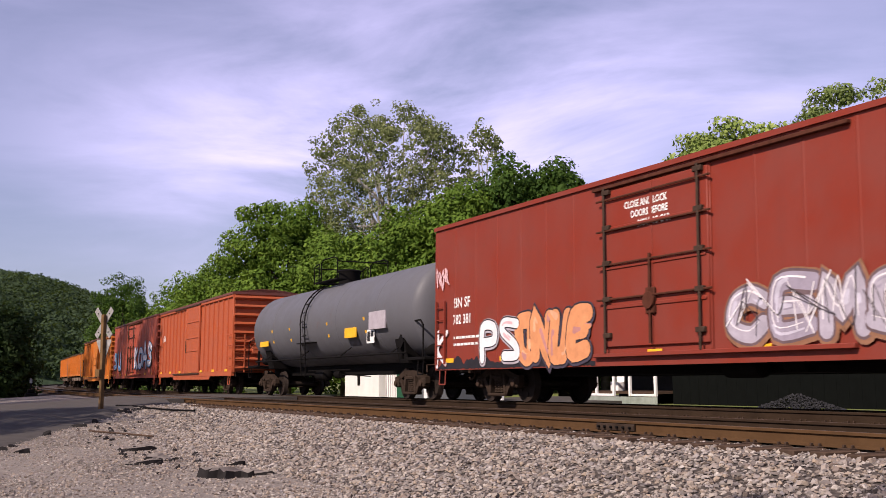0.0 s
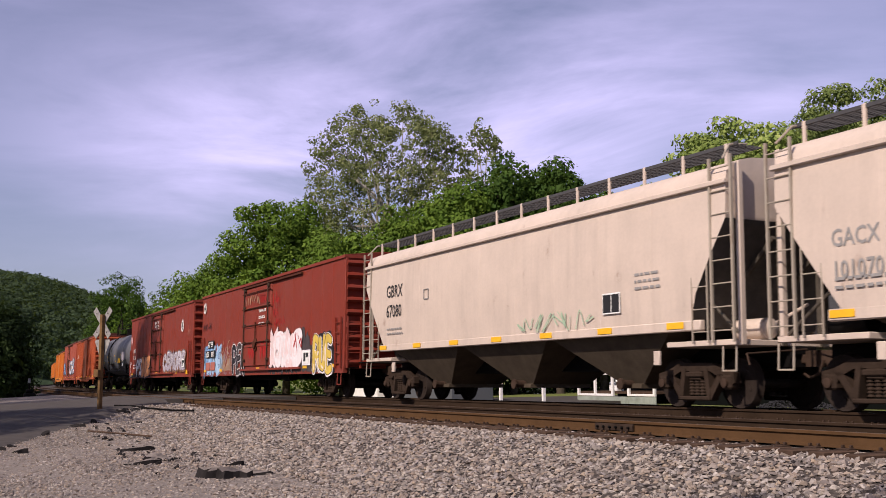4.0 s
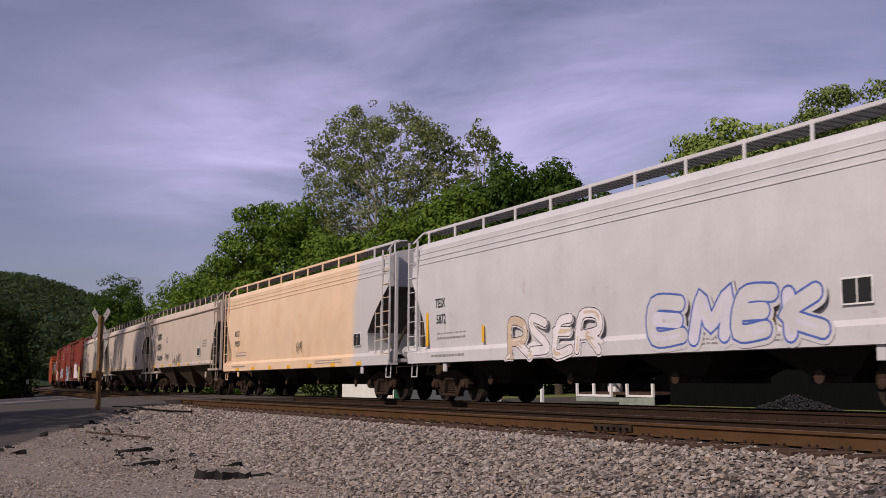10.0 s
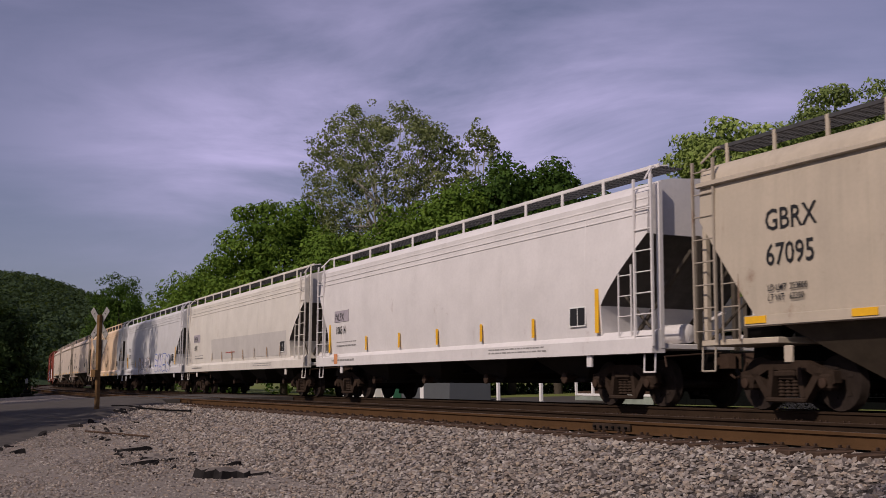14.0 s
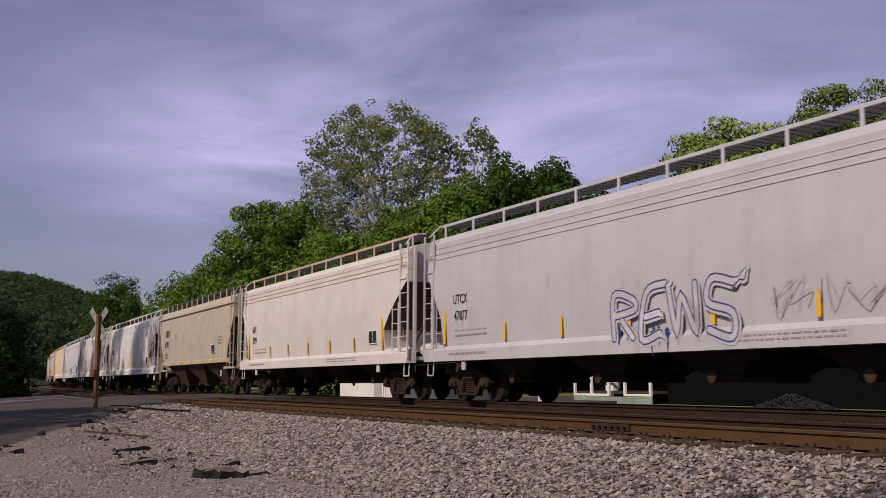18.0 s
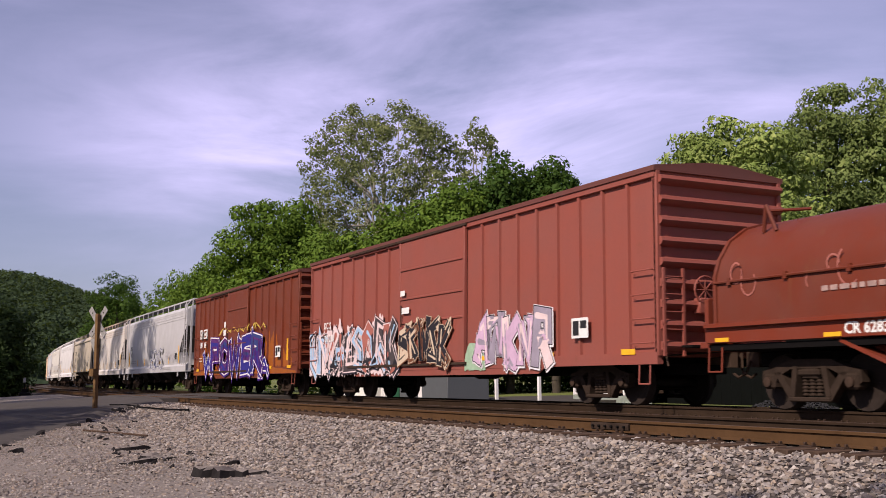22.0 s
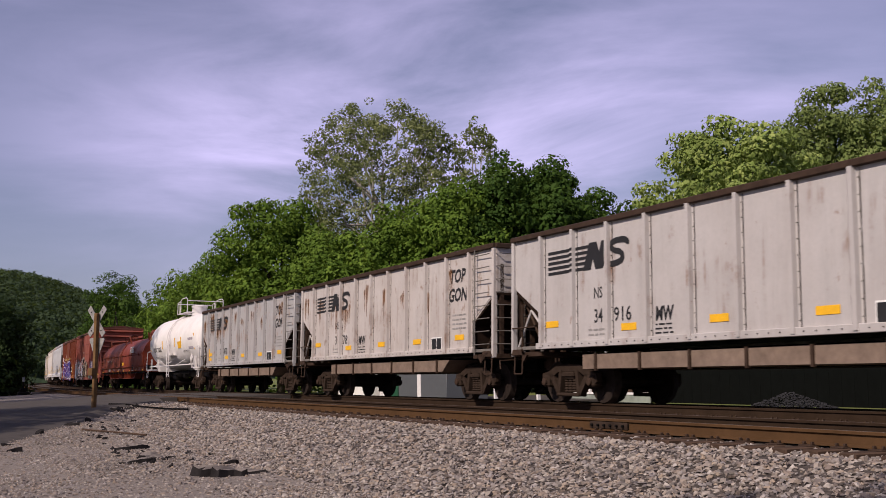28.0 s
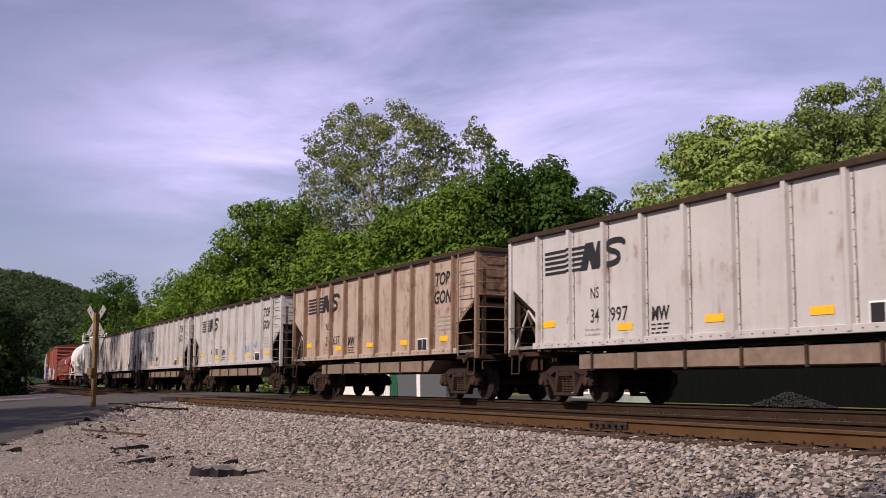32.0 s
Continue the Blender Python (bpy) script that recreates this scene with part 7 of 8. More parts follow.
    patch = M().add([(x, -hopper_half_width(z, 1.58, "round") - 0.004, z - 0.06 * (x > 7)) for z in zz for x in (-4.2, 7.2)], [(2 * i, 2 * i + 1, 2 * i + 3, 2 * i + 2) for i in range(9)])
    part("primer_patch", patch, paint("primer_patch", (0.55, 0.52, 0.49), 0.05, 0.2), c, "duller grey primer patch")
    for i in range(7):
        tape(c, [-4.0 + i * 1.75], 1.46, plain("faded_tape", (0.35, 0.22, 0.12), 0.6), w=0.4, h=0.06, y=-1.575, upright=True)
    bars(c, -1.6, 1.75, 1.6, 0.1, 1, G_RED, -hopper_half_width(1.8, 1.58, "round") - 0.012, 9)
    c = centre_flow("WLPX", "108314", -128.93, -147.74, WHITECAR, 7, WHITECAR, "white round-sided covered hopper with yellow reflectors", plate=True)
    panel(c, -7.6, -7.3, 1.08, 1.4, G_ORANGE, -1.605)
    c = beige("GBRX", "67095", -148.81, -165.5, BEIGE2, 8, 1.9, small=False)
    for i, t in enumerate(("LD LMT  223800", "LT WT   62200")):
        letters(c, t, -6.42, 1.94 - 0.16 * i, 0.15, DARKTXT, -1.592, 0.002, 0.85)
    c = centre_flow("AEX", "8291", -166.49, -183.68, RUSTWHITE, 9, RUSTWHITE, "white covered hopper streaked with rust at its roof", top=paint("rust_streaked_rib", (0.55, 0.45, 0.36), 0.9, 0.4, blotch=0.7, rust_col=(0.42, 0.22, 0.09)))
    c = centre_flow("UTCX", "47877", -184.55, -203.32, DULLGREY, 10, DULLGREY, "pale grey covered hopper with blue tag")
    spray(c, -0.6, 3.3, 1.2, 2.3, [DULLGREY, DULLGREY, PALEGREY], G_NAVY, DULLGREY, -1.605, 10, "REWS", "dark blue outlined tag", 0.03, 0.06, 2, 0.1)
    rust_run(c, -0.4, 3.0, 1.5, 0.5, G_NAVY, -1.603, 12, 7)
    scrawl(c, 3.6, 7.2, 1.5, 2.2, G_GREY, -1.60, 11, 0.012, 9)
    # two boxcars with outside posts
    c = box_car("boxcar", "brown outside-post boxcar with a purple and white graffiti piece", 16.0, BROWN, True, DARKROOF, -0.15, 3.15, False, H=4.5)
    for x0, t in ((-6.75, "K"), (-6.05, "CS")):
        panel(c, x0, x0 + (0.42 if t == "K" else 0.70), 2.49, 2.92, WHITE, -1.58)
        letters(c, t, x0 + 0.05, 2.55, 0.44, BROWN, -1.59, 0.012)
    letters(c, "139", -6.8, 2.07, 0.36, WHITE, -1.58, 0.012)
    letters(c, "89", -5.9, 2.07, 0.36, WHITE, -1.58, 0.012)
    bars(c, -6.8, 1.4, 0.5, 0.26, 2, WHITE, -1.57)
    bars(c, -5.9, 1.4, 0.5, 0.26, 2, WHITE, -1.57)
    wash = paint("orange_wash", (0.33, 0.085, 0.006), 0.3, 0.4)
    splash(c, -7.6, 7.2, 1.0, 2.5, wash, -1.494, 34, "orange sprayed background", 0.45)
    splash(c, -7.9, 7.9, 0.80, 1.04, wash, -1.563, 35, rag=0.1)
    scrawl(c, -3.0, 4.6, 2.55, 2.85, G_YELLOW, -1.59, 36, 0.03, 12)
    spray(c, -5.8, -3.7, 0.62, 1.95, [G_PURPLE, G_BLUE2], G_WHITE, G_PURPLE, -1.596, 13, "W", "purple graffiti arm with white outline", 0.05, 0.17, 2, 0.05, angular=True)
    spray(c, 3.3, 4.9, 0.62, 1.5, [G_PURPLE, G_BLUE2], G_WHITE, G_PURPLE, -1.596, 16, "A", "purple graffiti arm with white outline", 0.05, 0.14, 2, 0.05, angular=True)
    spray(c, -4.6, 4.2, 0.62, 2.5, [G_BLUE2, G_NAVY, G_VIOLET, G_PURPLE, G_BLUE2], G_WHITE, G_PURPLE, -1.60, 14, "POWER", "purple graffiti letter with white outline", 0.05, 0.19, 3, 0.05, angular=True)
    scrawl(c, -4.0, 4.2, 0.95, 2.4, G_VIOLET, -1.617, 44, 0.035, 14)
    data_panel(c, 5.5, 1.4, -1.6, False)
    panel(c, 6.83, 7.0, 1.26, 2.05, YELLOW, -1.58)
    panel(c, -2.3, -1.9, 2.5, 2.75, WHITE, -1.60)
    panel(c, -2.2, -1.95, 2.85, 3.1, WHITE, -1.60)
    place(c, -204.92, -220.91)
    c = box_car("boxcar", "faded red outside-post boxcar with pink and white graffiti", 19.4, PINK, True, DARKROOF, -0.1, 3.95, False, H=4.55)
    letters(c, "KC S", -8.15, 2.2, 0.3, WHITE, -1.62, 0.008)
    letters(c, "130 230", -8.2, 1.78, 0.3, WHITE, -1.62, 0.008)
    splash(c, -9.65, -2.1, 0.62, 2.5, G_PINKW, -1.566, 37, "pale pink sprayed haze", 0.5)
    spray(c, -9.6, -2.1, 0.72, 2.15, [G_BLACK, G_BLACK, G_PINK2, G_PALEBLUE, G_DIM, G_PINKW], G_PINKW, G_BLACK, -1.585, 15, "UNKAESORK", "pink, white and black graffiti letter", 0.035, 0.26, 3, 0.13, angular=True)
    scrawl(c, -9.4, -2.4, 0.9, 2.1, G_PINKW, -1.60, 49, 0.03, 12)
    spray(c, -2.0, 1.3, 0.95, 2.1, [G_BLACK, G_RUSTY, G_BLACK, G_CREAMY], G_CREAMY, G_RUSTY, -1.64, 16, "EKWSK", "tan and black graffiti letter", 0.02, 0.24, 3, 0.17, angular=True)
    splash(c, 1.9, 3.0, 0.72, 1.5, plain("spray_green", (0.22, 0.33, 0.24), 0.7), -1.57, 38, rag=0.2)
    spray(c, 2.5, 6.1, 0.82, 2.05, [G_PINKL, G_PINKW, G_PINKL, G_LAV], G_BLACK, G_WHITE, -1.585, 17, "AWKNR", "pale pink graffiti letter", 0.025, 0.24, 2, 0.1, angular=True)
    data_panel(c, 6.85, 1.36, -1.6, False)
    panel(c, -1.9, -1.6, 2.85, 3.0, WHITE, -1.64)
    panel(c, -1.8, -1.3, 2.35, 2.52, WHITE, -1.64)
    place(c, -222.24, -241.66)
    c = coil_car("coil_car", "red-brown steel coil car with two rounded covers", 18.4, COILRED, COILRED, paint("coil_red_worn", (0.15, 0.028, 0.011), 0.4, 0.4))
    stripes_mark(c, 3.74, 2.27, 1.65, 0.40, WHITE, -1.53)
    bars(c, -6.45, 1.78, 1.5, 0.22, 1, G_FADED, -1.535, 3, "faded_mark")
    part("faded_emblem", M().lathe([(-0.006, 0.2), (0, 0.2)], (-4.3, -1.525, 2.0), "y", 16), G_FADED, c)
    bars(c, -4.7, 1.72, 0.5, 0.2, 2, G_FADED, -1.535, 4, "faded_mark")
    letters(c, "CR 628309", -6.05, 1.18, 0.24, WHITE, -1.515, 0.008)
    panel(c, 0.65, 1.26, 1.54, 1.72, YELLOW, -1.535)
    data_panel(c, 4.6, 1.15, -1.512)
    for i, x in enumerate((-3.6, -1.2, 0.6, 6.2, 7.4)):
        bars(c, x, 1.2, 0.6, 0.14, 2, G_GREY, -1.512, 70 + i)
    loops(c, -8.6, -1.2, 1.9, 2.5, G_PINK2, -1.53, 71, 0.016, 12, "faded scrawled chalk marks")
    place(c, -243.0, -261.4)
    c = tank_car("tank_car", "gleaming white tank car with railed dome platform", 13.9, TANKWHITE, WHITECAR, R=1.46, cz=2.62, lx=-0.35)
    yy = lambda z: shell_y(z, 2.62, 1.46)
    letters(c, "OLNX 718203", -5.0, 2.13, 0.36, DARKTXT, yy(2.13) - 0.012, 0.006, 1.0, tilt=14.3)
    bars(c, -4.9, 1.80, 1.9, 0.24, 2, GREYTXT, yy(1.85) - 0.05, 3)
    bars(c, -2.6, 1.50, 1.1, 0.62, 6, GREYTXT, yy(1.6) - 0.07, 4)
    for x, za in ((-5.85, 2.2), (-2.35, 2.25), (0.95, 2.3), (2.5, 2.3), (5.45, 2.05)):
        zb = za + (0.45 if abs(x) < 5 else 0.8)
        part("reflector_strip", M().prism([(yy(za) - 0.02, za), (yy(zb) - 0.03, zb), (yy(zb) + 0.01, zb), (yy(za) + 0.01, za)], x - 0.06, x + 0.06), YELLOW, c)
    part("warning_sign", M().prism([(yy(2.2) - 0.02, 2.2), (yy(2.54) - 0.02, 2.54), (yy(2.54), 2.54), (yy(2.2), 2.2)], 1.72, 2.42), YELLOW, c)
    bars(c, 1.0, 1.45, 1.2, 0.6, 5, GREYTXT, yy(1.5) - 0.07, 5)
    letters(c, "SODIUM HYPOCHLORITE SOLUTION", 2.77, 2.0, 0.15, DARKTXT, yy(2.0) - 0.03, 0.002, 0.6)
    data_panel(c, 4.0, 1.58, yy(1.58) - 0.03)
    part("stencil_table", M().prism([(yy(2.12) - 0.015, 2.12), (yy(2.66) - 0.015, 2.66), (yy(2.66), 2.66), (yy(2.12), 2.12)], 4.18, 5.25), G_GREY, c)
    place(c, -261.9, -275.8)

    def top_gon(num, num2, left, right, mat, seed, rusty, post=None, end=None):
        L = 14.1
        c = gondola("gondola", "steel coal gondola with riveted posts, %s" % rusty, L, mat, post_mat=post, end_mat=end)
        h = L / 2
        stripes_mark(c, -h + 1.55, 2.75, 3.0, 0.56, DARKTXT, -1.475)
        for i in range(5):
            z = 2.75 + 0.56 * (i + 0.1) / 5
            part("mark_bar", M().box(-h + 1.3 + (L - 2.6) / 9 - 0.044, -h + 1.3 + (L - 2.6) / 9 + 0.044, -1.566, -1.561, z, z + 0.0616), DARKTXT, c)
        letters(c, "NS", -h + 3.3, 2.15, 0.32, DARKTXT, -1.475, 0.004, 0.8)
        letters(c, num, -h + 3.3, 1.65, 0.40, DARKTXT, -1.475, 0.004, 0.8)
        letters(c, num2, -h + 4.0, 1.65, 0.40, DARKTXT, -1.475, 0.004, 1.0)
        letters(c, "MW", -h + 5.35, 1.60, 0.36, DARKTXT, -1.475, 0.014, 0.8, slant=0.06)
        bars(c, -h + 5.35, 1.32, 0.55, 0.24, 3, DARKTXT, -1.475, seed)
        bars(c, -h + 3.1, 1.36, 0.7, 0.2, 2, GREYTXT, -1.475, seed + 2)
        letters(c, "TOP", h - 2.48, 2.98, 0.47, DARKTXT, -1.475, 0.016, 0.95, slant=0.2)
        letters(c, "GON", h - 2.54, 2.5, 0.47, DARKTXT, -1.475, 0.016, 0.95, slant=0.2)
        data_panel(c, h - 3.53, 1.2, -1.475)
        bars(c, h - 2.3, 1.75, 0.8, 0.45, 4, GREYTXT, -1.475, seed)
        for x, z in ((-h + 1.45, 1.62), (-h + 4.25, 1.45), (-h + 6.9, 1.48), (-h + 9.4, 1.47), (h - 2.15, 1.5)):
            panel(c, x, x + 0.5, z, z + 0.14, YELLOW, -1.475, "reflector_strip")
        place(c, left, right)
        return c
    c = top_gon("34", "470", -276.43, -289.94 - 0.6, GONGREY, 1, "grey with rust streaks")
    part("yellow_mark", M().prism([(-5.72, 1.42), (-5.2, 1.42), (-5.2, 1.54), (-5.6, 1.54), (-5.6, 1.95), (-5.72, 1.95)], -1.48, -1.475, "y"), YELLOW, c)
    run = stain("running_rust", (0.21, 0.085, 0.022))
    for i, (a, b, z, d) in enumerate(((-6.9, -5.9, 3.2, 1.0), (-5.6, -5.0, 3.45, 0.9), (-5.5, -4.6, 2.9, 0.5), (-4.3, -3.6, 2.8, 0.6), (-3.2, -2.6, 3.2, 0.6), (-1.4, -1.1, 3.3, 0.7), (-0.3, 0.1, 3.0, 0.6), (1.2, 1.5, 3.2, 0.5), (2.6, 2.8, 2.9, 0.5), (5.0, 5.9, 3.4, 0.8))):
        rust_run(c, a, b, z, d, run, -1.474, 80 + i, 18 if i < 5 else 7)
    c = top_gon("3", "78", -291.32, -305.27, GONWHITE, 2, "pale grey with brown stains")
    for i, a in enumerate((-6.8, -5.4, -4.1, -2.9, -1.5, 0.2, 1.5, 3.0, 4.2)):
        rust_run(c, a, a + 0.5, 3.3 - 0.17 * (i % 4), 0.9, run, -1.474, 95 + i, 6)
    top_gon("34", "916", -306.21, -320.24, GONCLEAN, 3, "pale grey and fairly clean")
    c = top_gon("41", "190", -321.19, -335.69, GONCLEAN, 4, "pale grey with blue tags")
    scrawl(c, 1.6, 2.6, 1.6, 2.0, G_BLUE, -1.48, 12, 0.02, 6)
    scrawl(c, 3.0, 3.9, 1.7, 2.1, G_BLUE, -1.48, 13, 0.02, 6)
    top_gon("2", "637", -336.69, -351.15, GONTAN, 5, "washed all over with rust", RUSTPOST, RUSTPOST)
    top_gon("34", "997", -352.44, -366.74, GONCLEAN, 6, "pale grey and fairly clean")


build_train()

# ---------------------------------------------------------------- beside the tracks


def crossbuck():
    ob = thing("crossbuck_sign", "weathered crossbuck warning sign on a brown wooden post", "sign")
    x, y = -37.7, 5.83
    z0 = -0.36
    ob.matrix_basis = pose(x, y, z0, 0, 1.2, 26)
    part("post", M().box(-0.065, 0.065, -0.065, 0.065, -0.1, 3.2, 0.015), WOOD, ob)
    for s, dy in ((1, 0.08), (-1, 0.106)):
        b = part("blade", M().box(-0.62, 0.62, -0.012, 0.012, -0.112, 0.112, 0.005), SIGNWHITE, ob)
        b.matrix_basis = pose(-0.12, dy, 2.93, 0, s * 47, 0)
        for bx in (-0.42, 0.0, 0.42):
            part("bolt", M().lathe([(-0.03, 0.02), (-0.012, 0.02)], (bx, 0, 0), "y", 6), BLACK, b)
    part("yield_sign", M().prism([(-0.50, 2.32), (-0.46, 2.38), (0.28, 2.38), (0.32, 2.32), (-0.05, 1.64), (-0.13, 1.64)], 0.09, 0.104, "y"), SIGNWHITE, ob)
    part("relay_box", M().box(-0.12, 0.12, -0.2, -0.09, 1.15, 1.4, 0.01), WOOD, ob)


crossbuck()


def slab(name, label, x, y, rx, ry, high, rz, mats, rng, n=22):
    """A broken, curled piece of asphalt: ragged outline, uneven top, broken flanks darkened to paint their shade."""
    m = M()
    out, rise = [], []
    ph = rng.uniform(0, 6)
    for i in range(n):
        a = 2 * math.pi * i / n
        k = 1 + rng.uniform(-.4, .2)
        out.append((rx * k * math.cos(a), ry * k * math.sin(a)))
        rise.append(high * max(0.25, 0.6 + 0.45 * math.sin(a + ph) + rng.uniform(-.3, .3)))
    vs = [(p * 1.06, q * 1.06, -0.03) for p, q in out] + [(p * 0.97, q * 0.97, z) for (p, q), z in zip(out, rise)]
    vs += [(p * 0.5, q * 0.5, z * 0.85 + 0.25 * high * rng.uniform(0, 1)) for (p, q), z in zip(out, rise)] + [(0, 0, high * 0.7)]
    m.add(vs, [])
    for i in range(n):
        j = (i + 1) % n
        m.k = 0
        m.add([], [])
        m.f += [(i, j, n + j, n + i)]
        m.m += [0]
        m.f += [(n + i, n + j, 2 * n + j, 2 * n + i), (2 * n + i, 2 * n + j, 3 * n)]
        m.m += [1, 1]
    ob = new(name, mesh_of(name, m, mats, 0))
    tagged(ob, label, "asphalt piece")
    ob.matrix_basis = pose(x, y, ground_z(x, y), 0, 0, rz)


def litter():
    rng = random.Random(12)
    # on slabs this dark flank colour stands for the shaded edge below the crust
    tar = plain("broken_asphalt", (0.03, 0.027, 0.027), 0.95, 0, 0.5, 8)
    top = plain("dusty_asphalt_top", (0.24, 0.21, 0.19), 0.95, 0, 0.5, 8)
    slab("asphalt_slab", "curled broken slab of asphalt lying on the gravel", -16.9, 4.74, 0.40, 0.60, 0.13, 12, [tar, top], rng, 34)
    slab("asphalt_lump", "dark broken lump of asphalt on the gravel", -20.3, 4.15, 0.20, 0.26, 0.09, 30, [tar, top], rng, 14)
    slab("asphalt_lump", "thin broken piece of asphalt on the gravel", -19.6, 3.75, 0.2, 0.32, 0.07, 0, [tar, top], rng, 14)
    slab("asphalt_lump", "dark broken lump of asphalt on the gravel", -24.3, 4.6, 0.22, 0.4, 0.09, 10, [tar, top], rng, 14)
    slab("asphalt_lump", "small dark lump on the gravel", -18.6, 5.1, 0.12, 0.22, 0.06, 0, [tar, tar], rng, 12)
    slab("asphalt_lump", "small dark lump on the gravel", -24.6, 2.25, 0.14, 0.18, 0.09, 10, [tar, tar], rng, 10)
    for i in range(60):
        x = rng.uniform(-33, -17)
        y = rng.uniform(3.2, 5.4) + (-x - 17) * 0.06
        slab("asphalt_crumb", "small dark crumb of asphalt on the gravel", x, y, rng.uniform(.03, .08), rng.uniform(.04, .11), rng.uniform(.03, .06), rng.uniform(0, 360), [tar, tar], rng, 8)
    # broken edge of the road
    for i in range(16):
        y = rng.uniform(0.5, 7.6)
        x = road_edge(y) + rng.uniform(0.1, 1.3)
        slab("asphalt_crumb", "dark crumb broken off the road's edge", x, y, rng.uniform(.05, .16), rng.uniform(.08, .28), rng.uniform(.05, .12), rng.uniform(0, 360), [tar, top if i % 3 == 0 else tar], rng, 9)
    # old cable along the stones by the sign
    pts = [(-38.8, 6.5), (-37.6, 6.9), (-36.2, 7.1), (-35.0, 7.6), (-33.4, 7.9)]
    m = M().path([(x, y, max(bed_z(y), ground_z(x, y)) + 0.05 + rng.uniform(0, .03)) for x, y in pts], 0.03)
    thing("old_cable", "black cable lying over the stones", "cable", m=m, material=BLACK)
    m = M().path([(x, y, ground_z(x, y) + 0.04) for x, y in ((-29.5, 4.3), (-28.4, 4.9), (-27.5, 5.5))], 0.025)
    thing("old_cable", "thin dark stick lying over the stones", "stick", m=m, material=TIE)


litter()


def aim(px, k):
    """A place k metres off, seen at a share px of the view's half-width, and the turn that faces the camera."""
    a = (px - 784) / 1949
    x, y = -0.897 + a * 0.442, 0.442 + a * 0.897
    return x * k, y * k, math.degrees(math.atan2(y, x)) - 90


def yard():
    """Things behind the tracks that show under the train."""
    white = paint("white_siding", (0.80, 0.79, 0.78), 0.0, 0.12)
    g = -0.72
    shed = thing("white_house", "low white-walled house with a narrow dark window", "house")
    shed.matrix_basis = pose(0, 24, g)
    part("wall", M().box(-63.0, -57.7, 0, 4.0, 0, 2.6, 0.01), white, shed)
    part("annex_wall", M().box(-57.4, -54.9, 0.3, 4.0, 0, 2.0, 0.01), white, shed)
    part("window", M().box(-60.9, -60.5, -0.02, 0.01, 0.9, 2.1), BLACK, shed)
    part("roof", M().prism([(-0.3, 2.6), (2, 3.4), (4.3, 2.6), (4.3, 2.7), (2, 3.5), (-0.3, 2.7)], -63.3, -54.7), plain("shingle_roof", (0.10, 0.09, 0.09), 0.9), shed)
    for i in range(8):
        xx = -57.3 + i * 0.31
        part("siding_batten", M().box(xx, xx + 0.04, 0.275, 0.3, 0.05, 1.95), G_GREY, shed)
    bin_ = thing("green_bin", "dark green upright bin", "bin", m=M().box(-0.5, 0.5, 0, 0.7, 0, 1.7, 0.03), material=plain("bin_green", (0.02, 0.10, 0.055), 0.5))
    bin_.matrix_basis = pose(-52.4, 23, g)
    box = thing("grey_container", "grey metal container with a pale corner strip", "container")
    box.matrix_basis = pose(0, 23, g)
    part("body", M().box(-51.8, -46.3, 0, 2.2, 0, 1.6, 0.02), paint("container_grey", (0.10, 0.11, 0.12), 0.05, 0.2), box)
    part("strip", M().box(-49.5, -49.1, -0.02, 0.0, 0, 1.58), white, box)
    for x, y in ((-45.2, 25.0), (-42.2, 25.5)):
        p = thing("marker_post", "short white post standing in the grass", "post", "white posts in the grass", m=M().box(-0.07, 0.07, -0.07, 0.07, 0, 1.25, 0.01), material=white)
        p.matrix_basis = pose(x, y, ground_z(x, y) - 0.05)
    # porch with white frames
    porch = thing("porch", "white-framed porch with pale lower panels", "porch")
    porch.matrix_basis = pose(-40.3, 28, g)
    for xx in (-2.9, -1.55, -0.2, 1.0, 2.8):
        part("post", M().box(xx - 0.07, xx + 0.07, -0.05, 0.05, 0.40, 2.4, 0.01), white, porch)
    for x0, x1 in ((-2.83, -0.27), (1.07, 2.73)):
        for z in (0.45, 1.38):
            part("rail", M().box(x0, x1, -0.04, 0.04, z - 0.05, z + 0.05, 0.01), white, porch)
    teal = plain("pale_teal_panel", (0.30, 0.34, 0.30), 0.8, 0, 0.4, 2)
    for x0, x1 in ((-3.0, -1.0), (-0.99, 1.0), (1.01, 2.9)):
        part("panel", M().box(x0, x1, -0.03, 0.02, 0.02, 0.38, 0.005), teal, porch)
    part("floor", M().box(-3.0, 2.9, 0.06, 2.2, 0.5, 0.6), TIE, porch)
    # back wall coloured dark to paint the shade inside the porch
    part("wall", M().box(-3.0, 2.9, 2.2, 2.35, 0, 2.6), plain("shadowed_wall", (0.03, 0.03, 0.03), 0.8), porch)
    part("roof", M().box(-3.1, 3.0, -0.2, 2.4, 2.4, 2.55), plain("porch_roof", (0.12, 0.11, 0.11), 0.9), porch)
    part("chair", M().box(-1.2, -0.6, 0.5, 0.9, 0.6, 1.0, 0.02).box(-1.2, -0.6, 0.85, 0.9, 1.0, 1.5, 0.01), white, porch)
    # long shed put where a dark mass stands; near-black colour paints its shade
    hall = thing("dark_shed", "long low building, boards coloured near black for shade", "building")
    hall.matrix_basis = pose(0, 28.6, g)
    dark = plain("shade_black_boards", (0.004, 0.005, 0.0045), 0.85, 0, 0.4, 3)
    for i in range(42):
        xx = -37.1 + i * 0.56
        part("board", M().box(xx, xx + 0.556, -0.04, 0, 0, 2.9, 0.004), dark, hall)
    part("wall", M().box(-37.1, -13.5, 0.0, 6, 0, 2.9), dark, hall)
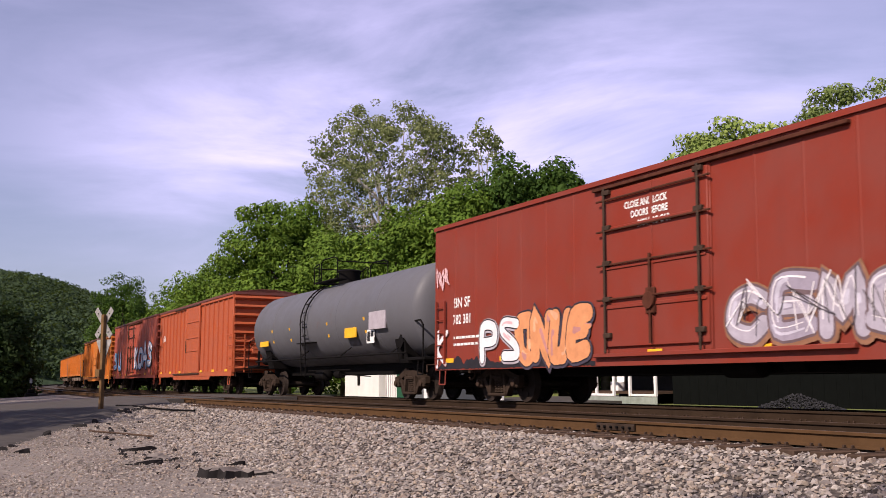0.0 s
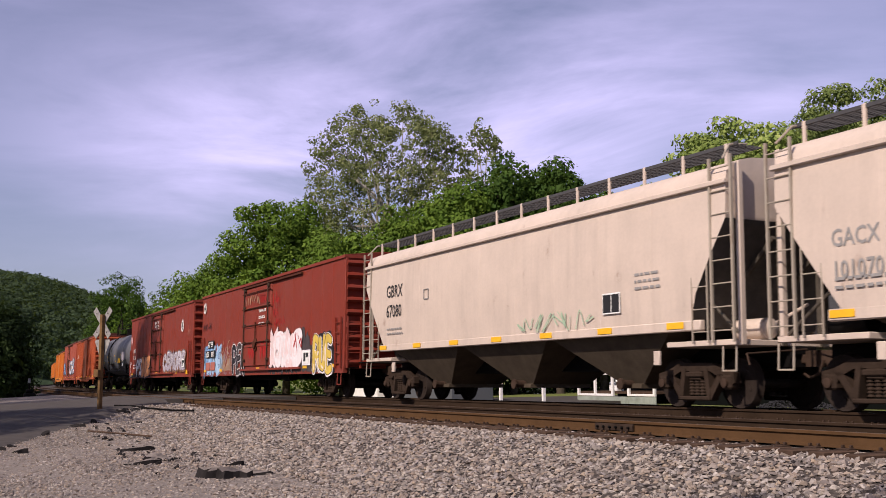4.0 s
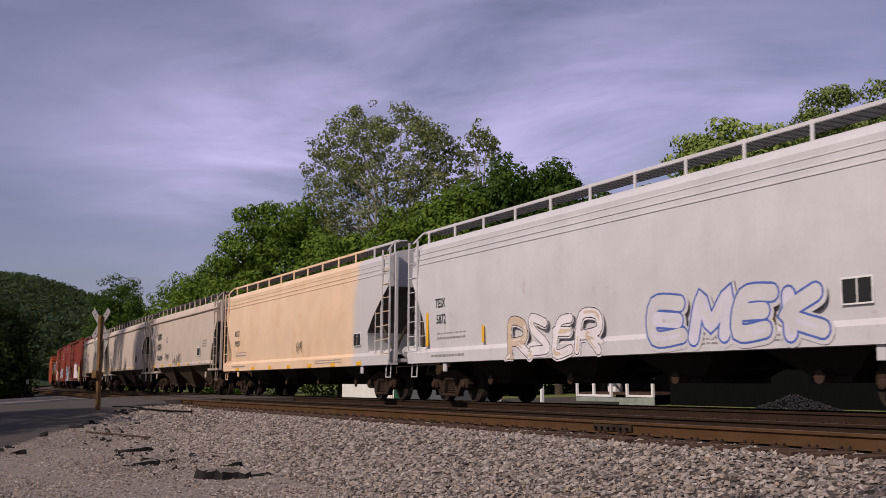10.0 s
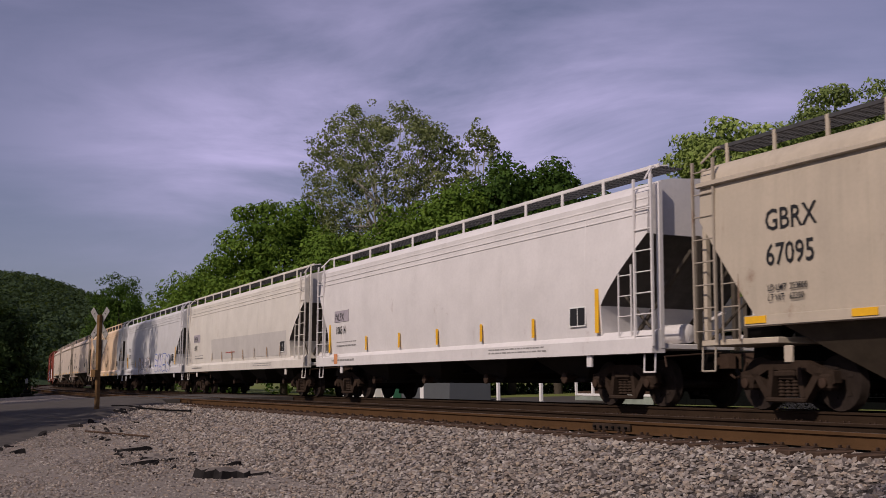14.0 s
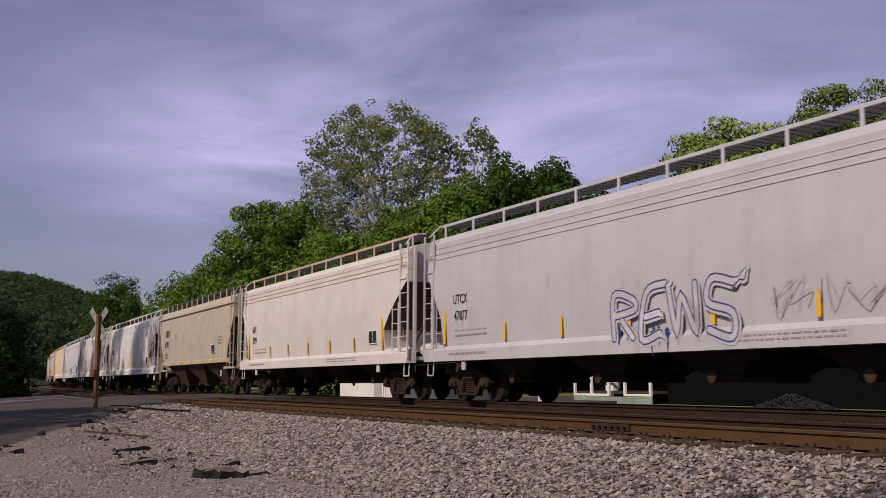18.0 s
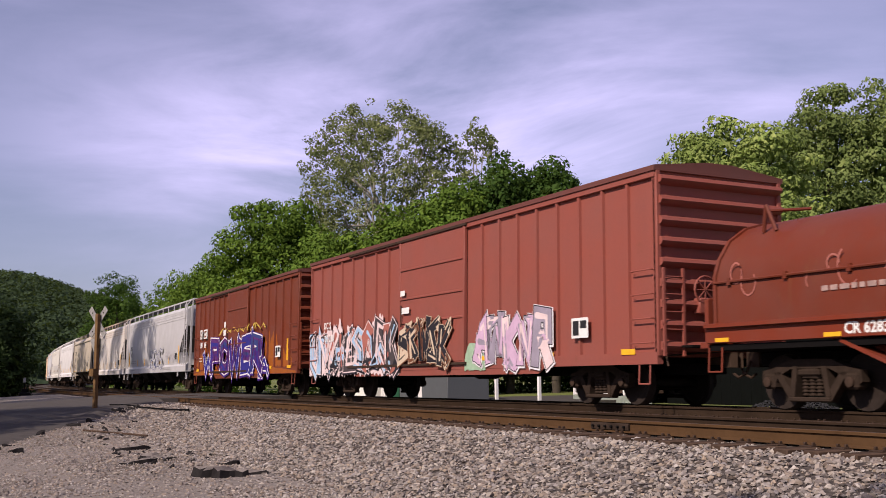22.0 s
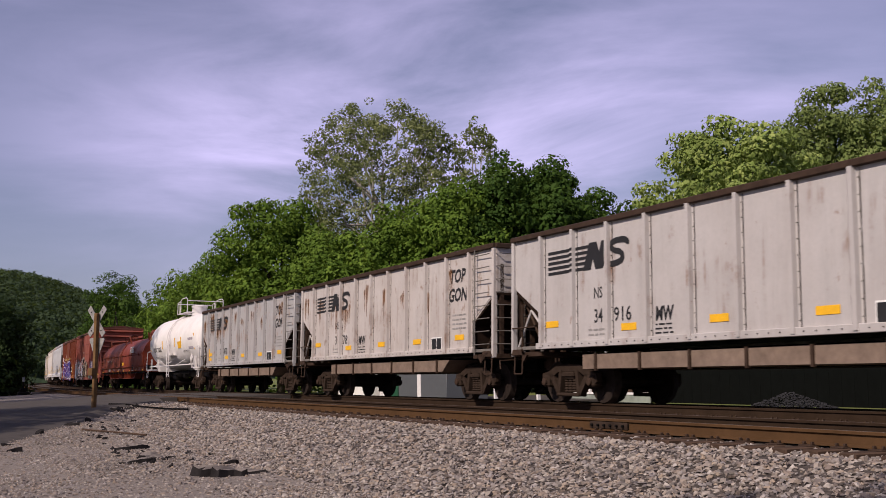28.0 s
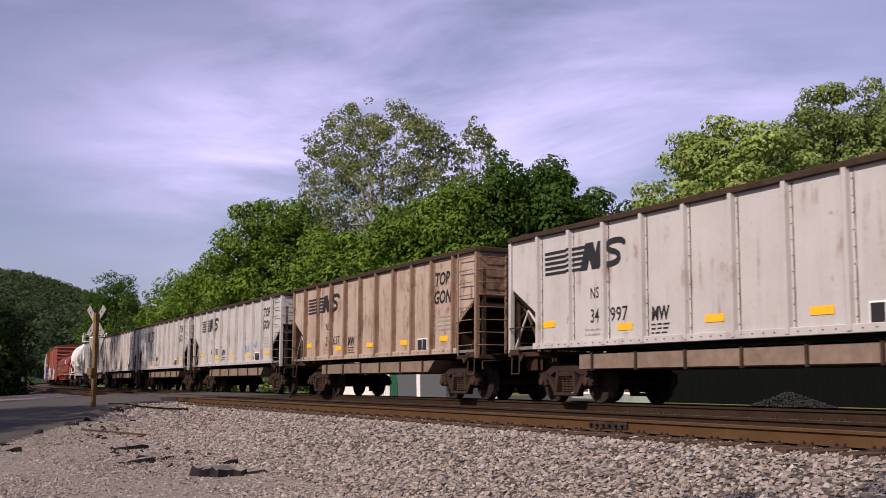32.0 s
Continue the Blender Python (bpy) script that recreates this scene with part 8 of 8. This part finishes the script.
    part("roof", M().prism([(-0.4, 2.9), (3, 4.4), (6.4, 2.9), (6.4, 3.0), (3, 4.5), (-0.4, 3.0)], -37.4, -13.2), plain("hall_roof", (0.06, 0.06, 0.06), 0.9), hall)
    # pile of dark gravel and a pale slab
    x, y, rz = aim(1392, 36)
    rng = np.random.default_rng(5)
    n = 1500
    r, a = np.sqrt(rng.uniform(0, 1, n)) * 1.6, rng.uniform(0, 6.28, n)
    P = np.stack([x + r * np.cos(a), y + r * np.sin(a), ground_z(x, y) + 0.58 * (1 - r / 1.6) ** 1.0 + rng.uniform(-.02, .02, n)], 1)
    v, f = rock_mesh(P, rng.uniform(0.03, 0.06, n), rng)
    tagged(new("gravel_pile", fast_mesh("gravel_pile", v, f, plain("dark_gravel", (0.035, 0.035, 0.038), 0.95))), "heap of dark grey gravel behind the tracks", "gravel", kind="stuff")
    x, y, rz = aim(1575, 28)
    pad = thing("concrete_pad", "pale concrete pad behind the tracks", "pavement", kind="structure", m=M().box(-1.6, 9, 0, 2.6, -0.1, 0.12, 0.02), material=plain("pale_concrete", (0.55, 0.51, 0.50), 0.9, 0, 0.2, 2))
    pad.matrix_basis = pose(x, y, ground_z(x, y))
    # switch stand by the far road
    x, y = -78.0, 7.55
    st = thing("switch_stand", "small dark switch stand with a pale lamp", "switch stand")
    st.matrix_basis = pose(x, y, ground_z(x, y) - 0.05)
    part("base", M().box(-0.5, 0.5, -0.35, 0.35, 0, 0.3, 0.08).box(-0.25, 0.25, -0.2, 0.2, 0.3, 0.55, 0.05), BLACK, st)
    part("mast", M().rod((0, 0, 0.5), (0, 0, 1.0), 0.06), BLACK, st)
    part("lamp", M().lathe([(0, 0.09), (0.25, 0.09), (0.32, 0.05)], (0, 0, 0.95), "z", 10), SIGNWHITE, st)


yard()

# ---------------------------------------------------------------- motion of the train


def travelled(t):
    """Metres that the train has gone at t seconds."""
    s = (t - 16) / 16
    return 11.75 * (t - 0.0998 * s * s - 0.0025 * s ** 3)


def car_pose(u):
    x, y, th = track_point(u, FAR_Y)
    return (Matrix.Translation((x, y, 0)) @ Matrix.Rotation(-th, 4, "Z") @ Matrix.Translation((0, -GAUGE, 0))
            @ Matrix.Rotation(-CANT, 4, "X") @ Matrix.Translation((0, GAUGE, 0)))


def motions():
    times = [i * 0.5 for i in range(65)]
    for car, u0 in CARS:
        walk(car, [(t, car_pose(u0 + travelled(t))) for t in times])
    rows = 32 * 30
    roll = []
    for i in range(rows + 1):
        t = i * 32.0 / rows
        roll.append((t, -travelled(t) / 0.457))
    first = {}
    for w, x in WHEELS:
        if x not in first:
            walk(w, [(t, Matrix.Translation((x, 0, 0.457)) @ Matrix.Rotation(a, 4, "Y")) for t, a in roll])
            first[x] = w.animation_data
        else:       # all axles turn alike
            w.rotation_mode = "QUATERNION"
            keys = w.animation_data_create()
            keys.action = first[x].action
            keys.action_slot = first[x].action_slot


motions()
